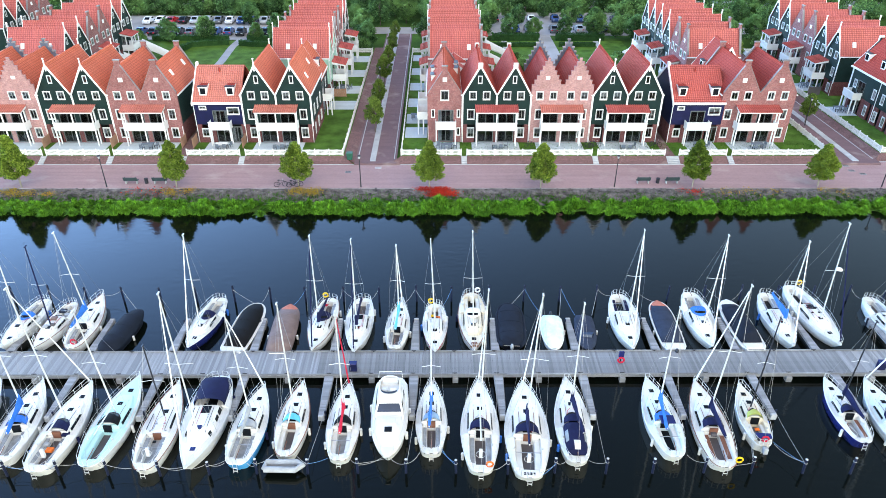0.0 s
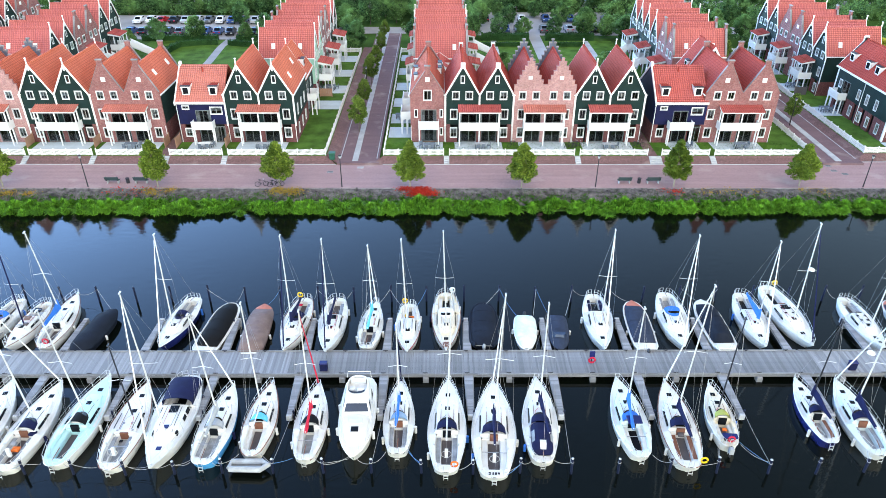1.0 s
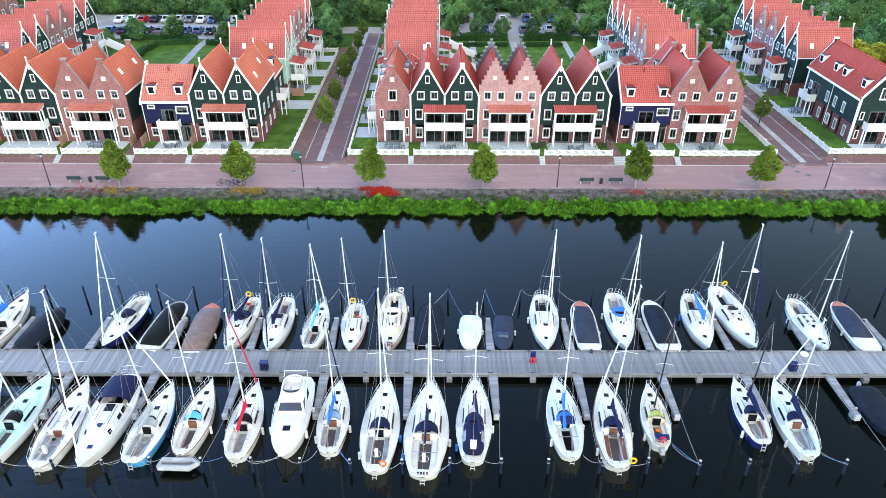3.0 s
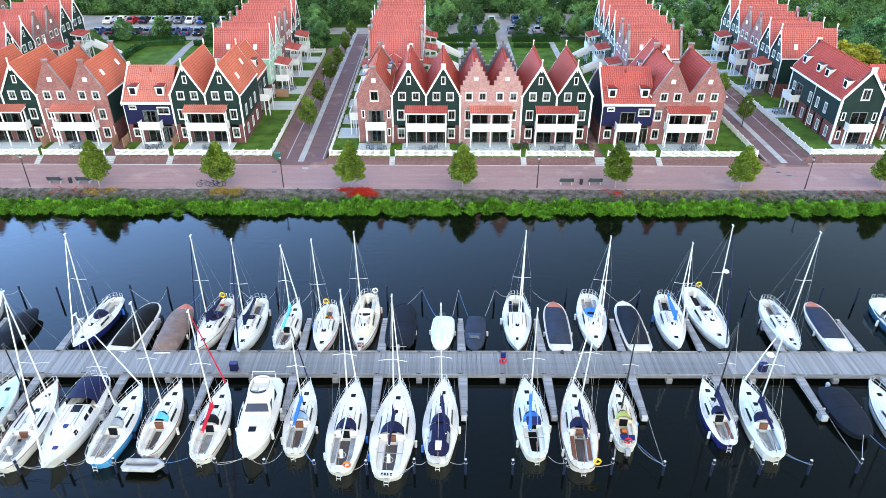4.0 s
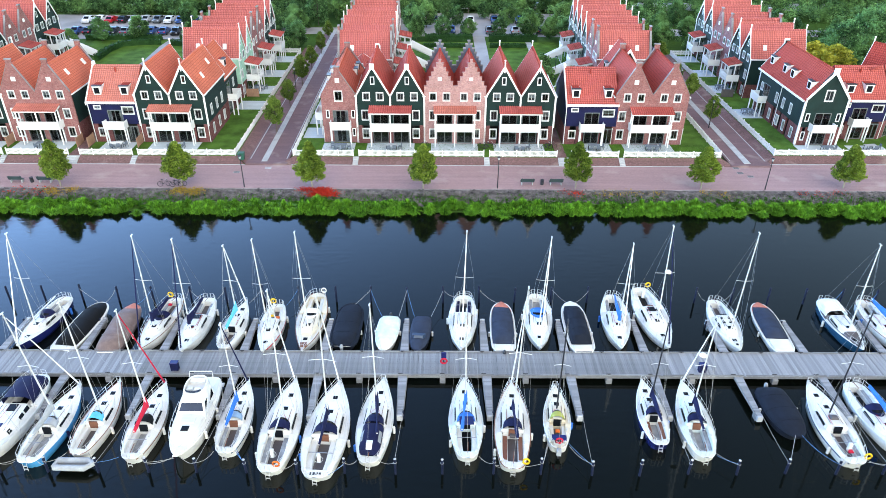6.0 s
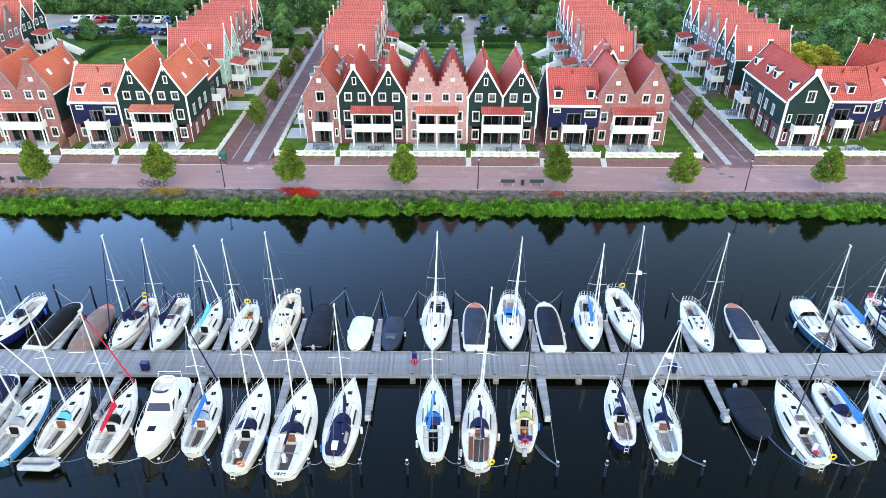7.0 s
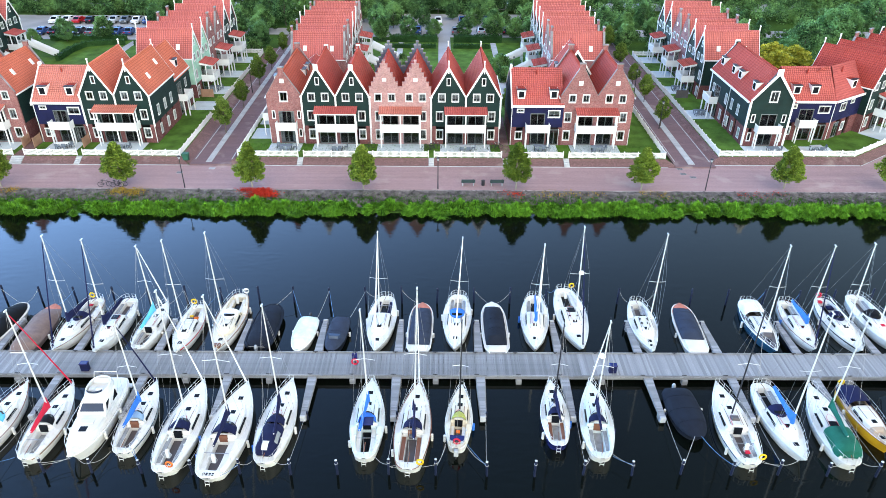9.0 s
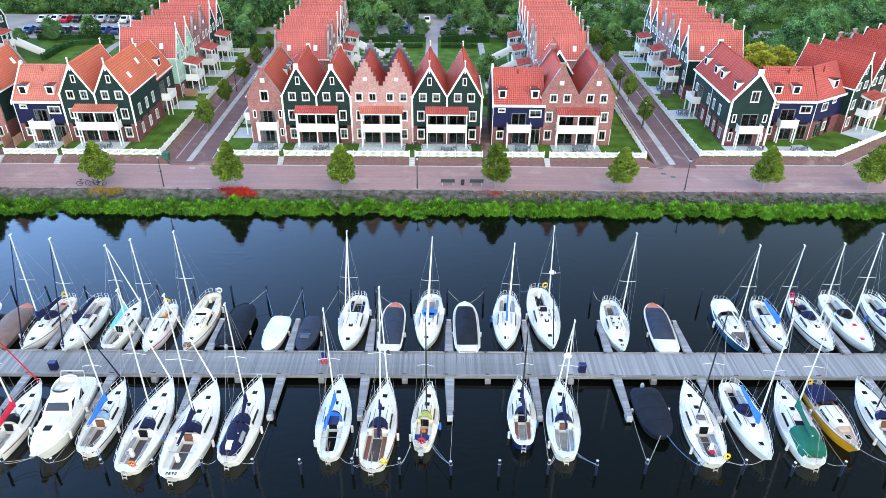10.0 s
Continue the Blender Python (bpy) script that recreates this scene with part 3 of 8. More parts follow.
def wall_frame(ox, oy, deg):
    """A wall's own axes: x along it, y inwards, z up."""
    return Matrix.Translation((ox, oy, 0)) @ Matrix.Rotation(radians(deg), 4, "Z")


def panel(strips, holes, z0, W):
    """A thick wall out of upright strips (s0, s1, top at s0, top at s1) with rectangular openings (s, z, w, h)."""
    _b = Mb()
    cuts = sorted({round(c, 4) for s in strips for c in s[:2]} | {round(h[0] + k * h[2] / 2, 4) for h in holes for k in (-1, 1)})
    for s0, s1, t0, t1 in strips:
        cs = [c for c in cuts if s0 - 1e-4 <= c <= s1 + 1e-4]
        for a, b in zip(cs, cs[1:]):
            if b - a < 1e-3:
                continue
            top = lambda s: t0 + (t1 - t0) * (s - s0) / (s1 - s0)
            hs = sorted([(h[1] - h[3] / 2, h[1] + h[3] / 2) for h in holes if h[0] - h[2] / 2 <= a + 1e-3 and h[0] + h[2] / 2 >= b - 1e-3])
            zl = z0
            for h0, h1 in hs:
                if h0 <= z0 + 1e-3:
                    zl = max(zl, h1)
                    continue
                if zl < h0 and h0 < min(top(a), top(b)):
                    cell(_b, a, b, zl, zl, h0, h0, W)
                zl = max(zl, h1)
            if zl < min(top(a), top(b)) or (not hs and zl < max(top(a), top(b))):
                cell(_b, a, b, zl, zl, max(top(a), zl + .001), max(top(b), zl + .001), W)
    return _b.weld()


def cell(_b, a, b, za, zb, ta, tb, W):
    _b.hexa([W @ Vector(p) for p in ((a, 0, za), (b, 0, zb), (b, TH, zb), (a, TH, za), (a, 0, ta), (b, 0, tb), (b, TH, tb), (a, TH, ta))])


def lattice(xs, zs, y0, y1, solid):
    """Bars of one flat frame: the cells of a grid for which solid(column, row) holds, joined into one piece."""
    _b = Mb()
    for i in range(len(xs) - 1):
        for j in range(len(zs) - 1):
            if solid(i, j):
                _b.box(xs[i], xs[i + 1], y0, y1, zs[j], zs[j + 1])
    return _b.weld()


def window(parent, W, s, z, w, h, kind="cross"):
    """A white frame round a pane, set into an opening of the wall with axes W; s, z is its centre."""
    key = ("win", round(w, 2), round(h, 2), kind)
    if key not in CACHE:
        f = .045 if kind == "door" else (.062 if w > .6 else .055)
        x, y = w / 2, h / 2
        if kind == "cross" and w > .6:
            g, e = f + .06, .017
            fr = lattice([-x - .03, -x + f, -x + g, -x + g + e, -.008, .008, x - g - e, x - g, x - f, x + .03],
                         [-y - .08, -y + f * .8, -y + g, -y + g + e, y - g - e, y - g, y - f, y + .06], -.022, .1,
                         lambda i, j: i in (0, 2, 6, 8) or j in (0, 6) or (2 <= i <= 6 and j in (2, 4)) or (i == 4 and 2 <= j <= 4))
        elif kind == "door":
            fr = lattice([-x - .05, -x + f, -.035, .035, x - f, x + .05], [-y - .08, -y + f, y - f, y + .06], -.022, .1, lambda i, j: i in (0, 2, 4) or j in (0, 2))
        else:
            fr = lattice([-x - .05, -x + f, x - f, x + .05], [-y - .08, -y + f, y - f, y + .06], -.022, .1, lambda i, j: i in (0, 2) or j in (0, 2))
        CACHE[key] = (fr.mesh("window"), Mb().box(-x + f * .7, x - f * .7, -.012, .0, -y + f * .6, y - f * .7).mesh("pane"),
                      Mb().box(-x + f, -x + f + w * .2, .16, .2, -y + f, y - f).box(x - f - w * .2, x - f, .16, .2, -y + f, y - f).mesh("curtain"),
                      Mb().box(-x + f, x - f, .13, .15, -y * .25, y - f).mesh("blind"))
    fr, pn, cu, bl = CACHE[key]
    nm = "patio_door" if kind == "door" else "window"
    o = part(nm, fr, "doorframe" if kind == "door" else "white", parent, m=W @ Matrix.Translation((s, 0, z)))
    part("pane", pn, "glass", o)
    if kind == "door" and int(abs(s * 7 + z * 3)) % 4 == 0:
        part("curtain", cu, "curtain", o)
    if kind == "cross" and w > .8 and int(abs(s * 13 + z * 5 + W.translation.x * 3)) % 3 == 0:
        part("blind", bl, "curtain", o)
    return o


def slope_mesh(run, rise, length, over=.18, courses=None):
    """One roof slope in stepped courses: x from the ridge (0, at height rise) to run (height 0), y along the ridge."""
    key = ("slope", round(run, 2), round(rise, 2), round(length, 2), over)
    if key in CACHE:
        return CACHE[key]
    n = courses or max(4, int(math.hypot(run, rise) / .34))
    nx, nz = rise / math.hypot(run, rise), run / math.hypot(run, rise)
    ext = 1 + over / run
    prof = []
    for i in range(n):
        for f, up in ((i / n, .03), ((i + 1) / n, .085)):
            prof.append((run * ext * f + nx * up, rise * (1 - ext * f) + nz * up))
    prof += [(run * ext, rise * (1 - ext) - .08), (0, rise - .12)]
    m = len(prof)
    _b = Mb()
    _b.add([(x, y, z) for y in (0, length) for x, z in prof], [(i, (i + 1) % m, m + (i + 1) % m, m + i) for i in range(m)])
    for o in (0, m):
        for i in range(m - 2):
            t = (o + m - 1, o + i, o + i + 1)
            _b.f.append(t if o else t[::-1])
    CACHE[key] = _b
    return _b


def sloped(parent, run, rise, length, mat, m, over=.18):
    key = ("slope_me", round(run, 2), round(rise, 2), round(length, 2), over, mat)
    if key not in CACHE:
        CACHE[key] = slope_mesh(run, rise, length, over).mesh("roof_slope", along_y=(run, rise))
    return part("roof_slope", CACHE[key], mat, parent, m=m)


def gable_roof(parent, cx, half, zr, ze, y0, y1, mat, over=.18):
    """Two slopes with the ridge along y and a ridge cap."""
    r, h, L = half, zr - ze, y1 - y0
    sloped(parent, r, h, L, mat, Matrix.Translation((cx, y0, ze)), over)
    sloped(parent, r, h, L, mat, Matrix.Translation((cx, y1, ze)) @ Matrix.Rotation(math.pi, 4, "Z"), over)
    k = int(L / .42)
    rings = []
    for i in range(k):
        for f, e in ((0, .03), (1, -.02)):
            rings.append([(cx - .17 - e, y0 + (i + f) * L / k, zr - .10), (cx - .09 - e, y0 + (i + f) * L / k, zr + .13 + e), (cx + .09 + e, y0 + (i + f) * L / k, zr + .13 + e), (cx + .17 + e, y0 + (i + f) * L / k, zr - .10)])
    part("ridge_cap", Mb().loft(rings, closed=True, cap=True), mat, parent)


def barge(_b, cx, half, zr, ze, y0, y1, w=.3, lift=.12, ext=.1):
    """White boards along both rakes of a gable."""
    for sg in (-1, 1):
        xe, zl = half + ext, ze - (zr - ze) * ext / half
        pts = [(cx, zr + lift), (cx, zr + lift - w * 1.7), (cx + sg * xe, zl + lift - w * 1.35), (cx + sg * xe, zl + lift)]
        _b.prism(pts if sg < 0 else pts[::-1], y0, y1)
    return _b


def balcony(house, W, cx, bw, bd, floor_z, canopy_z=None, posts=3, tile="tile"):
    """A white balcony on posts before a facade, with a tiled canopy if canopy_z is given."""
    key = ("bal", round(bw, 2), bd, floor_z, canopy_z, posts)
    M = W @ Matrix.Translation((cx, 0, 0))
    h = bw / 2
    if key not in CACHE:
        d = {}
        d["slab"] = Mb().bbox(-h, h, -bd, -.02, floor_z - .2, floor_z, .02).mesh("balcony")
        _b = Mb().box(-h, h, -bd - .03, -bd + .03, floor_z + .02, floor_z + .93)
        _b.box(-h, -h + .06, -bd + .03, -.04, floor_z + .02, floor_z + .93).box(h - .06, h, -bd + .03, -.04, floor_z + .02, floor_z + .93)
        nb = int(bw / .14)
        for i in range(nb):
            x = -h + (i + .5) * bw / nb
            _b.box(x - .04, x + .04, -bd - .07, -bd - .03, floor_z + .04, floor_z + .9)
        _b.bbox(-h - .03, h + .03, -bd - .07, -bd + .06, floor_z + .93, floor_z + 1.02, .02)
        d["rail"] = _b.mesh("railing")
        top = canopy_z if canopy_z else floor_z
        d["post"] = Mb().box(-.075, .075, -.075, .075, 0, top - .1).mesh("post")
        if canopy_z:
            _b = Mb().box(-h - .05, h + .05, -bd - .08, -bd + .06, canopy_z - .18, canopy_z)
            for sx in (-h, h - .1):
                _b.hexa([(sx, -bd, canopy_z - .18), (sx + .1, -bd, canopy_z - .18), (sx + .1, -.02, canopy_z + .1), (sx, -.02, canopy_z + .1), (sx, -bd, canopy_z), (sx + .1, -bd, canopy_z), (sx + .1, -.02, canopy_z + .5), (sx, -.02, canopy_z + .5)])
            d["beam"] = _b.mesh("canopy_frame")
            _b = Mb()
            n = 5
            for i in range(n):
                ya, yb = -bd - .2 + (bd + .18) * i / n, -bd - .2 + (bd + .18) * (i + 1) / n
                za, zb = canopy_z + .02 + .5 * i / n, canopy_z + .02 + .5 * (i + 1) / n
                _b.hexa([(-h - .12, ya, za), (h + .12, ya, za), (h + .12, yb, zb), (-h - .12, yb, zb), (-h - .12, ya, za + .09), (h + .12, ya, za + .09), (h + .12, yb, zb + .05), (-h - .12, yb, zb + .05)])
            nr = int(bw / .3)
            for i in range(nr + 1):
                x = -h - .1 + (bw + .2) * i / nr
                _b.hexa([(x - .05, -bd - .22, canopy_z + .1), (x + .05, -bd - .22, canopy_z + .1), (x + .05, -.03, canopy_z + .58), (x - .05, -.03, canopy_z + .58),
                         (x - .03, -bd - .22, canopy_z + .17), (x + .03, -bd - .22, canopy_z + .17), (x + .03, -.03, canopy_z + .65), (x - .03, -.03, canopy_z + .65)])
            d["canopy"] = _b.mesh("canopy")
        CACHE[key] = d
    d = CACHE[key]
    o = part("balcony", d["slab"], "white", house, "white wooden balcony on posts", m=M)
    part("railing", d["rail"], "white", o)
    for i in range(posts):
        part("post", d["post"], "white", o, m=Matrix.Translation((-h + .09 + (bw - .18) * i / (posts - 1), -bd + .08, 0)))
    for i in range(posts):
        if posts == 3 and i == 1:
            continue
        part("post", d["post"], "white", o, m=Matrix.Translation((-h + .09 + (bw - .18) * i / (posts - 1), -bd * .45, 0)))
    if canopy_z:
        part("canopy_frame", d["beam"], "white", o)
        cm = d["canopy"].copy() if d["canopy"].materials else d["canopy"]
        cm.materials.clear()
        part("canopy", cm, tile, o, "clay-tiled canopy")
    return o


def body(house, w, depth, he, style, front, back, holes, side_holes=None, brick_to=2.75, sides=True, side_style=None):
    """Front, back and side walls with storey floors. front and back: strips of the upper wall."""
    up = {"green": "green", "mint": "mint", "blue": "blue", "brick": "brick", "stepped": "brick_pink", "pink": "brick_pink"}[style]
    low = {"green": "brick_dark", "mint": "brick_dark", "blue": "brick_dark", "brick": "brick", "stepped": "brick_pink", "pink": "brick_pink"}[style]
    walls = [(wall_frame(0, 0, 0), front, holes, "wall_front"), (wall_frame(0, depth, 180), back, [], "wall_back")]
    if sides:
        d2 = depth - 2 * TH
        sh = side_holes or {}
        walls.append((wall_frame(w / 2, TH, 90), [(0, d2, he, he)], sh.get("east", []), "wall_side"))
        walls.append((wall_frame(-w / 2, depth - TH, -90), [(0, d2, he, he)], sh.get("west", []), "wall_side"))
    for W, strips, hs, nm in walls:
        if side_style and nm == "wall_side":
            up, low = side_style, "brick_dark"
        if up == low:
            part(nm, panel(strips, hs, 0, W), up, house)
        else:
            s0, s1 = strips[0][0], strips[-1][1]
            part(nm, panel([(s0, s1, brick_to, brick_to)], hs, 0, W), low, house, "brick lower wall")
            part(nm, panel(strips, hs, brick_to, W), up, house)
        for h in hs:
            window(house, W, h[0], h[1], h[2], h[3], h[4] if len(h) > 4 else "cross")
    # storey floors and an added cross wall, coloured as dark as unlit rooms
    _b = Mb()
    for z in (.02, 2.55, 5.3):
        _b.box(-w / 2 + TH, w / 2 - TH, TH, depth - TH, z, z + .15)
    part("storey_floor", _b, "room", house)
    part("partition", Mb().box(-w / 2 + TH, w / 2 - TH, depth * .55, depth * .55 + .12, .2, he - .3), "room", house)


def tri(c, half, ze, zr):
    return [(c - half, c, ze, zr), (c, c + half, zr, ze)]


def steps_strips(c, half, ze, zr, n=6):
    out, w = [], half / (n + .5)
    for i in range(n):
        z = ze + (zr - ze) * (i + 1) / n - (zr - ze) / n * .35
        out.append((c - half + i * w, c - half + (i + 1) * w, z, z))
    out.append((c - w / 2, c + w / 2, zr + .25, zr + .25))
    for i in reversed(range(n)):
        z = ze + (zr - ze) * (i + 1) / n - (zr - ze) / n * .35
        out.append((c + half - (i + 1) * w, c + half - i * w, z, z))
    return out


def pair_house(M, w, depth, style, label, top="point", he=7.15, hr=11.35, gables=2, bal=5.75, bd=1.55, canopy=True, tile="tile", group="gabled waterfront houses", side_holes=None, stairs=False, back_bal=False, lights=(), side_style=None, finials=True):
    """A house with one or two gables to the front (local -y). M places the middle of its front at garden level."""
    house = thing("gabled_house", M, label, "house", group)
    g = w / gables
    half = g / 2
    cs = [(-w / 2 + g * (i + .5)) for i in range(gables)]
    z_roof = hr - (.25 if top in ("spout", "step") else 0)
    strips, holes = [], []
    for c in cs:
        if top == "step":
            strips += steps_strips(c, half, he + .9, hr + .55)
        elif top == "spout":
            strips += [(c - half, c - .38, he + .25, hr - .2), (c - .38, c + .38, hr + .5, hr + .5), (c + .38, c + half, hr - .2, he + .25)]
        elif top == "bell":
            strips += [(c - half, c - .22, he, hr - .3), (c - .22, c + .22, hr + .1, hr + .1), (c + .22, c + half, hr - .3, he)]
        else:
            strips += tri(c, half, he, hr)
    for i, c in enumerate(cs):
        if gables == 1:
            holes.append((c, 6.95, 1.15, 1.45))
        else:
            holes += [(c - .95, 6.98, 1.0, 1.15), (c + .95, 6.98, 1.0, 1.15)]
            if top != "step" and top != "spout":
                holes.append((c, 9.25, .5, 1.0))
    if gables == 2:
        e = w / 2 - 1.2
        if bal and bal > 5:
            holes += [(-e, 4.25, 1.0, 1.45), (e, 4.25, 1.0, 1.45), (-e, 1.5, 1.0, 1.45), (e, 1.5, 1.0, 1.45)]
            for x in (-1.45, 1.45):
                holes += [(x, 3.75, 2.15, 2.1, "door"), (x, 1.25, 2.15, 2.2, "door")]
        else:
            holes += [(-e, 4.25, .9, 1.45), (e, 4.25, .9, 1.45), (-e, 1.5, .9, 1.45), (e, 1.5, .9, 1.45), (0, 3.75, 2.2, 2.1, "door"), (0, 1.25, 2.2, 2.2, "door")]
    else:
        holes += [(0.15, 3.75, 2.1, 2.1, "door"), (0.15, 1.25, 2.1, 2.2, "door"), (-1.65, 4.3, .4, 1.1), (1.95, 4.3, .4, 1.1), (1.95, 1.6, .4, 1.1)]
    back = sorted([(-s1, -s0, t1, t0) for s0, s1, t0, t1 in strips])
    body(house, w, depth, he, style, strips, back, holes, side_holes, side_style=side_style)
    y0, y1 = (TH + .01, depth - TH - .01) if top in ("spout", "step") else (-.12, depth + .12)
    ze = he - .02
    for c in cs:
        outer = .2 if gables == 1 else .02
        gable_roof(house, c, half, z_roof, ze, y0, y1, tile, over=outer)
    if top in ("point", "bell"):
        for c in cs:
            for a, b in ((-.2, -.125), (depth + .125, depth + .2)):
                part("bargeboard", barge(Mb(), c, half, hr, he, a, b).weld(), "white", house)
                if top == "bell":
                    part("gable_cap", Mb().bbox(c - .32, c + .32, a - .03, b + .03, hr - .55, hr + .3, .03), "white", house)
        if top == "point" and finials:
            for c in cs:
                for y in (-.16, depth + .16):
                    _f = Mb().box(c - .07, c + .07, y - .07, y + .07, hr - .9, hr + .75)
                    _f.bbox(c - .11, c + .11, y - .11, y + .11, hr + .75, hr + .9, .04)
                    part("finial", _f, "white", house)
        for x in [-w / 2] + [(-w / 2 + g * i) for i in range(1, gables)] + [w / 2]:
            edge = abs(abs(x) - w / 2) < .01
            zt, zb = (he, 2.5) if edge else (he + .1, 5.2)
            part("corner_board", Mb().box(x - .12, x + .12, -.07, -.003, zb, zt), "white", house)
    elif top == "spout":
        for c in cs:
            for y in (0, depth - TH):
                for sg in (-1, 1):
                    pts = [(c + sg * .38, hr - .2), (c + sg * (half - .02), he + .25), (c + sg * (half - .02), he + .34), (c + sg * .38, hr - .11)]
                    part("coping", Mb().prism(pts if sg < 0 else pts[::-1], y - .05, y + TH + .05), "coping", house)
                part("capstone", Mb().bbox(c - .45, c + .45, y - .07, y + TH + .07, hr + .5, hr + .66, .04), "coping", house)
            part("oculus", Mb().bbox(c - .3, c + .3, -.09, -.01, 8.9, 9.5, .02), "white", house)
    else:
        for c in cs:
            for s0, s1, t0, t1 in steps_strips(c, half, he + .9, hr + .55):
                part("coping", Mb().bbox(s0 - .04, s1 + .04, -.05, TH + .05, t0, t0 + .1, .02), "brick_pink", house)
            part("oculus", Mb().bbox(c - .28, c + .28, -.08, -.01, 9.3, 9.75, .02), "white", house)
        for c in cs:
            for s0, s1, t0, t1 in steps_strips(c, half, he + .9, hr + .55):
                part("coping", Mb().bbox(s0 - .06, s1 + .06, depth - TH - .08, depth + .08, t0, t0 + .17, .02), "coping", house, "grey-blue coping stone")
                part("lead_flashing", Mb().box(s0 + .002, s1 - .002, depth - TH - .06, depth - TH - .004, he + .3, t0 - .005), "lead", house, "slate-blue lead flashing")
    for sg in (-1, 1):
        x = sg * (w / 2 + .1)
        part("gutter", Mb().box(min(x, x + sg * .14), max(x, x + sg * .14), -.05, depth + .05, he - .2, he - .05), "white", house)
    for sg in (-1, 1):
        part("drainpipe", Mb().tube([(sg * (w / 2 - .06), -.07, 2.5), (sg * (w / 2 - .06), -.07, .05)], .045, n=6), "white", house)
    W = wall_frame(0, 0, 0)
    if bal:
        if gables == 1:
            balcony(house, W, .15, bal, 1.3, 2.55, None, 2)
        else:
            balcony(house, W, 0, bal, bd, 2.55, 5.1 if canopy else None, 3, "tile_pale" if tile == "tile_orange" or top == "step" else "tile")
    if stairs:
        _b = Mb()
        for sx in (-.62, .55):
            _b.hexa([(sx, -bd - 5.0, .05), (sx + .07, -bd - 5.0, .05), (sx + .07, -bd, 2.35), (sx, -bd, 2.35), (sx, -bd - 5.0, 1.05), (sx + .07, -bd - 5.0, 1.05), (sx + .07, -bd, 3.5), (sx, -bd, 3.5)])
        st = part("outdoor_stair", _b, "white", house, "white outdoor stair with solid sides", m=Matrix.Translation((bal / 2 + .7, 0, 0)))
        saw = []
        for i in range(14):
            saw += [(-bd - 5.0 + i * .357, i * .17), (-bd - 5.0 + i * .357, (i + 1) * .17)]
        saw += [(-bd, 14 * .17), (-bd, 14 * .17 - .25)]
        part("flight", Mb().loft([[(x, y, z) for y, z in saw] for x in (-.55, .55)], closed=True), "white", st)
    if back_bal:
        balcony(house, wall_frame(0, depth, 180), 0, 3.6, 1.4, 2.55, 5.1, 3, tile)
    for side, s, v in lights:
        x = side * half * v
        sl = math.atan2(z_roof - ze, half)
        c = cs[0] if side < 0 else cs[-1]
        px, pz = c + side * half * v, z_roof - (z_roof - ze) * v
        R = Matrix.Translation((px, s, pz)) @ Matrix.Rotation(side * sl, 4, "Y")
        o = part("roof_window", Mb().box(-.45, .45, -.3, .3, .02, .16), "white", house, m=R)
        part("pane", Mb().box(-.37, .37, -.22, .22, .165, .175), "nonskid", o)
    return house


def dormer(parent, M):
    """A small flat-topped roof window box; its front faces local -y, its foot is at the origin."""
    if "dormer" not in CACHE:
        _b = Mb().hexa([(-.5, -.1, 0), (.5, -.1, 0), (.5, 1.5, 0), (-.5, 1.5, 0), (-.62, -.12, 1.28), (.62, -.12, 1.28), (.62, 1.5, 1.28), (-.62, 1.5, 1.28)])
        _t = Mb().hexa([(-.6, .38, 1.29), (.6, .38, 1.29), (.5, 1.5, 1.29), (-.5, 1.5, 1.29), (-.6, .38, 1.33), (.6, .38, 1.33), (.5, 1.5, 1.36), (-.5, 1.5, 1.36)])
        CACHE["dormer"] = (_b.mesh("dormer"), Mb().bbox(-.68, .68, -.22, .38, 1.28, 1.36, .02).mesh("dormer_top"), Mb().box(-.36, .36, -.15, -.03, .22, 1.08).mesh("pane"), _t.mesh("dormer_roof"))
    a, b, c, d = CACHE["dormer"]
    o = part("dormer", a, "white", parent, "white dormer window", m=M)
    part("dormer_top", b, "darkmetal", o)
    part("dormer_roof", d, "tile_red", o)
    part("pane", c, "tint", o)


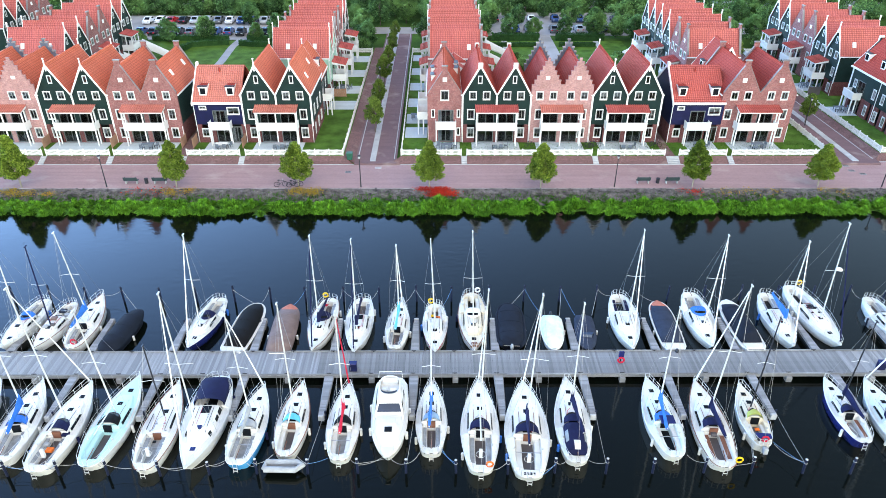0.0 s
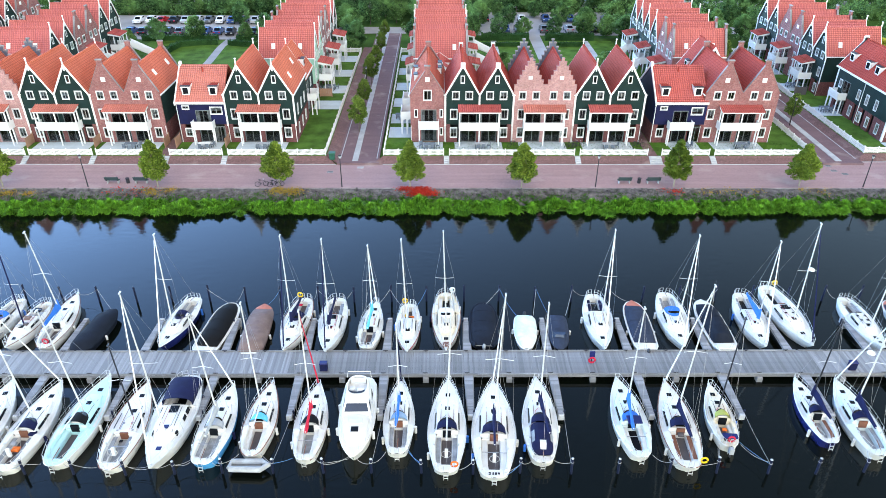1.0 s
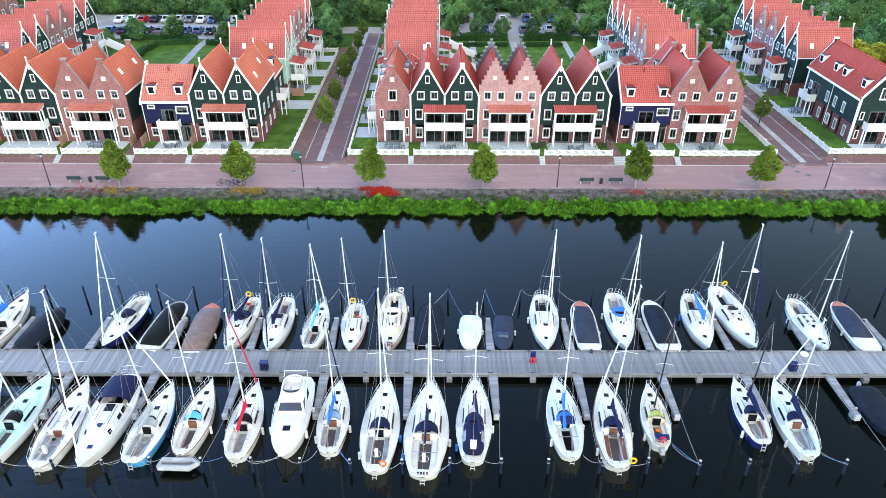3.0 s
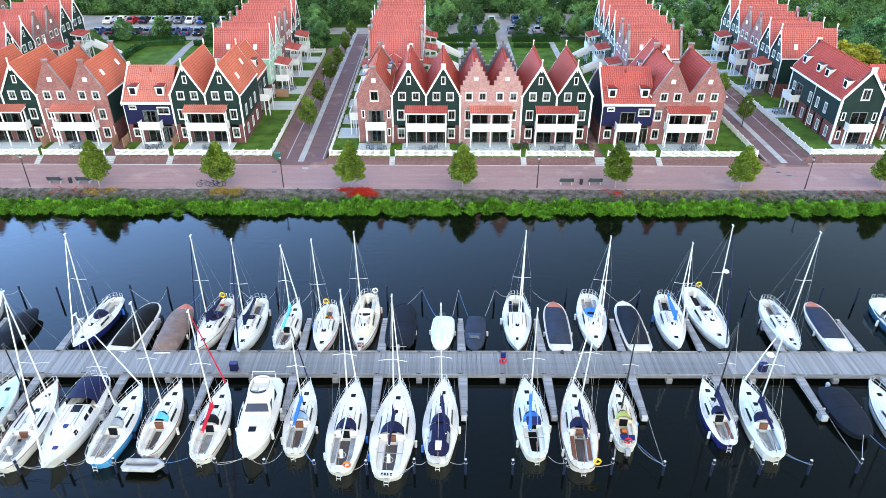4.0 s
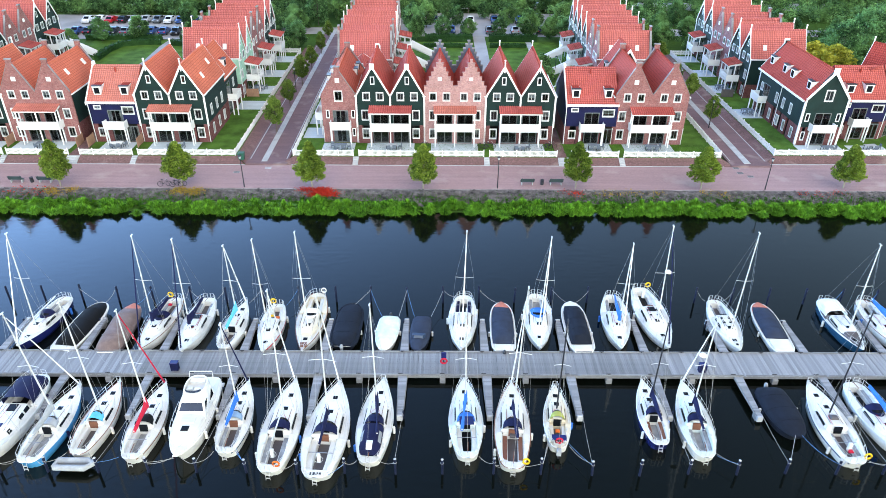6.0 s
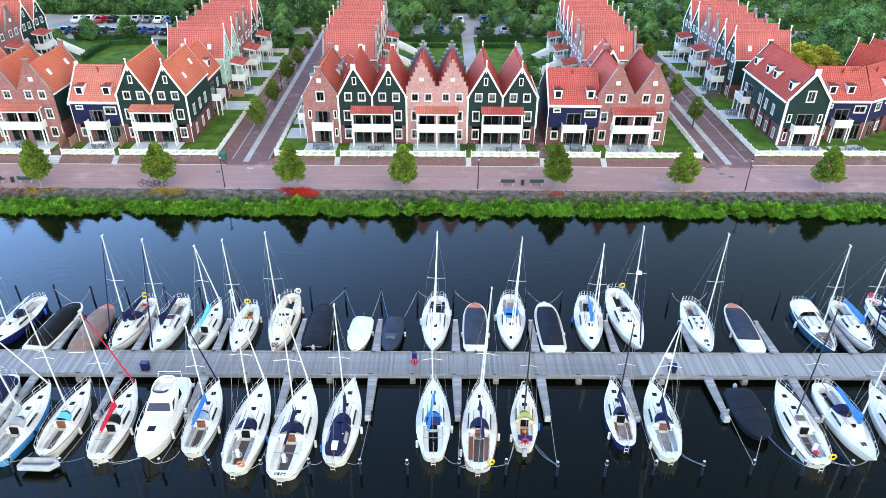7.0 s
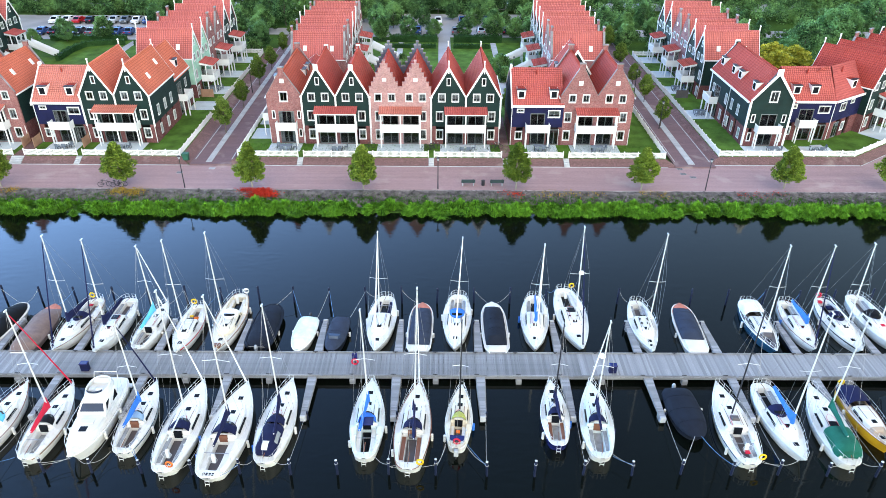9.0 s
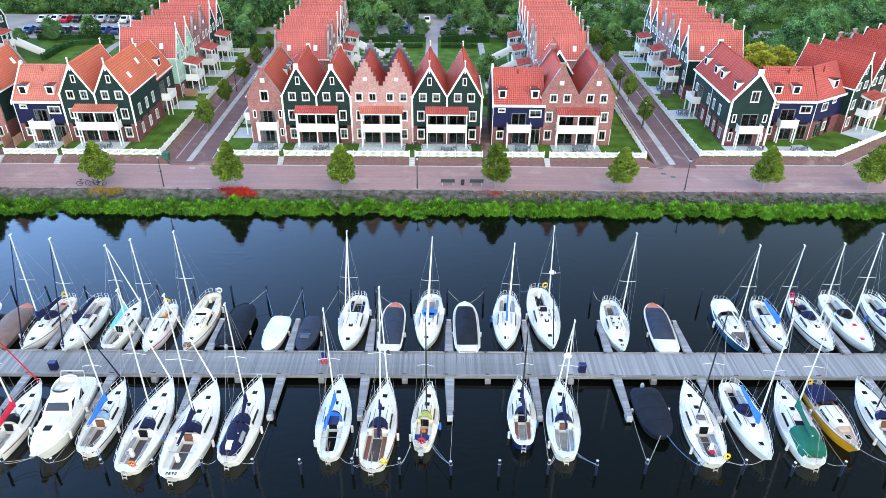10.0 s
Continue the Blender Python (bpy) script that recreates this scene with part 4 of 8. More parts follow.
def long_house(M, w, depth, label, style="blue", he=6.15, hr=10.0, dormers=(-1.9, 1.9), holes=None, bal=2.6, bal_x=.2, tile="tile", group="gabled waterfront houses", ends=(True, True), hip=0):
    """A lower house with its ridge along the front (local x)."""
    house = thing("terraced_house", M, label, "house", group)
    hs = holes if holes is not None else [(bal_x, 3.75, 2.0, 2.0, "door"), (bal_x + .2, 1.25, 2.0, 2.2, "door"), (-w / 2 + 1.3, 5.2, 1.0, .5), (w / 2 - 1.3, 4.75, 1.7, 1.05), (-w / 2 + 1.2, 1.5, 1.0, 1.2), (w / 2 - 1.1, 1.25, 1.3, 2.2, "door")]
    body(house, w, depth, he, style, [(-w / 2, w / 2, he, he)], [(-w / 2, w / 2, he, he)], hs)
    mid, rise = depth / 2, hr - he
    fr = sloped(house, mid, rise, w, tile, Matrix.Translation((-w / 2, mid, he)) @ Matrix.Rotation(radians(-90), 4, "Z"), .3)
    if hip:
        for v in fr.data.vertices:
            if v.co.y < .01:
                v.co.y += hip * (1 - v.co.x / mid)
    sloped(house, mid, rise, w, tile, Matrix.Translation((w / 2, mid, he)) @ Matrix.Rotation(radians(90), 4, "Z"), .3)
    for x in [p for p, on in zip((-w / 2, w / 2 - .2), ends) if on]:
        _b = Mb()
        _b.add([(x, 0, he - .01), (x, depth, he - .01), (x, mid, hr - .05), (x + .2, 0, he - .01), (x + .2, depth, he - .01), (x + .2, mid, hr - .05)], [(0, 2, 1), (3, 4, 5), (0, 3, 5, 2), (1, 2, 5, 4), (0, 1, 4, 3)])
        part("gable_end", _b, style, house)
        xo = x - .09 if x < 0 else x + .12
        for ya, sg in ((-.38, 1), (depth + .38, -1)):
            za = he - .38 * rise / mid
            q = [(ya, za - .22), (mid, hr - .2), (mid, hr + .2), (ya, za + .16)]
            v = [(xx, y, z) for xx in (xo, xo + .17) for y, z in q]
            f = [(0, 1, 2, 3), (7, 6, 5, 4), (0, 4, 5, 1), (1, 5, 6, 2), (2, 6, 7, 3), (3, 7, 4, 0)]
            part("bargeboard", Mb().add(v, f if sg < 0 else [g[::-1] for g in f]), "white", house)
        part("ridge_block", Mb().bbox(x - .05, x + .25, mid - .3, mid + .3, hr - .1, hr + .45, .05), "white", house)
    part("eave_board", Mb().box(-w / 2 - .02, w / 2 + .02, -.4, -.28, he - .35, he - .02), "white", house)
    for x in dormers:
        dormer(house, Matrix.Translation((x, .75, he + .75 * rise / mid - .05)))
    part("chimney_vent", Mb().tube([(0, mid - .9, hr - 1.1), (0, mid - .9, hr - .1)], .12, n=8), "tile_red", house)
    if bal:
        balcony(house, wall_frame(0, 0, 0), bal_x, bal, 1.3, 2.55, None, 2)
    part("drainpipe", Mb().tube([(-w / 2 + .08, -.07, he - .3), (-w / 2 + .08, -.07, .05)], .05, n=6), "white", house)
    return house


def side_house(M, w, depth, label):
    """The corner house: gable to the front, long side with dormers on its local west."""
    he, hr = 7.0, 10.9
    house = thing("corner_house", M, label, "house", "gabled waterfront houses")
    fr = [(-w / 2, -.3, he, hr - .2), (-.3, .3, hr + .2, hr + .2), (.3, w / 2, hr - .2, he)]
    holes = [(0.1, 7.4, 1.2, 1.6), (0, 3.75, 2.2, 2.1, "door"), (-2.2, 4.2, .5, 1.1), (2.2, 4.2, .5, 1.1), (0, 1.25, 2.2, 2.2, "door"), (-2.2, 1.4, .5, 1.2), (2.2, 1.4, .5, 1.2)]
    west = [(6.9 + 0, 4.2, .8, 1.5), (9.3, 4.2, .8, 1.5), (11.8, 4.2, .8, 1.5), (13.6, 1.3, .8, 1.5), (10.9, 1.3, .8, 1.5), (8.6, 1.3, .8, 1.5), (5.8, 1.3, .8, 1.5), (3.2, 4.1, 1.9, 1.9, "door"), (1.4, 4.3, .9, 1.2), (2.6, 1.25, 1.9, 2.1, "door")]
    body(house, w, depth, he, "green", fr, sorted([(-b, -a, d, c) for a, b, c, d in fr]), holes, {"west": west})
    gable_roof(house, 0, w / 2, hr, he, -.1, depth + .1, "tile_red", .3)
    trims = Mb()
    for a, b in ((-.2, -.11), (depth + .11, depth + .2)):
        barge(trims, 0, w / 2, hr, he, a, b, .34, .14)
        trims.box(-.4, .4, a - .03, b + .03, hr - .5, hr + .45)
    trims.box(-w / 2 - .5, -w / 2 - .3, -.1, depth + .1, he - .5, he - .28)
    part("bargeboard", trims, "white", house)
    for x in (-w / 2, w / 2):
        part("corner_board", Mb().box(x - .14, x + .14, -.08, -.003, .1, he), "white", house)
    for y in (.02, depth - .3):
        part("corner_board", Mb().box(-w / 2 - .07, -w / 2 - .003, y, y + .28, .1, he), "white", house)
    sl = (hr - he) / (w / 2)
    for y in (1.6, 7.0, 9.6, 14.2):
        dormer(house, Matrix.Translation((-w / 2 + .7, y, he + .7 * sl - .1)) @ Matrix.Rotation(radians(-90), 4, "Z"))
    balcony(house, wall_frame(0, 0, 0), 0, 3.4, 1.3, 2.55, None, 2)
    balcony(house, wall_frame(-w / 2, depth, -90), 2.8, 3.0, 1.4, 2.55, None, 2)
    part("drainpipe", Mb().tube([(-w / 2 - .07, 7.6, he - .4), (-w / 2 - .07, 7.6, .05)], .05, n=6), "white", house)
    return house


def at(x, y=93.3, rz=0, z=None):
    return Matrix.Translation((x, y, GZ if z is None else z)) @ Matrix.Rotation(radians(rz), 4, "Z")


D = 10.2
GREEN = "dark green boarded house with two white-edged gables and balcony"
BRICK = "red brick house with two spouted gables and white balcony"
STEP = "pink brick house with two stepped gables and white balcony"
BLUE = "low navy boarded house with red roof and two dormers"
# western block
pair_house(at(-60.75), 9.7, D, "stepped", STEP, "step", tile="tile_orange")
pair_house(at(-51.05), 9.7, D, "green", GREEN, "point", tile="tile_orange")
pair_house(at(-41.3), 9.75, D, "brick", BRICK, "spout", tile="tile_orange", lights=((1, 3.0, .45), (1, 8.2, .45)), side_style="green")
long_house(at(-31.05), 6.85, 9.0, BLUE, bal=3.0, tile="tile_pale", ends=(True, False))
EAST = [(2.2, 4.2, .9, 1.5), (4.9, 4.2, .9, 1.5), (7.5, 4.2, .9, 1.5), (2.0, 1.4, .8, 1.4), (5.0, 1.4, .8, 1.4), (7.8, 1.4, .8, 1.4)]
pair_house(at(-22.72), 9.7, D, "green", GREEN, "point", tile="tile_orange", side_holes={"east": EAST}, lights=((1, 3.4, .6), (1, 7.8, .42)))
# middle block
narrow = pair_house(at(0.95, 93.5), 4.9, 13.0, "brick", "narrow red brick house with one bell gable and balcony", "spout", gables=1, bal=2.9, he=6.9, hr=10.5, tile="tile_rust")
for side, y in ((-1, 4.6), (-1, 8.2), (1, 8.0), (1, 10.6)):
    dormer(narrow, Matrix.Translation((side * 1.85, y, 7.35)) @ Matrix.Rotation(radians(90 * side), 4, "Z"))
for cx in (2.6, 8.6):
    balcony(narrow, wall_frame(-2.45, 13.0, -90), cx, 3.2, 1.5, 2.55, None, 2)
pair_house(at(8.25), 9.6, D, "green", GREEN, "bell", tile="tile_red")
pair_house(at(17.38), 8.66, D, "stepped", STEP, "step", tile="tile_red")
pair_house(at(26.62), 9.8, D, "green", GREEN, "point", tile="tile_red")
long_house(at(36.8, 93.22), 7.4, 9.6, BLUE, dormers=(-2.33, 2.27), bal=3.4, bal_x=.1, ends=(True, False))
pair_house(at(45.15), 10.3, D, "brick", BRICK, "spout", tile="tile_red")
# eastern block
side_house(at(69.95, 93.4), 6.0, 15.8, "dark green corner house with red roof and four dormers")
long_house(at(76.7, 95.8), 7.2, 8.2, BLUE, hr=9.9, dormers=(-2.1, .55), bal_x=-.2, tile="tile", ends=(False, False))
long_house(at(83.9, 98.15, 33), 8.6, 7.0, "low navy boarded angled house with red roof and one dormer", dormers=(.9,), hr=9.9, tile="tile", ends=(False, False), hip=2.7, bal=None, holes=[(-2.3, 1.25, 1.2, 2.2, "door"), (-.4, 1.5, .9, 1.3), (-1.7, 4.7, 1.5, 1.2), (.6, 5.2, 1.0, .6)])
for i in range(3):
    c = Vector((90.73, 101.42, 0)) + i * 9.0 * Vector((.824, .566, 0))
    pair_house(at(c.x, c.y, 34.5), 8.98, 9.9, ("green", "brick", "green")[i], ("dark green boarded house with two white gables and roofed balcony", BRICK, GREEN)[i], ("point", "spout", "bell")[i], bal=3.6, bd=1.9, tile="tile_red", he=6.9, hr=11.1)


def back_row(x, y0, rz, styles, stairs, tile, back_bal=False, cnt=3):
    """Pairs of gables one behind another; x is the facade's line, facing east (rz 90) or west (rz -90)."""
    for i in range(cnt):
        st = styles[i % len(styles)]
        top = {"green": "point", "mint": "point", "brick": "spout"}[st]
        lab = {"green": "dark green boarded house with white-edged gables, side on", "mint": "mint green boarded house with white-edged gables, side on", "brick": "brick house with spouted gables, side on"}[st]
        pair_house(at(x, y0 + 9.48 * i + 4.74, rz, 1.2), 9.48, 8.9, st, lab, top, he=7.15, hr=11.35, bal=3.4, bd=2.2, tile=tile, group="houses in the rear rows", stairs=stairs, back_bal=back_bal, lights=(((-1 if rz > 0 else 1), 2.2, .62), ((-1 if rz > 0 else 1), 6.6, .62)) if i == 0 else ())


ROWY = 113.0
back_row(-18.0, ROWY, 90, ("mint", "brick", "green"), False, "tile_rear")
back_row(7.3, ROWY, 90, ("brick", "green", "brick"), True, "tile_rear", back_bal=True)
back_row(41.4, ROWY + .9, -90, ("brick", "green", "green"), True, "tile_rear")
back_row(67.2, ROWY + 1.2, -90, ("green", "brick", "green"), False, "tile_rear")
back_row(-61.3, ROWY, 90, ("green", "brick", "green"), True, "tile_rear")
back_row(-82.0, 133.0, 90, ("green", "brick"), False, "tile_rear", cnt=2)
# linking wings behind the front blocks
wing = pair_house(at(-20.9, 103.75), 5.6, 7.2, "green", "dark green rear wing with orange roof and one dormer", "point", gables=1, bal=None, he=6.1, hr=10.2, tile="tile_orange", finials=False, side_holes={"east": [(1.6, 4.0, 1.8, 2.0, "door"), (4.6, 4.2, .9, 1.3), (1.6, 1.25, 1.8, 2.1, "door")]})
dormer(wing, Matrix.Translation((2.15, 3.9, 6.9)) @ Matrix.Rotation(radians(90), 4, "Z"))
balcony(wing, wall_frame(2.8, 0, 90), 2.2, 2.8, 1.4, 2.55, None, 2)
wing = pair_house(at(43.3, 103.6, 180, GZ) @ Matrix.Translation((0, -4.6, 0)), 6.2, 6.5, "green", "dark green rear wing with red roof and one dormer", "point", gables=1, bal=None, he=6.9, hr=11.5, tile="tile_red", finials=False)
dormer(wing, Matrix.Translation((2.45, 2.6, 7.3)) @ Matrix.Rotation(radians(90), 4, "Z"))
link = pair_house(at(2.6, 106.9), 6.2, 5.9, "green", "dark green rear wing with low red roof and two dormers", "point", gables=1, bal=None, he=5.5, hr=7.6, tile="tile", finials=False)
for side in (-1, 1):
    dormer(link, Matrix.Translation((side * 2.3, 2.9, 5.75)) @ Matrix.Rotation(radians(90 * side), 4, "Z"))
for x0, x1 in ((-65, -56.5), (-55, -47), (-45.5, -37.2), (-33, -28.4), (-26.2, -19.2), (-1.5, 3.1), (4.8, 11.6), (14, 20.7), (23, 30.2), (35.5, 39.8), (41.7, 48.7), (66.8, 73.2), (74.2, 79.6)):
    patio(x0, x1, 90.4, 93.2)
structure("patio", Mb().slab([(88.9, 95.9), (93.6, 99.1), (91.6, 101.9), (86.9, 98.7)], GZ - .1, GZ + .05), "patio", "grey-blue slab patio before an angled house", category="patio")


# ---- dock ----
DZ = 0.7
DY0, DY1 = 44.25, 47.45
dock = thing("floating_dock", Matrix.Identity(4), "long grey weathered timber dock with many cross planks", "dock")
_m = Mb()
rnd = random.Random(8)
NP = 300
planks = [Mb().bbox(-.073, .073, 0, DY1 - DY0 + k, -.05, 0, .004).mesh("plank") for k in (-.03, 0, .025)]
x = 12.5 - 150 * .152
for i in range(NP):
    part("plank", planks[rnd.randrange(3)], "deckwood", dock, m=Matrix.Translation((x + i * .152, DY0, DZ + rnd.uniform(-.006, .006))) @ Matrix.Rotation(rnd.uniform(-.004, .004), 4, "Z"))
xl, xr = x - .152, x + NP * .152
k = 0
while xl > -66 or xr < 92:
    for xx in (xl, xr):
        z = DZ + rnd.uniform(-.008, .006)
        _m.box(xx - .073, xx + .073, DY0, DY1 + rnd.uniform(-.03, .03), z - .05, z)
    xl -= .152
    xr += .152
tagged(part("planking", _m, "planking", dock), kind="stuff")
for y in (DY0 + .02, DY1 - .14):
    part("edge_beam", Mb().box(-66, 92, y, y + .12, DZ - .3, DZ - .06), "beam", dock)
part("middle_beam", Mb().box(-66, 92, 45.8, 45.95, DZ - .28, DZ - .06), "beam", dock)
kerb_me = Mb().bbox(0, 6.9, -.05, .05, 0, .09, .015).mesh("edge_kerb")
for i in range(22):
    part("edge_kerb", kerb_me, "deckwood", dock, m=Matrix.Translation((-65 + i * 7.1, DY0 + .08, DZ)))
    part("edge_kerb", kerb_me, "deckwood", dock, m=Matrix.Translation((-65 + i * 7.1, DY1 - .08, DZ)))
float_me = Mb().bbox(-.24, .24, -.2, .3, -.9, -.2, .05).mesh("float")
cleat_me = Mb().tube([(-.2, 0, .09), (.2, 0, .09)], .045, n=5).box(-.07, .07, -.05, .05, 0, .09).mesh("cleat")
for i in range(-10, 12):
    x = 15.6 + i * 7.1 / 2 * 2
    part("float", float_me, "beam", dock, m=Matrix.Translation((x, DY0 - .02, DZ)))
    part("float", float_me, "beam", dock, m=Matrix.Translation((x, DY1 - .02, DZ)))
for i in range(-20, 22):
    for y in (DY0 + .12, DY1 - .12):
        part("cleat", cleat_me, "darkmetal", dock, m=Matrix.Translation((12.0 + i * 3.55, y, DZ + .02)))

finger_src = None
_b = Mb()
for i in range(30):
    k = .36 - .15 * i / 29
    _b.box(-k, k, i * .152 + .003, i * .152 + .149, -.05, 0)
fplanks = _b.mesh("planking")
fbeam = [Mb().tube([(sg * .36, 0, -.14), (sg * .22, 4.56, -.14)], .06, n=4).mesh("side_beam") for sg in (-1, 1)]
ffloat = Mb().bbox(-.22, .22, 3.9, 4.5, -.85, -.2, .05).mesh("float")
fend = Mb().bbox(-.2, .24, 4.58, 4.8, -.45, .07, .05).mesh("end_block")
fpost = Mb().tube([(-.27, 4.35, -1.3), (-.27, 4.35, .12), (-.27, 4.35, .2)], .085, .07, n=8).mesh("end_post")
for side, y in ((-1, DY0 - .02), (1, DY1 + .02)):
    for k in range(-9, 11):
        M = Matrix.Translation((12.2 + 7.16 * k, y, DZ - .04)) @ Matrix.Rotation(math.pi if side < 0 else 0, 4, "Z")
        if finger_src is None:
            finger_src = thing("dock_finger", M, "tapering grey timber finger pier on floats beside a berth", "dock finger", "finger piers")
            tagged(part("planking", fplanks, "planking", finger_src), kind="stuff")
            for me in fbeam:
                part("side_beam", me, "beam", finger_src)
            part("float", ffloat, "beam", finger_src)
            part("end_block", fend, "concrete", finger_src, "pale end bumper")
            part("end_post", fpost, "pile", finger_src)
        else:
            copy_thing(finger_src, M)

# mooring piles
pile = None
for row, (y, x0, h) in enumerate(((34.35, 12.05, 1.45), (55.9, 12.1, 1.85))):
    pile = None
    for k in range(-21, 24):
        x = x0 + 3.6 * k + rnd.uniform(-.12, .12)
        M = Matrix.Translation((x, y + rnd.uniform(-.1, .1), h + rnd.uniform(-.15, .15))) @ Euler((rnd.uniform(-.03, .03), rnd.uniform(-.03, .03), rnd.random() * 3)).to_matrix().to_4x4()
        if pile is None:
            pile = thing("mooring_pile", M, "dark steel mooring pile standing in the water", "pile", "mooring piles")
            part("shaft", Mb().tube([(0, 0, -3.5), (0, 0, 0)], .095, n=10), "pile", pile, smooth=True)
            part("cap", Mb().dome((0, 0, 0), .105, .105, .07, 10, 3), "concrete" if row == 0 else "pile", pile, smooth=True)
            part("ring", Mb().tube([(.11 * math.cos(a), .11 * math.sin(a), -.35) for a in np.linspace(0, 2 * math.pi, 13)], .02, n=5, cap=False), "rope" if row == 0 else "pile", pile)
        else:
            copy_thing(pile, M)

# red lifebuoy stand and the dark-blue service boxes on the dock
def lifebuoy(x, y):
    t = thing("lifebuoy_stand", Matrix.Translation((x, y, DZ)), "red lifebuoy on a short post on the dock", "lifebuoy")
    part("post", Mb().box(-.05, .05, 0, .08, 0, 1.1), "darkmetal", t)
    part("board", Mb().bbox(-.22, .22, -.05, .1, .7, 1.3, .03), "hull_navy", t)
    part("ring", Mb().tube([(.26 * math.cos(a), -.12, .45 + .26 * math.sin(a)) for a in np.linspace(0, 2 * math.pi, 17)], .08, n=8, cap=False), "cv_red", t, smooth=True)


def service_box(x, y, s=1.0):
    t = thing("service_box", Matrix.Translation((x, y, DZ)), "dark blue power and water box on the dock", "service box", "service boxes")
    part("cabinet", Mb().bbox(-.45 * s, .45 * s, -.2, .2, 0, .75, .05), "cv_navy", t)
    part("lid", Mb().bbox(-.48 * s, .48 * s, -.24, .24, .75, .85, .04), "hull_navy", t)


lifebuoy(15.7, 45.7)
for x in (-7.3, 37.9):
    service_box(x, 44.9, .7)


# ---- boats ----
def hull_shape(L, B, fb, transom=.62, n=17, fine=1.0, full=.92, bunch=1.0, rounded=False):
    """Stations from the stern (y = -L/2) to the bow: y, half beam, sheer height."""
    out = []
    for t in sorted([1 - (1 - i / (n - 1)) ** bunch for i in range(n)] + ([.005, .017, .036] if rounded else [])):
        if t < .42:
            w = transom + (1 - transom) * math.sin(math.pi / 2 * t / .42)
            if rounded and t < .075:
                w *= .36 + .64 * math.sqrt(1 - (1 - t / .075) ** 2)
            elif t < .05:
                w *= .72 + .28 * t / .05
        else:
            u = (t - .42) / .58
            w = max(0.0, 1 - u ** (1.9 * fine)) ** full
        z = fb * (.92 + .10 * (1 - t) ** 2 + .42 * max(0, t - .3) ** 1.6)
        out.append((-L / 2 + L * t, max(.02, w * B / 2), z))
    return out


def hull_mesh(st, flare=.9):
    _b = Mb()
    rings = []
    L = st[-1][0] - st[0][0]
    for y, w, z in st:
        t = (y - st[0][0]) / L
        rake = .10 * L * max(0, t - .75) / .25
        pts = []
        for a, k in ((-1, 1), (-1, .55), (-1, .1), (-.82, -.12), (-.4, -.35), (0, -.42), (.4, -.35), (.82, -.12), (1, .1), (1, .55), (1, 1)):
            zz = z * k if k > 0 else k
            f = 1 if k == 1 else (flare + (1 - flare) * max(0, k))
            pts.append((a * w * f, y - rake * (1 - max(0, k)) + (.05 * L * (1 - max(0, k)) * (1 - t / .08) if t < .08 else 0), zz))
        rings.append(pts)
    _b.loft(rings, flip=False)
    _b.f.append(tuple(range(10, -1, -1)))
    return _b


def deck_loft(st, cab, cock):
    """Deck, cabin top and cockpit well as one lofted shell. cab: (y0, y1, half width, height); cock: (y0, y1, half width, depth)."""
    _b = Mb()
    rows = []
    ys = sorted({s[0] for s in st} | {cab[0], cab[0] + .02, cab[1], cab[1] - .5, cab[1] - .02, cock[0], cock[0] + .02, cock[1], cock[1] - .02})

    def interp(y):
        for a, b in zip(st, st[1:]):
            if a[0] <= y <= b[0] + 1e-6:
                k = (y - a[0]) / (b[0] - a[0])
                return a[1] + k * (b[1] - a[1]), a[2] + k * (b[2] - a[2])
        return st[-1][1:]
    for y in ys:
        w, z = interp(y)
        if cab[0] + .01 < y < cab[1] - .01:
            k = min(1, (cab[1] - y) / (.30 * (cab[1] - cab[0])))
            h = cab[3] * (.55 + .45 * k)
            c = min(cab[2] * (.55 + .45 * k), w * .78)
            half = [(w, 0), ((w + c) / 2, .015), (c, .02), (c * .9, h * .88), (c * .55, h), (c * .2, h * 1.03)]
        elif cock[0] + .01 < y < cock[1] - .01:
            c = min(cock[2], w * .72)
            half = [(w, 0), (c * 1.16, .2), (c * 1.03, .2), (c * .97, -.08), (c * .5, -.1), (c * .46, -.5)]
        else:
            half = [(w, 0), (w * .85, .015), (w * .7, .03), (w * .5, .04), (w * .3, .05), (w * .1, .052)]
        prof = [(-x, dz) for x, dz in half] + half[::-1]
        rows.append([(x, y, z + dz) for x, dz in prof])
    _b.loft(rows, flip=True)
    return _b, interp


def rope_line(a, b, sag, n=8):
    a, b = Vector(a), Vector(b)
    return [a.lerp(b, i / n) - Vector((0, 0, sag * 4 * (i / n) * (1 - i / n))) for i in range(n + 1)]


BERTHS = []


def boat_root(name, bow, stern, label, group, category="boat"):
    bx, by = bow
    sx, sy = stern
    L = math.hypot(bx - sx, by - sy)
    rz = math.atan2(-(bx - sx), by - sy)
    BERTHS.append((bow, stern, name))
    return thing(name, Matrix.Translation(((bx + sx) / 2, (by + sy) / 2, 0)) @ Matrix.Rotation(rz, 4, "Z"), label, category, group), L


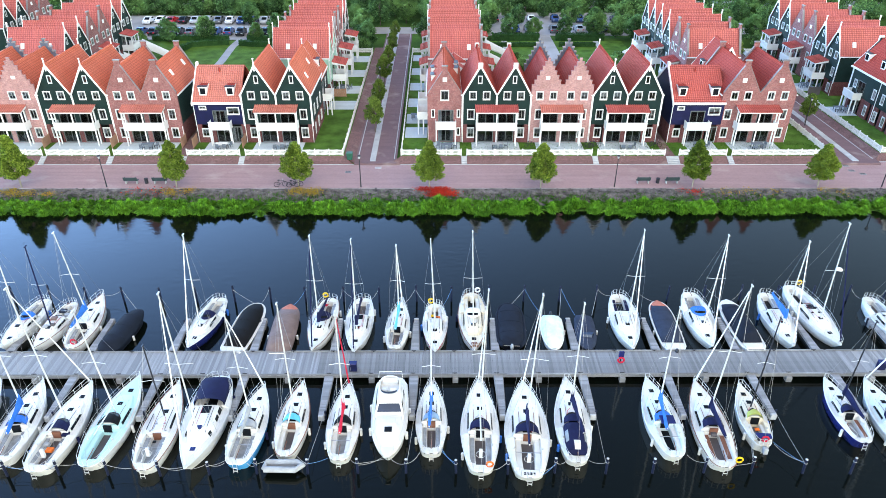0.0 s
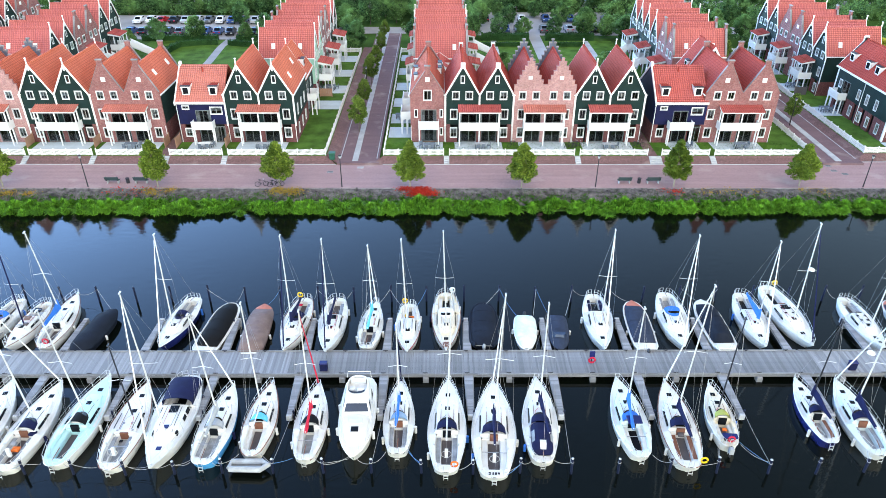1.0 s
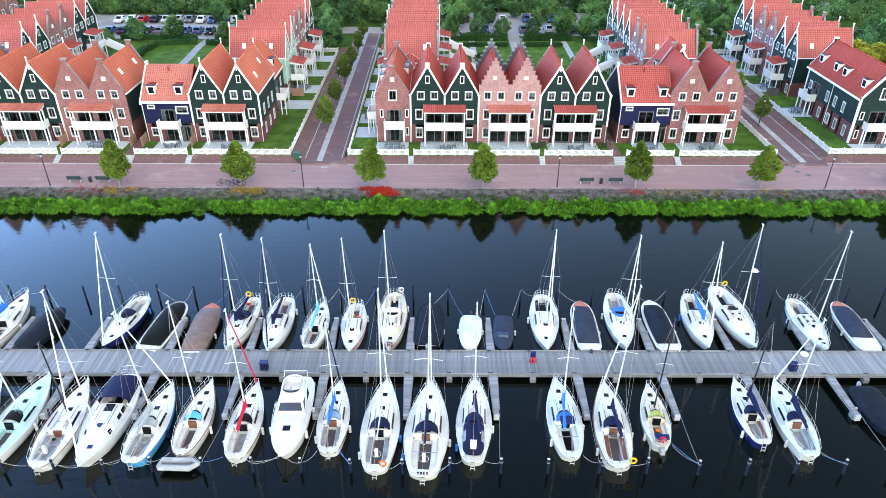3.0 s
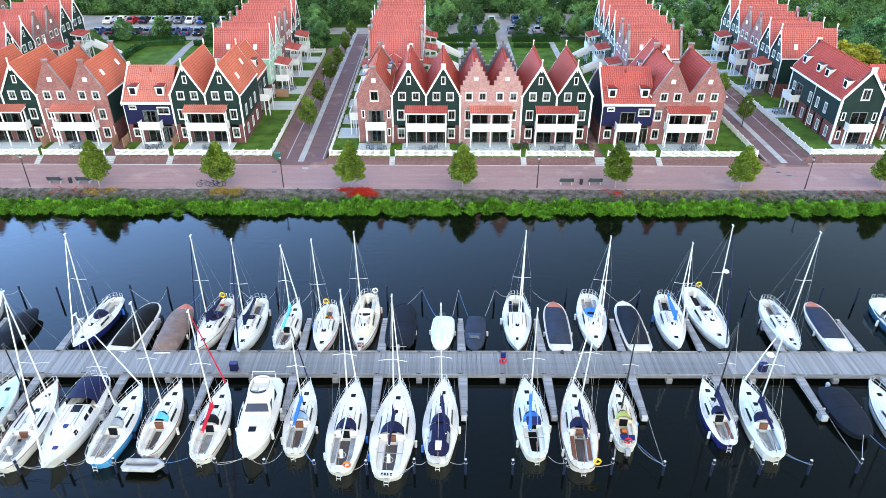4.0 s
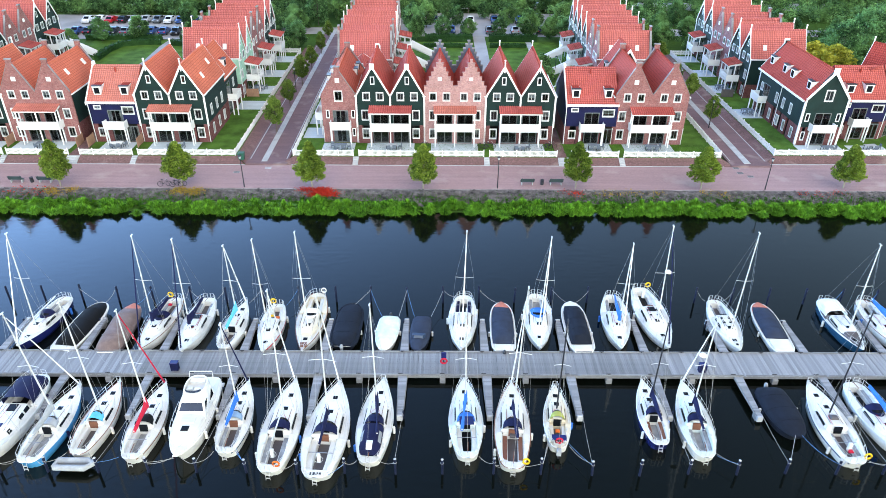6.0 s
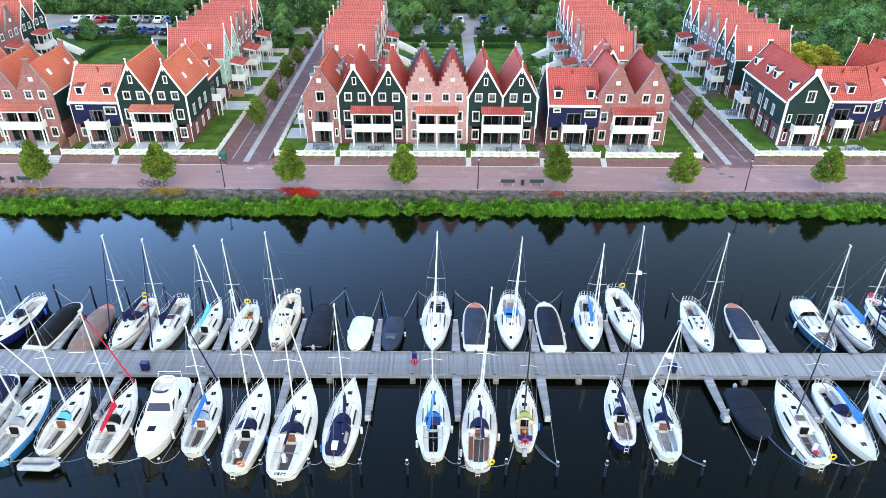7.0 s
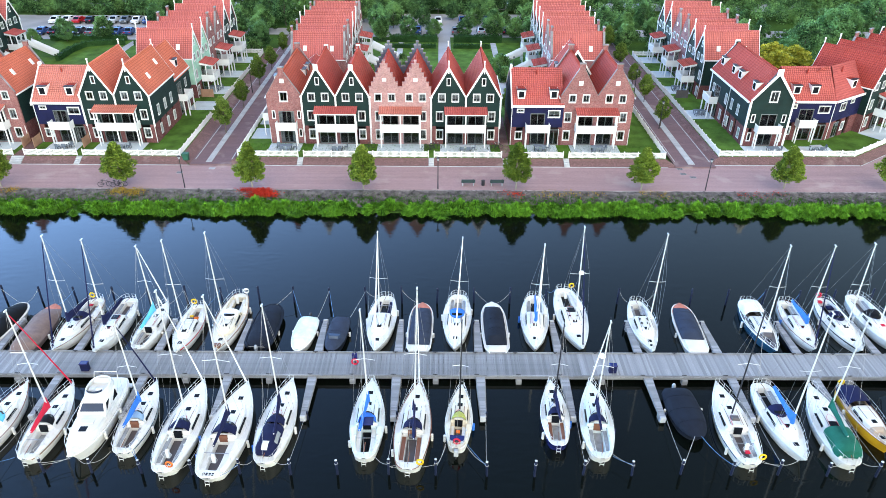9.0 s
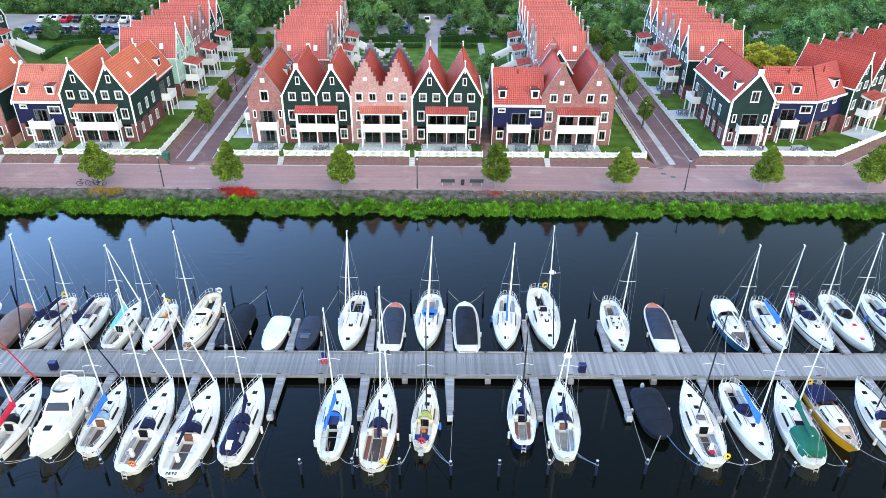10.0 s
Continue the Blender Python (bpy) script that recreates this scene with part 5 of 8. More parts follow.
def sailboat(bow, stern, label, mast=11.0, hull="gel", deck="gel", cover=None, hood=None, jib=None, tent=None, cockpit="nonskid", mast_mat="alu", beam=None, stripe=None, fb=.82, radar=False, ring=None, seed=0, dinghy=False, boomless=False, hood_window=True, fenders=2, cover_side=0.0, solar=False, wheel=False, hatch="tint", tip=None, ports=1, sole=None, cabin_h=.42, tent_w=.30, tent_h=1.0, cabin_top=None, gear=()):
    r = random.Random(seed)
    if bow[1] > stern[1]:
        stern = (stern[0], stern[1] + (.22 if wheel else .38))
    t, L = boat_root("sailing_yacht", bow, stern, label, "moored sailing yachts", "sailboat")
    B = beam or (.315 * L if L < 9 else .305 * L)
    st = hull_shape(L, B, fb, r.uniform(.45, .58), rounded=True)
    q = random.Random(seed * 31 + 7)
    if cockpit == "nonskid":
        cockpit = q.choice(("nonskid", "nonskid_mid", "nonskid_mid"))
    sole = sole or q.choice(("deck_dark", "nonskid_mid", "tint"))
    part("hull", hull_mesh(st), hull, t, smooth=True)
    cab = (-L * .12, L * .24, B * .31, cabin_h)
    cock = (-L * .43, -L * .13, B * .28, .5)
    db, at_y = deck_loft(st, cab, cock)
    part("deck", db, deck, t, smooth=True)
    if cabin_top:
        rows = []
        for y in np.linspace(cab[0] + .06, cab[1] - .35, 7):
            w, z = at_y(y)
            k = min(1, (cab[1] - y) / (.30 * (cab[1] - cab[0])))
            h, c = cabin_h * (.55 + .45 * k), min(cab[2] * (.55 + .45 * k), w * .78)
            rows.append([(x * c, y, z + .02 + h * q) for x, q in ((-1.03, .05), (-.92, .92), (-.5, 1.03), (.5, 1.03), (.92, .92), (1.03, .05))])
        part("cabin_top", Mb().loft(rows, flip=True), cabin_top, t, smooth=True)
    # bags, crates and small dark hatches, all as chamfered boxes
    for gx, gy, gs, gm in gear:
        gz = at_y(gy * L)[1] + (-.05 if -.43 < gy < -.13 else (cabin_h if -.12 < gy < .2 else .05))
        part("deck_bag", Mb().bbox(gx * B - gs, gx * B + gs, gy * L - gs * .8, gy * L + gs * .8, gz, gz + gs * .9, gs * .3), gm, t, smooth=True)
    tr = Mb()
    for sg in (-1, 1):
        pts = [(sg * at_y(y)[0] * .995, y, at_y(y)[1] + .03) for y in (*np.linspace(-L / 2 + .02, -L * .42, 7), *np.linspace(-L * .38, L / 2 - .05, 14))]
        tr.tube(pts, .035, n=4)
    part("toe_rail", tr, "teak" if r.random() < .25 else "alu", t)
    if stripe:
        sb = Mb()
        for sg in (-1, 1):
            rows = [[(sg * (at_y(y)[0] * .985 + .015), y, at_y(y)[1] * k) for k in (.78, .9)] for y in np.linspace(-L / 2 + .1, L / 2 - .45, 14)]
            sb.loft(rows, flip=sg > 0)
        part("hull_stripe", sb, stripe, t)
    # cabin windows, hatches, companionway
    for sg in (-1, 1):
        wz = at_y(0)[1]
        _b = Mb().hexa([(sg * B * .325 - .02, -L * .08, wz + .12), (sg * B * .325 + .02, -L * .08, wz + .12), (sg * B * .315 + .02, L * .10, wz + .12), (sg * B * .315 - .02, L * .10, wz + .12),
                        (sg * B * .305 - .02, -L * .08, wz + .30), (sg * B * .305 + .02, -L * .08, wz + .30), (sg * B * .295 + .02, L * .085, wz + .28), (sg * B * .295 - .02, L * .085, wz + .28)])
        if ports == 1:
            part("cabin_window", _b, "tint", t)
        for j in range(ports if ports > 1 else 0):
            y0_, y1_ = L * (-.10 + j * .075), L * (-.10 + j * .075 + .055)
            xs_ = [sg * B * (.318 - .012 * j)] * 2
            part("cabin_window", Mb().hexa([(xs_[0] - .03, y0_, wz + .06), (xs_[0] + .03, y0_, wz + .06), (xs_[1] + .03, y1_, wz + .06), (xs_[1] - .03, y1_, wz + .06),
                                            (xs_[0] * .9 - .03, y0_, wz + .36), (xs_[0] * .9 + .03, y0_, wz + .36), (xs_[1] * .9 + .03, y1_, wz + .36), (xs_[1] * .9 - .03, y1_, wz + .36)]), "tint", t)
    z1 = at_y(L * .08)[1] + cabin_h
    part("hatch", Mb().bbox(-.2, .2, L * .10, L * .10 + .38, z1 - .03, z1 + .05, .03), hatch, t)
    zf = at_y(L * .31)[1] + .04
    part("hatch", Mb().bbox(-.19, .19, L * .29, L * .29 + .36, zf, zf + .06, .03), hatch, t)
    zc = at_y(-L * .10)[1] + cabin_h
    part("sliding_hatch", Mb().bbox(-.34, .34, -L * .105, -L * .03, zc - .05, zc + .07, .03), "nonskid" if r.random() < .6 else "tint", t)
    # mostly a near-black panel: the open entrance's darkness is put into its colour
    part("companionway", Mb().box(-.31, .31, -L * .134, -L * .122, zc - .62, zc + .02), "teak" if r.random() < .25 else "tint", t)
    # grey walkways on the side decks
    for sg in (-1, 1):
        rows = [[(sg * at_y(y)[0] * k, y, at_y(y)[1] + .035 + .01 * (1 - k)) for k in (.93, .80)] for y in np.linspace(-L * .1, L * .36, 9)]
        part("walkway", Mb().loft(rows, flip=sg < 0), "nonskid", t)
    # cockpit sole, benches
    zs = at_y(-L * .3)[1]
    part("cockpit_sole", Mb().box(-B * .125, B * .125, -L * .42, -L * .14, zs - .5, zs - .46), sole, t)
    for sg in (-1, 1):
        part("bench", Mb().bbox(min(sg * B * .15, sg * B * .262), max(sg * B * .15, sg * B * .262), -L * .40, -L * .15, zs - .12, zs - .045, .02), cockpit, t)
    if wheel:
        part("steering_wheel", Mb().tube([(.36 * math.cos(a), -L * .36, zs + .4 + .36 * math.sin(a)) for a in np.linspace(0, 2 * math.pi, 15)], .015, n=5, cap=False), "steel", t)
        part("pedestal", Mb().bbox(-.12, .12, -L * .35, -L * .33, zs - .1, zs + .7, .03), "gel", t)
    else:
        part("tiller", Mb().tube([(0, -L * .47, zs + .3), (.05, -L * .36, zs + .45)], .03, n=5), "teak", t)
    # stern lettering, ladder
    if seed == 12:
        for i in range(4):
            part("name_bar", Mb().box(-.42 + i * .22, -.26 + i * .22, -L * .5 + .22, -L * .5 + .46, at_y(-L * .48)[1] + .05, at_y(-L * .48)[1] + .062), "darkmetal", t, "dark illegible stern lettering")
    if r.random() < .4:
        part("traveller", Mb().box(-B * .27, B * .27, -L * .285, -L * .28, zs + .2, zs + .23), "wire", t)
    for sg in (-1, 1):
        pts = [(sg * B * .17, y, at_y(y)[1] + (cabin_h + .05) * (1 - .35 * max(0, (y / L - .06)) / .14)) for y in np.linspace(-L * .09, L * .17, 6)]
        part("grab_rail", Mb().tube(pts, .022, n=4), "teak" if r.random() < .6 else "darkmetal", t)
    zt = at_y(-L * .49)[1]
    part("stern_ladder", Mb().tube([(-.15, -L * .5 - .05, zt + .1), (-.15, -L * .5 - .12, .15)], .018, n=4).tube([(.15, -L * .5 - .05, zt + .1), (.15, -L * .5 - .12, .15)], .018, n=4).box(-.15, .15, -L * .5 - .12, -L * .5 - .07, .3, .34).box(-.15, .15, -L * .5 - .11, -L * .5 - .06, .6, .64), "steel", t)
    # rails
    zb = at_y(L * .47)[1]
    def rail_run(posts, hgt, low):
        """One bent bar along the tops of the posts, down each post and back, then home along the lower bar."""
        run = []
        for x, y, z in posts:
            run += [(x - .012, y, z + hgt), (x - .012, y, z), (x + .012, y, z), (x + .012, y, z + hgt)]
        return Mb().tube(run + [(x + .015, y + .01, z + low) for x, y, z in reversed(posts)], .014, n=5)

    wp, wq = at_y(L * .33)[0] * .9, at_y(L * .41)[0] * .9
    pul = rail_run([(-wp, L * .33, at_y(L * .33)[1]), (-wq, L * .41, at_y(L * .41)[1]), (-.16, L * .478, zb), (.16, L * .478, zb), (wq, L * .41, at_y(L * .41)[1]), (wp, L * .33, at_y(L * .33)[1])], .6, .3)
    part("pulpit", pul, "steel", t)
    ws = at_y(-L * .485)[0] * .92
    for sg in (-1, 1):
        part("pushpit", rail_run([(sg * at_y(-L * .34)[0] * .93, -L * .34, zs), (sg * at_y(-L * .45)[0] * .92, -L * .45, zt), (sg * ws, -L * .485, zt), (sg * ws * .3, -L * .495, zt)], .6, .3), "steel", t)
    for sg in (-1, 1):
        ys = np.linspace(-L * .34, L * .33, 6)
        life = Mb().tube([(sg * at_y(y)[0] * .93, y, at_y(y)[1] + .58) for y in ys], .009, n=3).tube([(sg * at_y(y)[0] * .93, y, at_y(y)[1] + .3) for y in ys], .008, n=3)
        for y in ys[1:-1]:
            life.tube([(sg * at_y(y)[0] * .93, y, at_y(y)[1]), (sg * at_y(y)[0] * .93, y, at_y(y)[1] + .6)], .015, n=4)
        part("guardrail", life, "steel", t)
    # mast, rigging
    if mast:
        yt, xt = tip if tip else (L * .07 - mast * .03, 0)
        ym = max(.03 * L, min(.16 * L, yt + .3))
        z0 = at_y(ym)[1] + cabin_h - .02
        top = Vector((xt, yt, mast))
        foot = Vector((0, ym, z0))
        mo = part("mast", Mb().tube([foot, top], .068, .048, n=8), mast_mat, t, smooth=True)
        mh = foot.lerp(top, .52)
        part("spreader", Mb().tube([(mh.x - B * .3, mh.y - .15, mh.z), (mh.x, mh.y, mh.z + .03), (mh.x + B * .3, mh.y - .15, mh.z)], .019, n=5), "alu", mo)
        _h = Mb().box(xt - .05, xt + .05, yt - .22, yt + .12, mast - .03, mast + .03)
        part("masthead", _h, mast_mat, mo)
        part("wind_vane", Mb().tube([(xt, yt, mast), (xt, yt, mast + .38), (xt - .14, yt - .1, mast + .4)], .008, n=4), "darkmetal", mo)
        for sg in (-1, 1):
            ch = (sg * at_y(ym - .2)[0] * .93, ym - .2, at_y(ym)[1])
            part("shroud", Mb().tube([ch, (mh.x + sg * B * .3, mh.y - .15, mh.z - .03), foot.lerp(top, .97)], .008, n=3), "wire", mo)
            part("shroud", Mb().tube([(ch[0] * .95, ym - .45, ch[2]), mh], .008, n=3), "wire", mo)
        part("backstay", Mb().tube([(0, -L * .485, zt), top], .008, n=3), "wire", mo)
        bow_top = Vector((0, L * .475, zb + .25))
        if jib:
            part("furled_jib", Mb().tube([bow_top, bow_top.lerp(top, .45), foot.lerp(top, .95) + Vector((0, .12, 0))], .068, .035, n=6), jib, mo, smooth=True)
        else:
            part("forestay", Mb().tube([bow_top, top], .009, n=3), "wire", mo)
        for j, dx in enumerate((-.16, .13)):
            part("control_line", Mb().tube([(dx * .5, ym - .1, z0 + .05), (dx * 2.2, ym - .5, zc + .09), (dx * 2.4, -L * .1, zc + .06)], .014, n=4), ("rope_blue", "cv_red", "rope", "darkmetal")[r.randrange(4)], t)
        if not boomless:
            yb, zbm = -L * .30, z0 + .75
            bx = cover_side
            bo = part("boom", Mb().tube([(0, ym - .1, zbm), (bx, yb, zbm + .05)], .06, n=6), "alu" if mast_mat == "alu" else mast_mat, t, smooth=True)
            if cover:
                rings = []
                for i in range(8):
                    k = i / 7
                    y, x = ym + .12 + (yb - ym - .1) * k, bx * k
                    h = (.52 * (1 - k) ** 1.3 + .15) * (1 + .1 * math.sin(9 * k + seed))
                    w = .085 + .035 * math.sin(7 * k + seed) + (.0 if i in (0, 7) else .03)
                    rings.append([(x + w * a, y, zbm - .1 + (h + .12) * b) for a, b in ((-.7, 0), (-1, .3), (-.75, .65), (-.2, 1), (.2, 1), (.75, .65), (1, .3), (.7, 0))])
                part("sail_cover", Mb().loft(rings, closed=True, cap=True), cover, bo, "canvas sail cover", smooth=True)
                part("mast_boot", Mb().tube([(0, ym + .02, zbm - .1), (0, ym, zbm + .9)], .17, .1, n=7), cover, bo, smooth=True)
    if radar:
        part("radar_dome", Mb().dome((0, L * .09 + .45, mast * .6), .3, .3, .22), "gel", t, smooth=True)
    # sprayhood and tent
    if hood:
        zc = at_y(-L * .1)[1] + .30
        y0, y1, hw = -L * .118, L * .03, B * .285
        rings = []
        for i in range(6):
            k = i / 5
            y = y0 + (y1 - y0) * k
            h = .62 * math.sqrt(max(0.02, 1 - (max(0, k - .25) / .77) ** 2)) * (.92 + .08 * k)
            rings.append([(hw * (1 - .12 * k) * math.cos(a), y - .6 * k * math.cos(a) ** 2, zc - .08 + h * math.sin(a) ** .8 if a not in (0,) else zc - .08) for a in np.linspace(0.001, math.pi - .001, 9)])
        ho = part("sprayhood", Mb().loft(rings), hood, t, "canvas sprayhood", smooth=True)
        inner = [[(x * .96, y, z - .03) for x, y, z in rg] for rg in rings]
        part("lining", Mb().loft(inner, flip=True), hood, ho)
        if hood_window:
            rr = [[(x * 1.012, y + .012, z + .012) for x, y, z in rg[2:7]] for rg in rings[3:5]]
            part("hood_window", Mb().loft(rr), "tint", ho)
    if tent:
        y0, y1, hw = -L * .42, -L * .14, B * tent_w
        zc = zs + .1
        rings = []
        for i in range(8):
            k = i / 7
            y = y0 + (y1 - y0) * k
            h = ((.95 if 0 < i else .7) + .12 * math.sin(math.pi * k) + .04 * math.sin(i * 2.1 + seed)) * tent_h
            rings.append([(hw * c * (.88 if i == 0 else 1), y, zc + h * s) for c, s in ((1, -.1), (.98, .55), (.72, .92), (.3, 1.02), (-.3, 1.02), (-.72, .92), (-.98, .55), (-1, -.1))])
        te = part("cockpit_tent", Mb().loft(rings), tent, t, "canvas cockpit tent", smooth=True)
        te_in = [[(x * .96, y, z - .03) for x, y, z in rg] for rg in rings]
        part("lining", Mb().loft(te_in, flip=True), tent, te)
        part("end_panel", Mb().add([Vector(p) + Vector((0, -.005, 0)) for p in rings[0]], [tuple(range(7, -1, -1))]), tent, te)
        if seed == 13:
            part("tent_window", Mb().loft([[(x, y, z + .015) for x, y, z in rg[3:5]] for rg in rings[0:3]]), "nonskid", te)
            for i in (1, 5):
                part("tent_window", Mb().loft([[(x * 1.015, y, z + .015) for x, y, z in rg[i:i + 2]] for rg in rings[2:6]]), "nonskid_mid", te)
    if solar:
        if solar == "stern":
            part("solar_panel", Mb().bbox(-.55, .55, -L * .46, -L * .38, zs + .55, zs + .6, .01), "hull_navy", t)
            eng = part("outboard", Mb().bbox(-.16, .16, -L * .5 - .45, -L * .5 - .1, .45, 1.0, .06), "cv_grey", t)
            part("engine_leg", Mb().box(-.06, .06, -L * .5 - .3, -L * .5 - .18, -.3, .45), "darkmetal", eng)
        else:
            part("solar_panel", Mb().bbox(-.55, .55, -L * .21, -L * .11, zc + .62, zc + .67, .01), "hull_navy", t)
    for i in range(fenders):
        sg = (-1, 1, 1, -1, 1)[i % 5]
        y = (-.28, -.1, .12, .2, -.36)[i % 5] * L + r.uniform(-.3, .3)
        w, z = at_y(y)
        part("fender", Mb().tube([(sg * (w + .1), y, z - .75), (sg * (w + .1), y, z - .68), (sg * (w + .1), y, z - .2), (sg * (w + .1), y, z - .12)], .11, n=8), ("gel", "cv_navy", "gel", "gel", "cv_blue")[r.randrange(5)], t, smooth=True)
    if ring:
        c, mat_ = ring
        part("lifebuoy", Mb().tube([(c + .24 * math.cos(a), -L * .47, zt + .55 + .24 * math.sin(a)) for a in np.linspace(0, 2 * math.pi, 13)], .07, n=6, cap=False), mat_, t, smooth=True)
    # winches, anchor roller, small deck gear
    for x, y in ((-B * .31, -L * .25), (B * .31, -L * .25)):
        z = at_y(y)[1] + (.24 if y < -L * .1 else .42)
        part("winch", Mb().tube([(x, y, z - .03), (x, y, z + .14)], .075, .06, n=8), "steel", t, smooth=True)
    part("anchor_roller", Mb().bbox(-.08, .08, L * .455, L * .50, zb + .03, zb + .12, .02), "steel", t)
    if dinghy:
        d = part("stern_dinghy", Mb().tube([(-1.25, -L * .5 - .95, .6), (-1.2, -L * .5 - .35, .62), (1.0, -L * .5 - .3, .62), (1.5, -L * .5 - .65, .66), (1.0, -L * .5 - 1.05, .62), (-1.25, -L * .5 - 1.0, .6)], .22, n=8), "cv_grey", t, "grey inflatable dinghy", smooth=True)
        part("floorboard", Mb().box(-1.15, .95, -L * .5 - .95, -L * .5 - .4, .45, .5), "nonskid_mid", d)
    return t


def covered_boat(bow, stern, label, cover="cv_navy", hull="gel", beam=2.3, fb=.65, high=.45, tip=None, engine=False, rim=True, frame=False, screen=False, stern_open=.0, fine=1.0, tube_side=False, inset=.97):
    """A motor launch under canvas: hull, rubbing strake, arched cover, outboard, fittings."""
    t, L = boat_root("motor_launch", bow, stern, label, "moored motor boats", "motorboat")
    st = hull_shape(L, beam, fb, .86, 19, 1.5 * fine, .5, 1.7)
    part("hull", hull_mesh(st, .86), hull, t, smooth=True)

    def wz(y):
        for a, b in zip(st, st[1:]):
            if a[0] <= y <= b[0] + 1e-6:
                k = (y - a[0]) / (b[0] - a[0])
                return a[1] + k * (b[1] - a[1]), a[2] + k * (b[2] - a[2])
        return st[-1][1:]
    rows = [[(x * w, y, z) for x in (-1, -.4, .4, 1)] for y, w, z in st]
    part("deck", Mb().loft(rows, flip=True), "gel" if rim else hull, t)
    if rim or tube_side:
        for sg in (-1, 1):
            part("rubbing_strake", Mb().tube([(sg * w * .99, y, z) for y, w, z in st], .2 if tube_side else .06, .1 if tube_side else .06, n=8), ("cv_charcoal" if tube_side else "gel"), t, smooth=True)
    y0, y1 = -L / 2 + L * stern_open + .02, L / 2 * (.82 if tip else .96)
    rings = []
    for i in range(13):
        k = i / 12
        y = y0 + (y1 - y0) * k
        w, z = wz(y)
        env = min(1, (k / .12) ** .6 if k < .12 else 1) * min(1, (max(0.0, 1 - k) / .3) ** .7 if k > .7 else 1)
        h = .04 + high * env * (1 + .10 * math.sin(i * 2.3) * (i % 2))
        rings.append([(w * inset * a, y, z + .04 + h * b) for a, b in ((1, -.06), (.93, .35), (.7, .75), (.32, .97), (0, 1.02), (-.32, .97), (-.7, .75), (-.93, .35), (-1, -.06))])
    if tip:
        rr = []
        for k in np.linspace(.62, .99, 9):
            w, z = wz(L / 2 * k)
            rr.append([(w * .95 * a, L / 2 * k, z + .02 + .16 * b) for a, b in ((1, 0), (.6, .8), (0, 1), (-.6, .8), (-1, 0))])
        part("foredeck", Mb().loft(rr), tip, t, "" if tip == "gel" else "faded red foredeck", smooth=True)
    co = part("canvas_cover", Mb().loft(rings), cover, t, "tight canvas boat cover", smooth=True)
    part("cover_end", Mb().add(rings[0], [tuple(range(8, -1, -1))]), cover, co)
    for i in (3, 6, 9):
        part("seam", Mb().tube([(x, y, z + .008) for x, y, z in rings[i]], .016, n=4), cover, co)
    if stern_open:
        w, z = wz(-L / 2 + L * stern_open * .5)
        part("stern_bench", Mb().bbox(-w * .8, w * .8, -L / 2 + .15, -L / 2 + L * stern_open - .1, z - .05, z + .12, .06), "nonskid", t)
    if screen:
        y = L * .26
        w, z = wz(y)
        part("windscreen", Mb().add([(-w * .8, y - .5, z + .1), (-w * .55, y, z + .12), (w * .55, y, z + .12), (w * .8, y - .5, z + .1), (-w * .7, y - .65, z + .62), (-w * .45, y - .25, z + .64), (w * .45, y - .25, z + .64), (w * .7, y - .65, z + .62)], [(0, 1, 5, 4), (1, 2, 6, 5), (2, 3, 7, 6), (4, 5, 6, 7)]), "screen", t)
    if frame:
        y = -L * .28
        w, z = wz(y)
        part("radar_arch", Mb().tube([(-w, y, z), (-w * .9, y - .2, z + 1.0), (0, y - .25, z + 1.2), (w * .9, y - .2, z + 1.0), (w, y, z)], .06, n=6), "gel", t, smooth=True)
    if engine:
        y = -L / 2 - .18
        e = part("outboard", Mb().dome((0, y, fb + .12), .16, .22, .26, 10, 5).tube([(0, y, fb * .7), (0, y, fb + .13)], .13, .17, n=10), "cv_grey" if engine == 2 else "darkmetal", t, smooth=True)
        part("leg", Mb().box(-.08, .08, y - .1, y + .08, -.4, fb * .75), "darkmetal", e)
    w, z = wz(L * .4)
    part("bow_cleat", Mb().tube([(-.14, L * .42, z + .1), (.14, L * .42, z + .1)], .03, n=5), "steel", t)
    for sg in (-1, 1):
        w, z = wz(-L * .1)
        part("fender", Mb().tube([(sg * (w + .1), -L * .1, z - .55), (sg * (w + .1), -L * .1, z - .1)], .1, n=7), "gel", t, smooth=True)
    return t


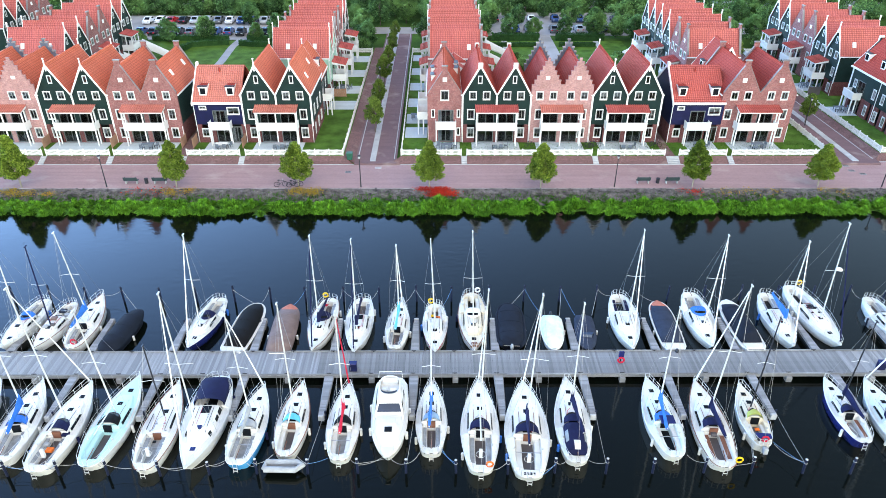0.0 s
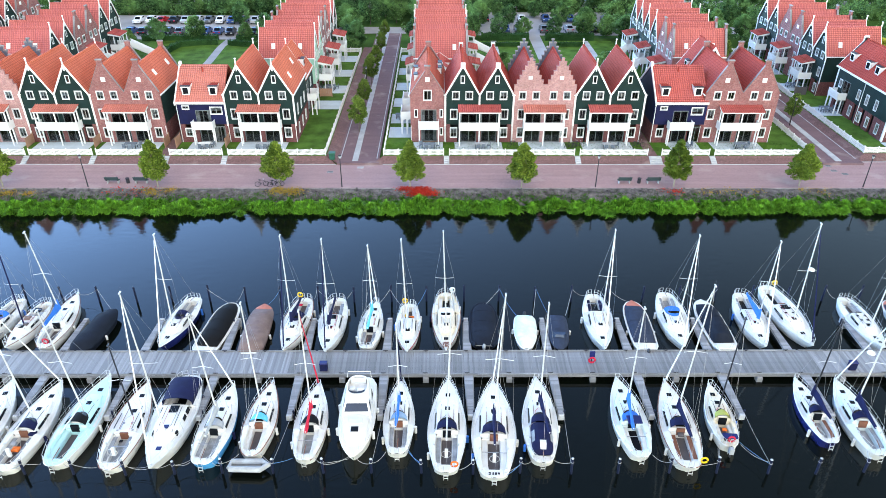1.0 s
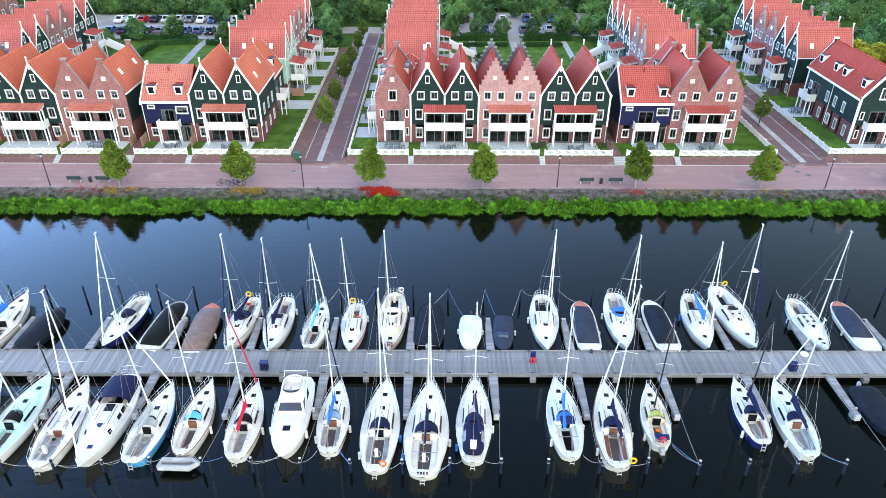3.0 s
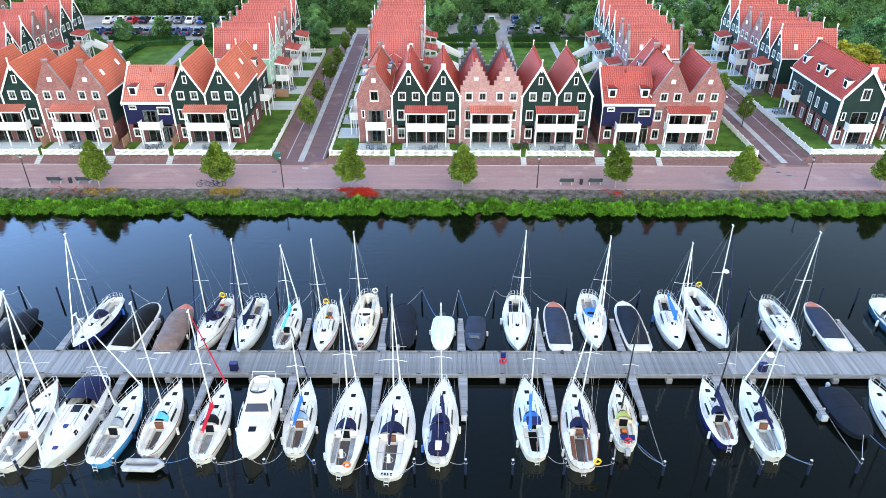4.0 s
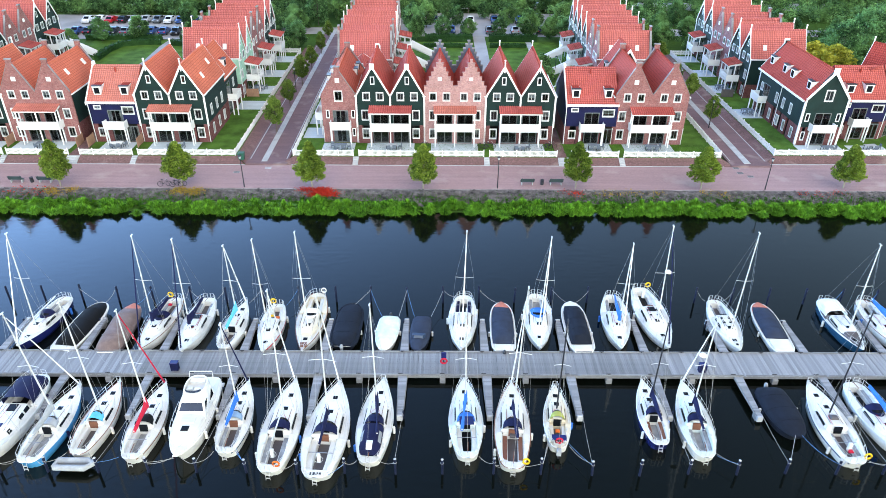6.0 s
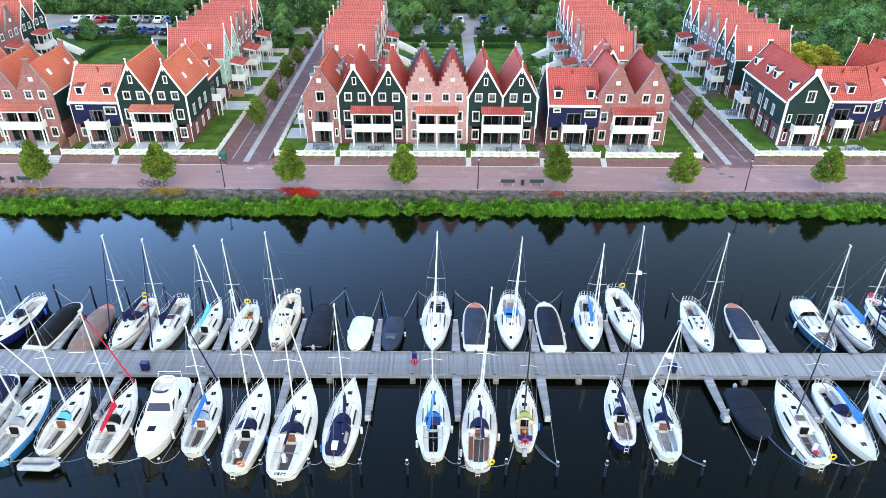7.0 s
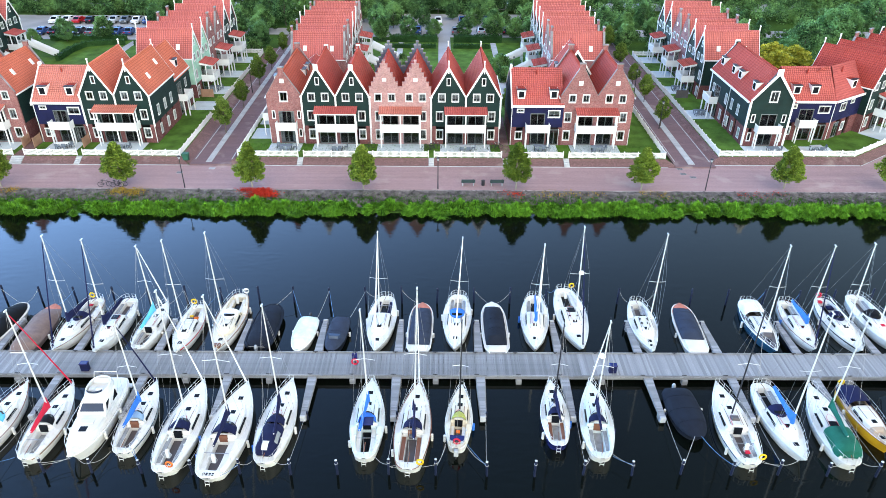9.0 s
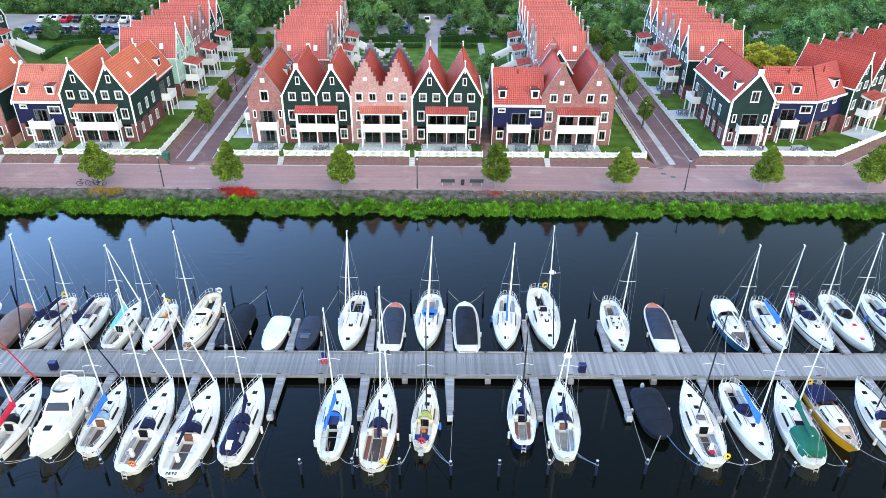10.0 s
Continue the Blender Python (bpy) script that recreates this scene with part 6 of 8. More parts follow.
def cruiser(bow, stern, label, canopy=None, fly=True, mast=None, mast_mat="alu"):
    """A cabin motor yacht: hull, raked cabin with dark windows, flybridge or canvas canopy over the cockpit."""
    t, L = boat_root("motor_yacht", bow, stern, label, "moored motor boats", "motorboat")
    B, fb = (.33 if fly else .325) * L, 1.2
    st = hull_shape(L, B, fb, .84, 19, 1.35, .72, 1.4)
    part("hull", hull_mesh(st, .86), "gel", t, smooth=True)

    def wz(y):
        for a, b in zip(st, st[1:]):
            if a[0] <= y <= b[0] + 1e-6:
                k = (y - a[0]) / (b[0] - a[0])
                return a[1] + k * (b[1] - a[1]), a[2] + k * (b[2] - a[2])
        return st[-1][1:]
    part("deck", Mb().loft([[(x * w * .99, y, z + d) for x, d in ((-1, 0), (-.5, .06), (.5, .06), (1, 0))] for y, w, z in st], flip=True), "gel", t, smooth=True)
    for sg in (-1, 1):
        part("rubbing_strake", Mb().tube([(sg * w, y, z - .12) for y, w, z in st], .05, n=6), "cv_navy" if canopy else "gel", t, smooth=True)
    # foredeck trunk and cabin
    rings = []
    for y, w, h in ((L * .40, .25, .05), (L * .34, .5, .28), (L * .22, .72, .42), (L * .10, .78, .5), (L * .06, .78, .52)):
        b, z = wz(y)
        c = min(b * .8, B * .5 * w)
        rings.append([(x * c, y, z + .03 + h * k) for x, k in ((-1, 0), (-.9, .75), (-.5, 1), (.5, 1), (.9, .75), (1, 0))])
    part("trunk_cabin", Mb().loft(rings), "gel", t, smooth=True)
    z0 = wz(0)[1]
    cab = [(-B * .40, L * .06, z0 + .45), (B * .40, L * .06, z0 + .45), (B * .41, -L * .24, z0 + .3), (-B * .41, -L * .24, z0 + .3)]
    top = [(-B * .32, -L * .03, z0 + 1.25), (B * .32, -L * .03, z0 + 1.25), (B * .35, -L * .24, z0 + 1.3), (-B * .35, -L * .24, z0 + 1.3)]
    low = [(p[0], p[1], z0 - .05) for p in cab]
    sup = Mb().hexa([low[3], low[2], low[1], low[0], cab[3], cab[2], cab[1], cab[0]]).hexa([cab[3], cab[2], cab[1], cab[0], top[3], top[2], top[1], top[0]])
    part("cabin", sup, "gel", t)

    def glass_strip(name, a, b, c, d, off):
        n = (Vector(b) - Vector(a)).cross(Vector(d) - Vector(a)).normalized() * off
        pts = [Vector(p) + n for p in (a, b, c, d)]
        part(name, Mb().add(pts, [(0, 1, 2, 3)]), "screen" if name == "windscreen" else "tint", t)

    def lerp4(a, b, k):
        return tuple(Vector(a).lerp(Vector(b), k))
    f0, f1, f2, f3 = cab[1], cab[0], top[0], top[1]
    wl_ = .28 if fly else .5
    glass_strip("windscreen", lerp4(lerp4(f0, f1, .06), lerp4(f3, f2, .06), wl_), lerp4(lerp4(f0, f1, .94), lerp4(f3, f2, .94), wl_), lerp4(lerp4(f0, f1, .92), lerp4(f3, f2, .92), .85), lerp4(lerp4(f0, f1, .08), lerp4(f3, f2, .08), .85), .012)
    for A, Bq, C, Dq in ((cab[2], cab[1], top[1], top[2]), (cab[0], cab[3], top[3], top[0])):
        for k0, k1 in ((.08, .5), (.56, .9)):
            glass_strip("side_window", lerp4(lerp4(A, Bq, k0), lerp4(Dq, C, k0), .22), lerp4(lerp4(A, Bq, k1), lerp4(Dq, C, k1), .22), lerp4(lerp4(A, Bq, k1), lerp4(Dq, C, k1), .8), lerp4(lerp4(A, Bq, k0), lerp4(Dq, C, k0), .8), .012)
    part("foredeck_hatch", Mb().bbox(-.28, .28, L * .20, L * .20 + .5, wz(L * .22)[1] + .45, wz(L * .22)[1] + .5, .02), "tint", t)
    part("cockpit_sole", Mb().box(-B * .38, B * .38, -L * .47, -L * .245, z0 - .1, z0 + .08), "teak" if not fly else "nonskid", t)
    if fly:
        zz = z0 + 1.3
        def rounded(hw, y0, y1, k=2.6, n=22):
            cy, hl = (y0 + y1) / 2, (y1 - y0) / 2
            return [(hw * math.copysign(abs(math.cos(q)) ** (2 / k), math.cos(q)), cy + hl * math.copysign(abs(math.sin(q)) ** (2 / k), math.sin(q))) for q in (2 * math.pi * i / n for i in range(n))]
        deck_o, rim_o = rounded(B * .34, -L * .33, -L * .02), rounded(B * .30, -L * .31, -L * .05)
        part("flybridge", Mb().loft([[(x, y, z) for x, y in o] for o, z in ((deck_o, zz - .1), (deck_o, zz + .05), (rim_o, zz + .48), (rounded(B * .27, -L * .30, -L * .06), zz + .48), (rounded(B * .26, -L * .295, -L * .07), zz + .12))], closed=True, cap=True), "gel", t, smooth=True)
        part("flybridge_seat", Mb().bbox(-B * .22, B * .22, -L * .285, -L * .235, zz + .12, zz + .42, .06), "nonskid", t)
        part("flybridge_seat", Mb().bbox(.12, B * .22, -L * .17, -L * .12, zz + .12, zz + .4, .06), "nonskid", t)
        part("helm", Mb().bbox(-.55, -.05, -L * .13, -L * .09, zz + .12, zz + .6, .08), "gel", t)
        part("fly_screen", Mb().loft([[(B * .25 * math.sin(q), -L * .12 + L * .055 * math.cos(q), z) for q in np.linspace(-1.1, 1.1, 9)] for z in (zz + .47, zz + .66)]), "screen", t, smooth=True)
        part("radar_arch", Mb().tube([(-B * .34, -L * .33, zz + .1), (-B * .32, -L * .35, zz + .55), (B * .32, -L * .35, zz + .55), (B * .34, -L * .33, zz + .1)], .035, n=6), "gel", t, smooth=True)
        part("sun_pad", Mb().bbox(-B * .2, B * .2, L * .10, L * .17, wz(L * .14)[1] + .5, wz(L * .14)[1] + .58, .04), "nonskid", t)
        part("swim_platform", Mb().bbox(-B * .4, B * .4, -L * .53, -L * .48, .3, .42, .03), "gel", t)
    if canopy:
        zz, y0, y1 = z0 + .4, -L * .47, -L * .17
        rings = [[(B * .44 * c * (1 - .1 * (k < .05)), y0 + (y1 - y0) * k, zz + (.95 + .1 * math.sin(3 * k)) * s) for c, s in ((1, -.1), (.95, .6), (.7, .93), (.25, 1.03), (-.25, 1.03), (-.7, .93), (-.95, .6), (-1, -.1))] for k in np.linspace(0, 1, 7)]
        c = part("cockpit_canopy", Mb().loft(rings), canopy, t, "canvas cockpit canopy", smooth=True)
        part("end_panel", Mb().add(rings[0], [tuple(range(7, -1, -1))]), canopy, c)
    rail = Mb()
    for sg in (-1, 1):
        rail.tube([(sg * wz(y)[0] * .93, y, wz(y)[1] + .65) for y in np.linspace(-L * .1, L * .48, 9)], .02, n=5)
    part("bow_rail", rail, "steel", t)
    for sg in (-1, 1):
        for y in np.linspace(-L * .1, L * .44, 6):
            part("stanchion", Mb().tube([(sg * wz(y)[0] * .93, y, wz(y)[1]), (sg * wz(y)[0] * .93, y, wz(y)[1] + .65)], .018, n=4), "steel", t)
    part("bowsprit", Mb().bbox(-.2, .2, L * .47, L * .52, wz(L * .47)[1] + .02, wz(L * .47)[1] + .14, .03), "gel", t)
    for i, (sg, k) in enumerate(((-1, .2), (1, .15), (1, -.15), (-1, -.1))):
        y = k * L
        w, z = wz(y)
        part("fender", Mb().tube([(sg * (w + .12), y, z - .8), (sg * (w + .12), y, z - .15)], .12, n=8), "gel", t, smooth=True)
    if mast:
        ym = L * .02
        mo = part("mast", Mb().tube([(0, ym, z0 + 1.1), (0, ym - .1, mast)], .08, .055, n=8), mast_mat, t, smooth=True)
        hs = mast * .55
        part("spreader", Mb().tube([(-B * .3, ym - .1, hs), (0, ym, hs + .05), (B * .3, ym - .1, hs)], .03, n=5), "alu", mo)
        for sg in (-1, 1):
            part("shroud", Mb().tube([(sg * B * .46, ym - .3, z0), (sg * B * .3, ym - .1, hs), (0, ym - .1, mast)], .01, n=3), "steel", mo)
        part("forestay", Mb().tube([(0, L * .49, wz(L * .49)[1]), (0, ym, mast)], .012, n=3), "steel", mo)
        part("sail_cover", Mb().tube([(0, ym - .05, z0 + 3.6), (.05, ym - .3, z0 + 2.6), (-.1, ym - 1.2, z0 + 2.2), (.05, ym - 2.3, z0 + 2.1)], .13, .26, n=8), canopy or "cv_navy", mo, smooth=True)
        part("backstay", Mb().tube([(0, -L * .48, z0), (0, ym, mast)], .01, n=3), "steel", mo)
    return t


N, BL = "cv_navy", "cv_blue"
# south side of the dock, bows to the dock unless said otherwise
sailboat((-32.9, 43.5), (-31.9, 34.4), "white sailing yacht with bright blue sail cover and hood", 12.0, cover=BL, hood=BL, seed=1, cover_side=.2)
sailboat((-28.76, 43.3), (-29.0, 33.7), "white sailing yacht with navy sprayhood and furled jib", 13.9, hood=N, jib="cv_white", seed=2, wheel=True, tip=(-0.6, 0), gear=((.05, -.28, .26, "cv_orange"), (-.12, -.22, .2, "cv_grey"), (.22, -.12, .25, "cv_navy")))
sailboat((-25.1, 44.1), (-25.45, 34.0), "white sailing yacht with pale aqua deck and black hood", 11.65, deck="gel_aqua", hood="cv_black", seed=3, cockpit="gel_aqua", tip=(-0.68, 0))
sailboat((-21.57, 43.3), (-21.3, 33.8), "white sailing yacht with bare deck and dark mast", 8.2, mast_mat="darkmetal", seed=4, boomless=True, wheel=True, cabin_h=0.16, fenders=1, gear=((0, -.2, .12, "tint"), (.1, -.02, .08, "wire"), (-.12, -.02, .08, "wire"), (.2, -.1, .07, "wire"), (-.2, -.1, .07, "wire")))
sailboat((-18.15, 33.9), (-18.25, 43.9), "big white sailing yacht with navy bimini, bow to open water", 14.3, tent=N, cover=N, jib="cv_white", seed=5, beam=3.35, fb=.95, hatch="hull_navy", boomless=True, ports=4, tip=(2.1, .1), tent_w=0.36, tent_h=0.8)
sailboat((-14.4, 42.8), (-14.76, 34.1), "sailing yacht with sky blue hull and grey hood", 11.9, hull="hull_sky", cover="cv_grey", hood="cv_grey", jib="cv_white", seed=6, tip=(-0.88, 0))
sailboat((-11.28, 43.2), (-11.4, 34.9), "white sailing yacht with cyan hood and grey dinghy", 12.0, hood="cv_cyan", seed=7, dinghy=True, jib=None, tip=(-0.3, 0.05))
sailboat((-7.41, 42.95), (-7.36, 34.5), "white sailing yacht with red sail cover and red jib", 11.65, cover="cv_red", hood="cv_black", jib="cv_red", seed=8, stripe="teak", tip=(-0.4, 0.15))
cruiser((-3.8, 34.8), (-3.89, 43.3), "white flybridge motor yacht, bow to open water", fly=True)
sailboat((-.6, 43.2), (-.59, 35.1), "small sailing yacht with bright blue sail cover", 9.7, cover=BL, hood="cv_lightblue", jib="cv_navy", stripe="hull_teal", seed=10, cover_side=-.15)
sailboat((3.3, 43.4), (3.0, 33.5), "long white sailing yacht with navy hood", 13.2, deck="gel", hood=N, jib="cv_white", seed=11, ring=(.6, "cv_orange"), wheel=True, tip=(0.25, 0.25))
sailboat((7.0, 43.2), (6.45, 33.0), "large white sailing yacht with navy cover and hood", 13.5, cover=N, hood=N, jib="cv_white", seed=12, wheel=True, beam=3.4, tip=(-0.4, 0.3))
sailboat((10.65, 43.6), (10.1, 34.2), "white sailing yacht with full navy cockpit tent", 11.5, cover=N, tent=N, hood=N, seed=13, cover_side=.5, tip=(0.46, -0.08), tent_w=0.285, tent_h=0.72)
sailboat((17.37, 43.6), (17.44, 34.7), "pale sailing yacht with blue cover and dark solar panel", 11.0, deck="gel_pale", cover=BL, hood=BL, seed=14, solar=True, cockpit="gel", sole="tint", cover_side=-.4, tip=(0.37, -0.15))
sailboat((21.35, 43.3), (20.7, 33.7), "white sailing yacht with navy cover and teak cockpit", 13.55, cover=N, hood=N, cockpit="teak", jib="cv_white", seed=15, ring=(.9, "cv_yellow"), cover_side=.3, tip=(0.1, 0.4), gear=((.0, -.15, .22, "deck_dark"),))
sailboat((24.9, 42.8), (24.3, 35.7), "small cream sailing yacht with olive hood and lifebuoy", 10.17, deck="gel_cream", hood="cv_olive", mast_mat="darkmetal", boomless=True, seed=16, ring=(0, "cv_red"), solar="stern", tip=(0.1, 0), gear=((.0, -.24, .16, "cv_orange"),))
sailboat((32.35, 43.5), (32.05, 36.0), "navy-hulled sailing yacht with teak cockpit and dark mast", 9.33, hull="hull_navy", cover=N, hood=N, cockpit="teak", mast_mat="darkmetal", seed=17, cover_side=.2, tip=(0.29, 0))
sailboat((35.67, 43.4), (35.1, 34.8), "white sailing yacht with pale deck and navy cover", 10.2, deck="gel_pale", cover=N, hood=N, jib="cv_white", seed=18, radar=True, tip=(0.24, 0))
covered_boat((42.9, 37.2), (42.7, 42.9), "open launch wholly under a dark navy cover", "cv_charcoal", hull="cv_charcoal", beam=2.8, high=.5, rim=False, engine=2, fine=.75)
sailboat((46.29, 43.4), (46.0, 34.4), "white sailing yacht with navy stripe and dark mast", 11.3, mast_mat="darkmetal", stripe="hull_navy", seed=19, ring=(.7, "cv_yellow"), boomless=True, wheel=True, tip=(0.16, 0), gear=((.02, -.36, .18, "cv_red"), (0, -.02, .3, "deck_dark")))
sailboat((50.06, 34.95), (49.92, 43.4), "white sailing yacht with blue cover, bow to open water", 12.35, cover=BL, hood=N, seed=20, cover_side=-.3, tip=(1.5, 0))
sailboat((54.06, 43.2), (53.4, 34.2), "white sailing yacht with green cockpit tent", 10.8, cover="cv_green", tent="cv_green", seed=21, mast_mat="alu", tent_w=0.36, tent_h=0.85)
sailboat((57.08, 35.9), (56.83, 43.2), "yellow-hulled motor sailer with navy tent and beige deck", None, hull="hull_yellow", deck="deck_beige", tent=N, seed=22, ring=(.3, "cv_yellow"), tent_w=0.4, tent_h=0.7, cabin_top="gel")
sailboat((61.0, 43.7), (60.4, 35.2), "white sailing yacht with navy hood and dark mast", 10.8, hood=N, mast_mat="darkmetal", seed=23, stripe="hull_navy")
sailboat((64.8, 43.6), (64.5, 34.9), "white sailing yacht with navy cover", 11.0, hood=N, cover=N, seed=24)
sailboat((-36.4, 43.5), (-36.2, 34.8), "white sailing yacht with blue cover", 11.5, hood=BL, cover=BL, seed=25)
# north side, bows to the dock unless said otherwise
sailboat((-38.75, 47.7), (-38.3, 55.2), "white sailing yacht with bright blue hood", 9.6, hood=BL, seed=30, boomless=True)
sailboat((-35.8, 47.6), (-35.4, 54.7), "small white sailing boat with grey deck gear", 9.4, seed=31, mast_mat="cv_navy", boomless=True, gear=((.15, -.3, .3, "cv_slate"), (-.15, -.22, .25, "cv_grey"), (.05, -.05, .28, "cv_brown"), (-.1, .08, .2, "deck_dark"), (.12, .12, .22, "cv_grey")))
sailboat((-33.14, 56.1), (-32.6, 47.3), "white sailing yacht with blue sail cover, stern to dock", 10.78, cover=BL, seed=32, ring=(.3, "cv_red"), cover_side=-.3, tip=(-0.9, 0))
covered_boat((-28.65, 53.7), (-29.5, 47.5), "motor launch under a dark navy cover", "cv_charcoal", hull="cv_charcoal", beam=2.3, high=.6, rim=False, fine=.85)
sailboat((-22.2, 47.6), (-21.3, 55.4), "navy-hulled sailing yacht with navy sprayhood", 10.7, hull="hull_navy", hood=N, jib="cv_white", seed=34, tip=(0.8, -0.1))
covered_boat((-17.54, 54.6), (-18.38, 47.2), "white-rimmed motor launch under a black cover", "cv_black", beam=2.55, stern_open=.12, inset=.84, high=.6, fine=1.45)
covered_boat((-14.36, 54.3), (-14.25, 46.9), "launch under a weathered brown cover with reddish end", "cv_brown", hull="cv_brown", beam=2.45, tip="cv_salmon", high=.6, rim=False, stern_open=.05, fine=1.5)
sailboat((-11.2, 47.2), (-10.5, 55.3), "white sailing yacht with navy hood and dark jib", 10.65, hood=N, jib="cv_navy", cover=N, seed=37, ring=(.5, "cv_yellow"), tip=(0.7, 0.12), gear=((.1, -.36, .16, "cv_red"),))
sailboat((-7.5, 47.0), (-7.35, 55.3), "white sailing yacht with narrow navy sail cover", 10.6, cover=N, seed=38, jib="cv_navy", tip=(1.1, 0))
sailboat((-3.53, 54.6), (-4.0, 47.2), "small white sailing yacht with light blue cover, stern to dock", 9.15, cover="cv_cyan", jib="cv_white", seed=39, tip=(0.47, 0))
sailboat((-.33, 47.0), (-.35, 54.3), "small white sailing yacht with yellow lifebuoy", 10.55, deck="gel", seed=40, ring=(.4, "cv_yellow"), stripe="cv_red", tip=(0.55, 0.35), gear=((-.12, -.2, .22, "cv_orange"), (.1, -.25, .15, "cv_yellow")))
sailboat((3.15, 47.1), (3.25, 56.2), "long white sailing yacht with clear hood", 11.0, deck="gel_cream", hood="cv_white", seed=41, wheel=True, ring=(-.6, "gel"), boomless=True, tip=(1.0, 0.3), gear=((0, .42, .3, "teak"),))
covered_boat((6.85, 54.5), (6.55, 48.1), "inflatable launch under a navy cover with outboard", "cv_charcoal", hull="cv_charcoal", beam=2.5, high=.4, engine=2, tube_side=True, fine=1.4)
covered_boat((10.3, 47.5), (10.66, 52.6), "small boat under a pale mint cover", "cv_mint", beam=2.1, high=.4, engine=1, fine=.62)
covered_boat((13.3, 47.4), (13.73, 52.6), "small dark grey launch with windscreen", "cv_slate", hull="cv_charcoal", beam=2.0, high=.35, screen=True, fine=.8, rim=False)
sailboat((17.23, 47.3), (17.77, 55.9), "white sailing yacht with navy cockpit lining", 10.98, deck="gel", cockpit="cv_navy", hood=None, seed=45, jib="cv_white", boomless=True, tip=(0.66, -0.17))
covered_boat((21.35, 54.8), (21.1, 47.4), "white launch under a slate cover with red bow", "cv_slate", beam=2.3, tip="cv_salmon", stern_open=.15, engine=1, inset=.9, fine=1.35)
sailboat((24.34, 47.6), (24.94, 56.2), "white sailing yacht with bright blue hood", 10.45, hood=BL, jib="cv_white", seed=47, boomless=True, tip=(0.95, -0.4))
covered_boat((28.12, 54.8), (28.2, 47.3), "white cabin launch under a black canopy", "cv_charcoal", beam=2.4, fb=.75, high=.85, stern_open=.14, inset=.84, fine=1.3, tip="gel", screen=True)
sailboat((31.6, 47.6), (32.45, 56.1), "white sailing yacht with blue sail cover", 9.85, cover=BL, jib="cv_white", seed=49, tip=(0.93, -0.2))
sailboat((35.87, 47.7), (35.5, 57.4), "large white sailing yacht with radar and dark jib", 11.2, jib="cv_navy", seed=50, radar=True, wheel=True, ring=(-.8, "cv_yellow"), mast_mat="alu", boomless=True, tip=(0.9, 0.15), gear=((-.13, -.05, .11, "tint"), (.13, -.05, .11, "tint"), (-.11, .03, .1, "tint"), (.11, .03, .1, "tint"),))
sailboat((42.1, 47.4), (42.35, 55.3), "white sailing yacht with dark deck hatches", 11.5, seed=51, boomless=True, tip=(1.4, -0.1), gear=((-.13, -.05, .11, "tint"), (.13, -.05, .11, "tint"), (-.11, .03, .1, "tint"), (.11, .03, .1, "tint"), (0, .4, .12, "tint")))
covered_boat((46.62, 54.9), (46.25, 47.5), "white launch under a slate cover with red bow", "cv_slate", beam=2.35, tip="cv_salmon", stern_open=.26, inset=.88, fine=1.3)
sailboat((53.14, 47.5), (53.26, 55.4), "teal-hulled sailing boat with cream tent", 10.1, hull="hull_teal", deck="deck_dark", tent="cv_white", seed=53, tip=(0.95, -0.12), tent_w=0.4, tent_h=0.75, cabin_top="gel")
sailboat((56.74, 47.8), (57.1, 55.4), "white sailing yacht with bright blue sail cover", 10.4, cover=BL, jib="cv_navy", seed=54, tip=(1.6, 0))
sailboat((60.86, 47.6), (60.95, 55.9), "white sailing yacht with navy hood and red buoy", 10.07, hood=N, stripe="cv_black", seed=55, ring=(.3, "cv_red"), tip=(0.8, 0), gear=((.1, -.42, .22, "cv_red"), (-.1, -.3, .3, "cv_navy")))
sailboat((64.48, 47.6), (64.53, 56.5), "white sailing yacht with dark red hatch covers", 10.6, hatch="cv_red", seed=56, boomless=True, hood="cv_black")
sailboat((68.25, 47.6), (68.68, 56.6), "white sailing yacht with navy stripes", 10.6, seed=57, stripe="hull_navy", hood=N)
sailboat((72.1, 47.6), (72.4, 55.6), "white sailing yacht with navy cover", 10.0, seed=58, cover=N)

# mooring lines from the outer ends of the boats to the piles on both sides
rl = random.Random(21)
for bow, stern, kind in BERTHS:
    out = max((bow, stern), key=lambda q: abs(q[1] - 45.8))
    side = 1 if out[1] > 45.8 else -1
    x0, py, pz = (12.05, 34.35, 1.1) if side < 0 else (12.1, 55.9, 1.5)
    half = .25 if out == bow else .8
    for sg in (-1, 1):
        px = x0 + 3.6 * (math.floor((out[0] - x0) / 3.6) + (sg > 0))
        if abs(px - out[0]) > 3.1 or rl.random() < (.1 if side < 0 else .45):
            continue
        t = thing("mooring_line", Matrix.Identity(4), "slack mooring line from a boat to a pile", "rope", "mooring lines")
        for d in ((0, .25) if side < 0 and rl.random() < .5 else (0,)):
            part("line", Mb().tube(rope_line((out[0] + sg * half, out[1] - side * (.2 + d), .85), (px, py, pz - d * .6), rl.uniform(.05, .3)), .017, n=4), "rope_blue" if rl.random() < .25 else "rope", t)
for k in range(-8, 8):
    x = 12.2 + 7.16 * k
    t = thing("mooring_line", Matrix.Identity(4), "thin slack line from a finger end to a pile", "rope", "mooring lines")
    part("line", Mb().tube(rope_line((x + .2, 39.8, .7), (12.05 + 3.6 * round((x + 1.5 - 12.05) / 3.6), 34.35, 1.05), .1), .014, n=4), "rope", t)


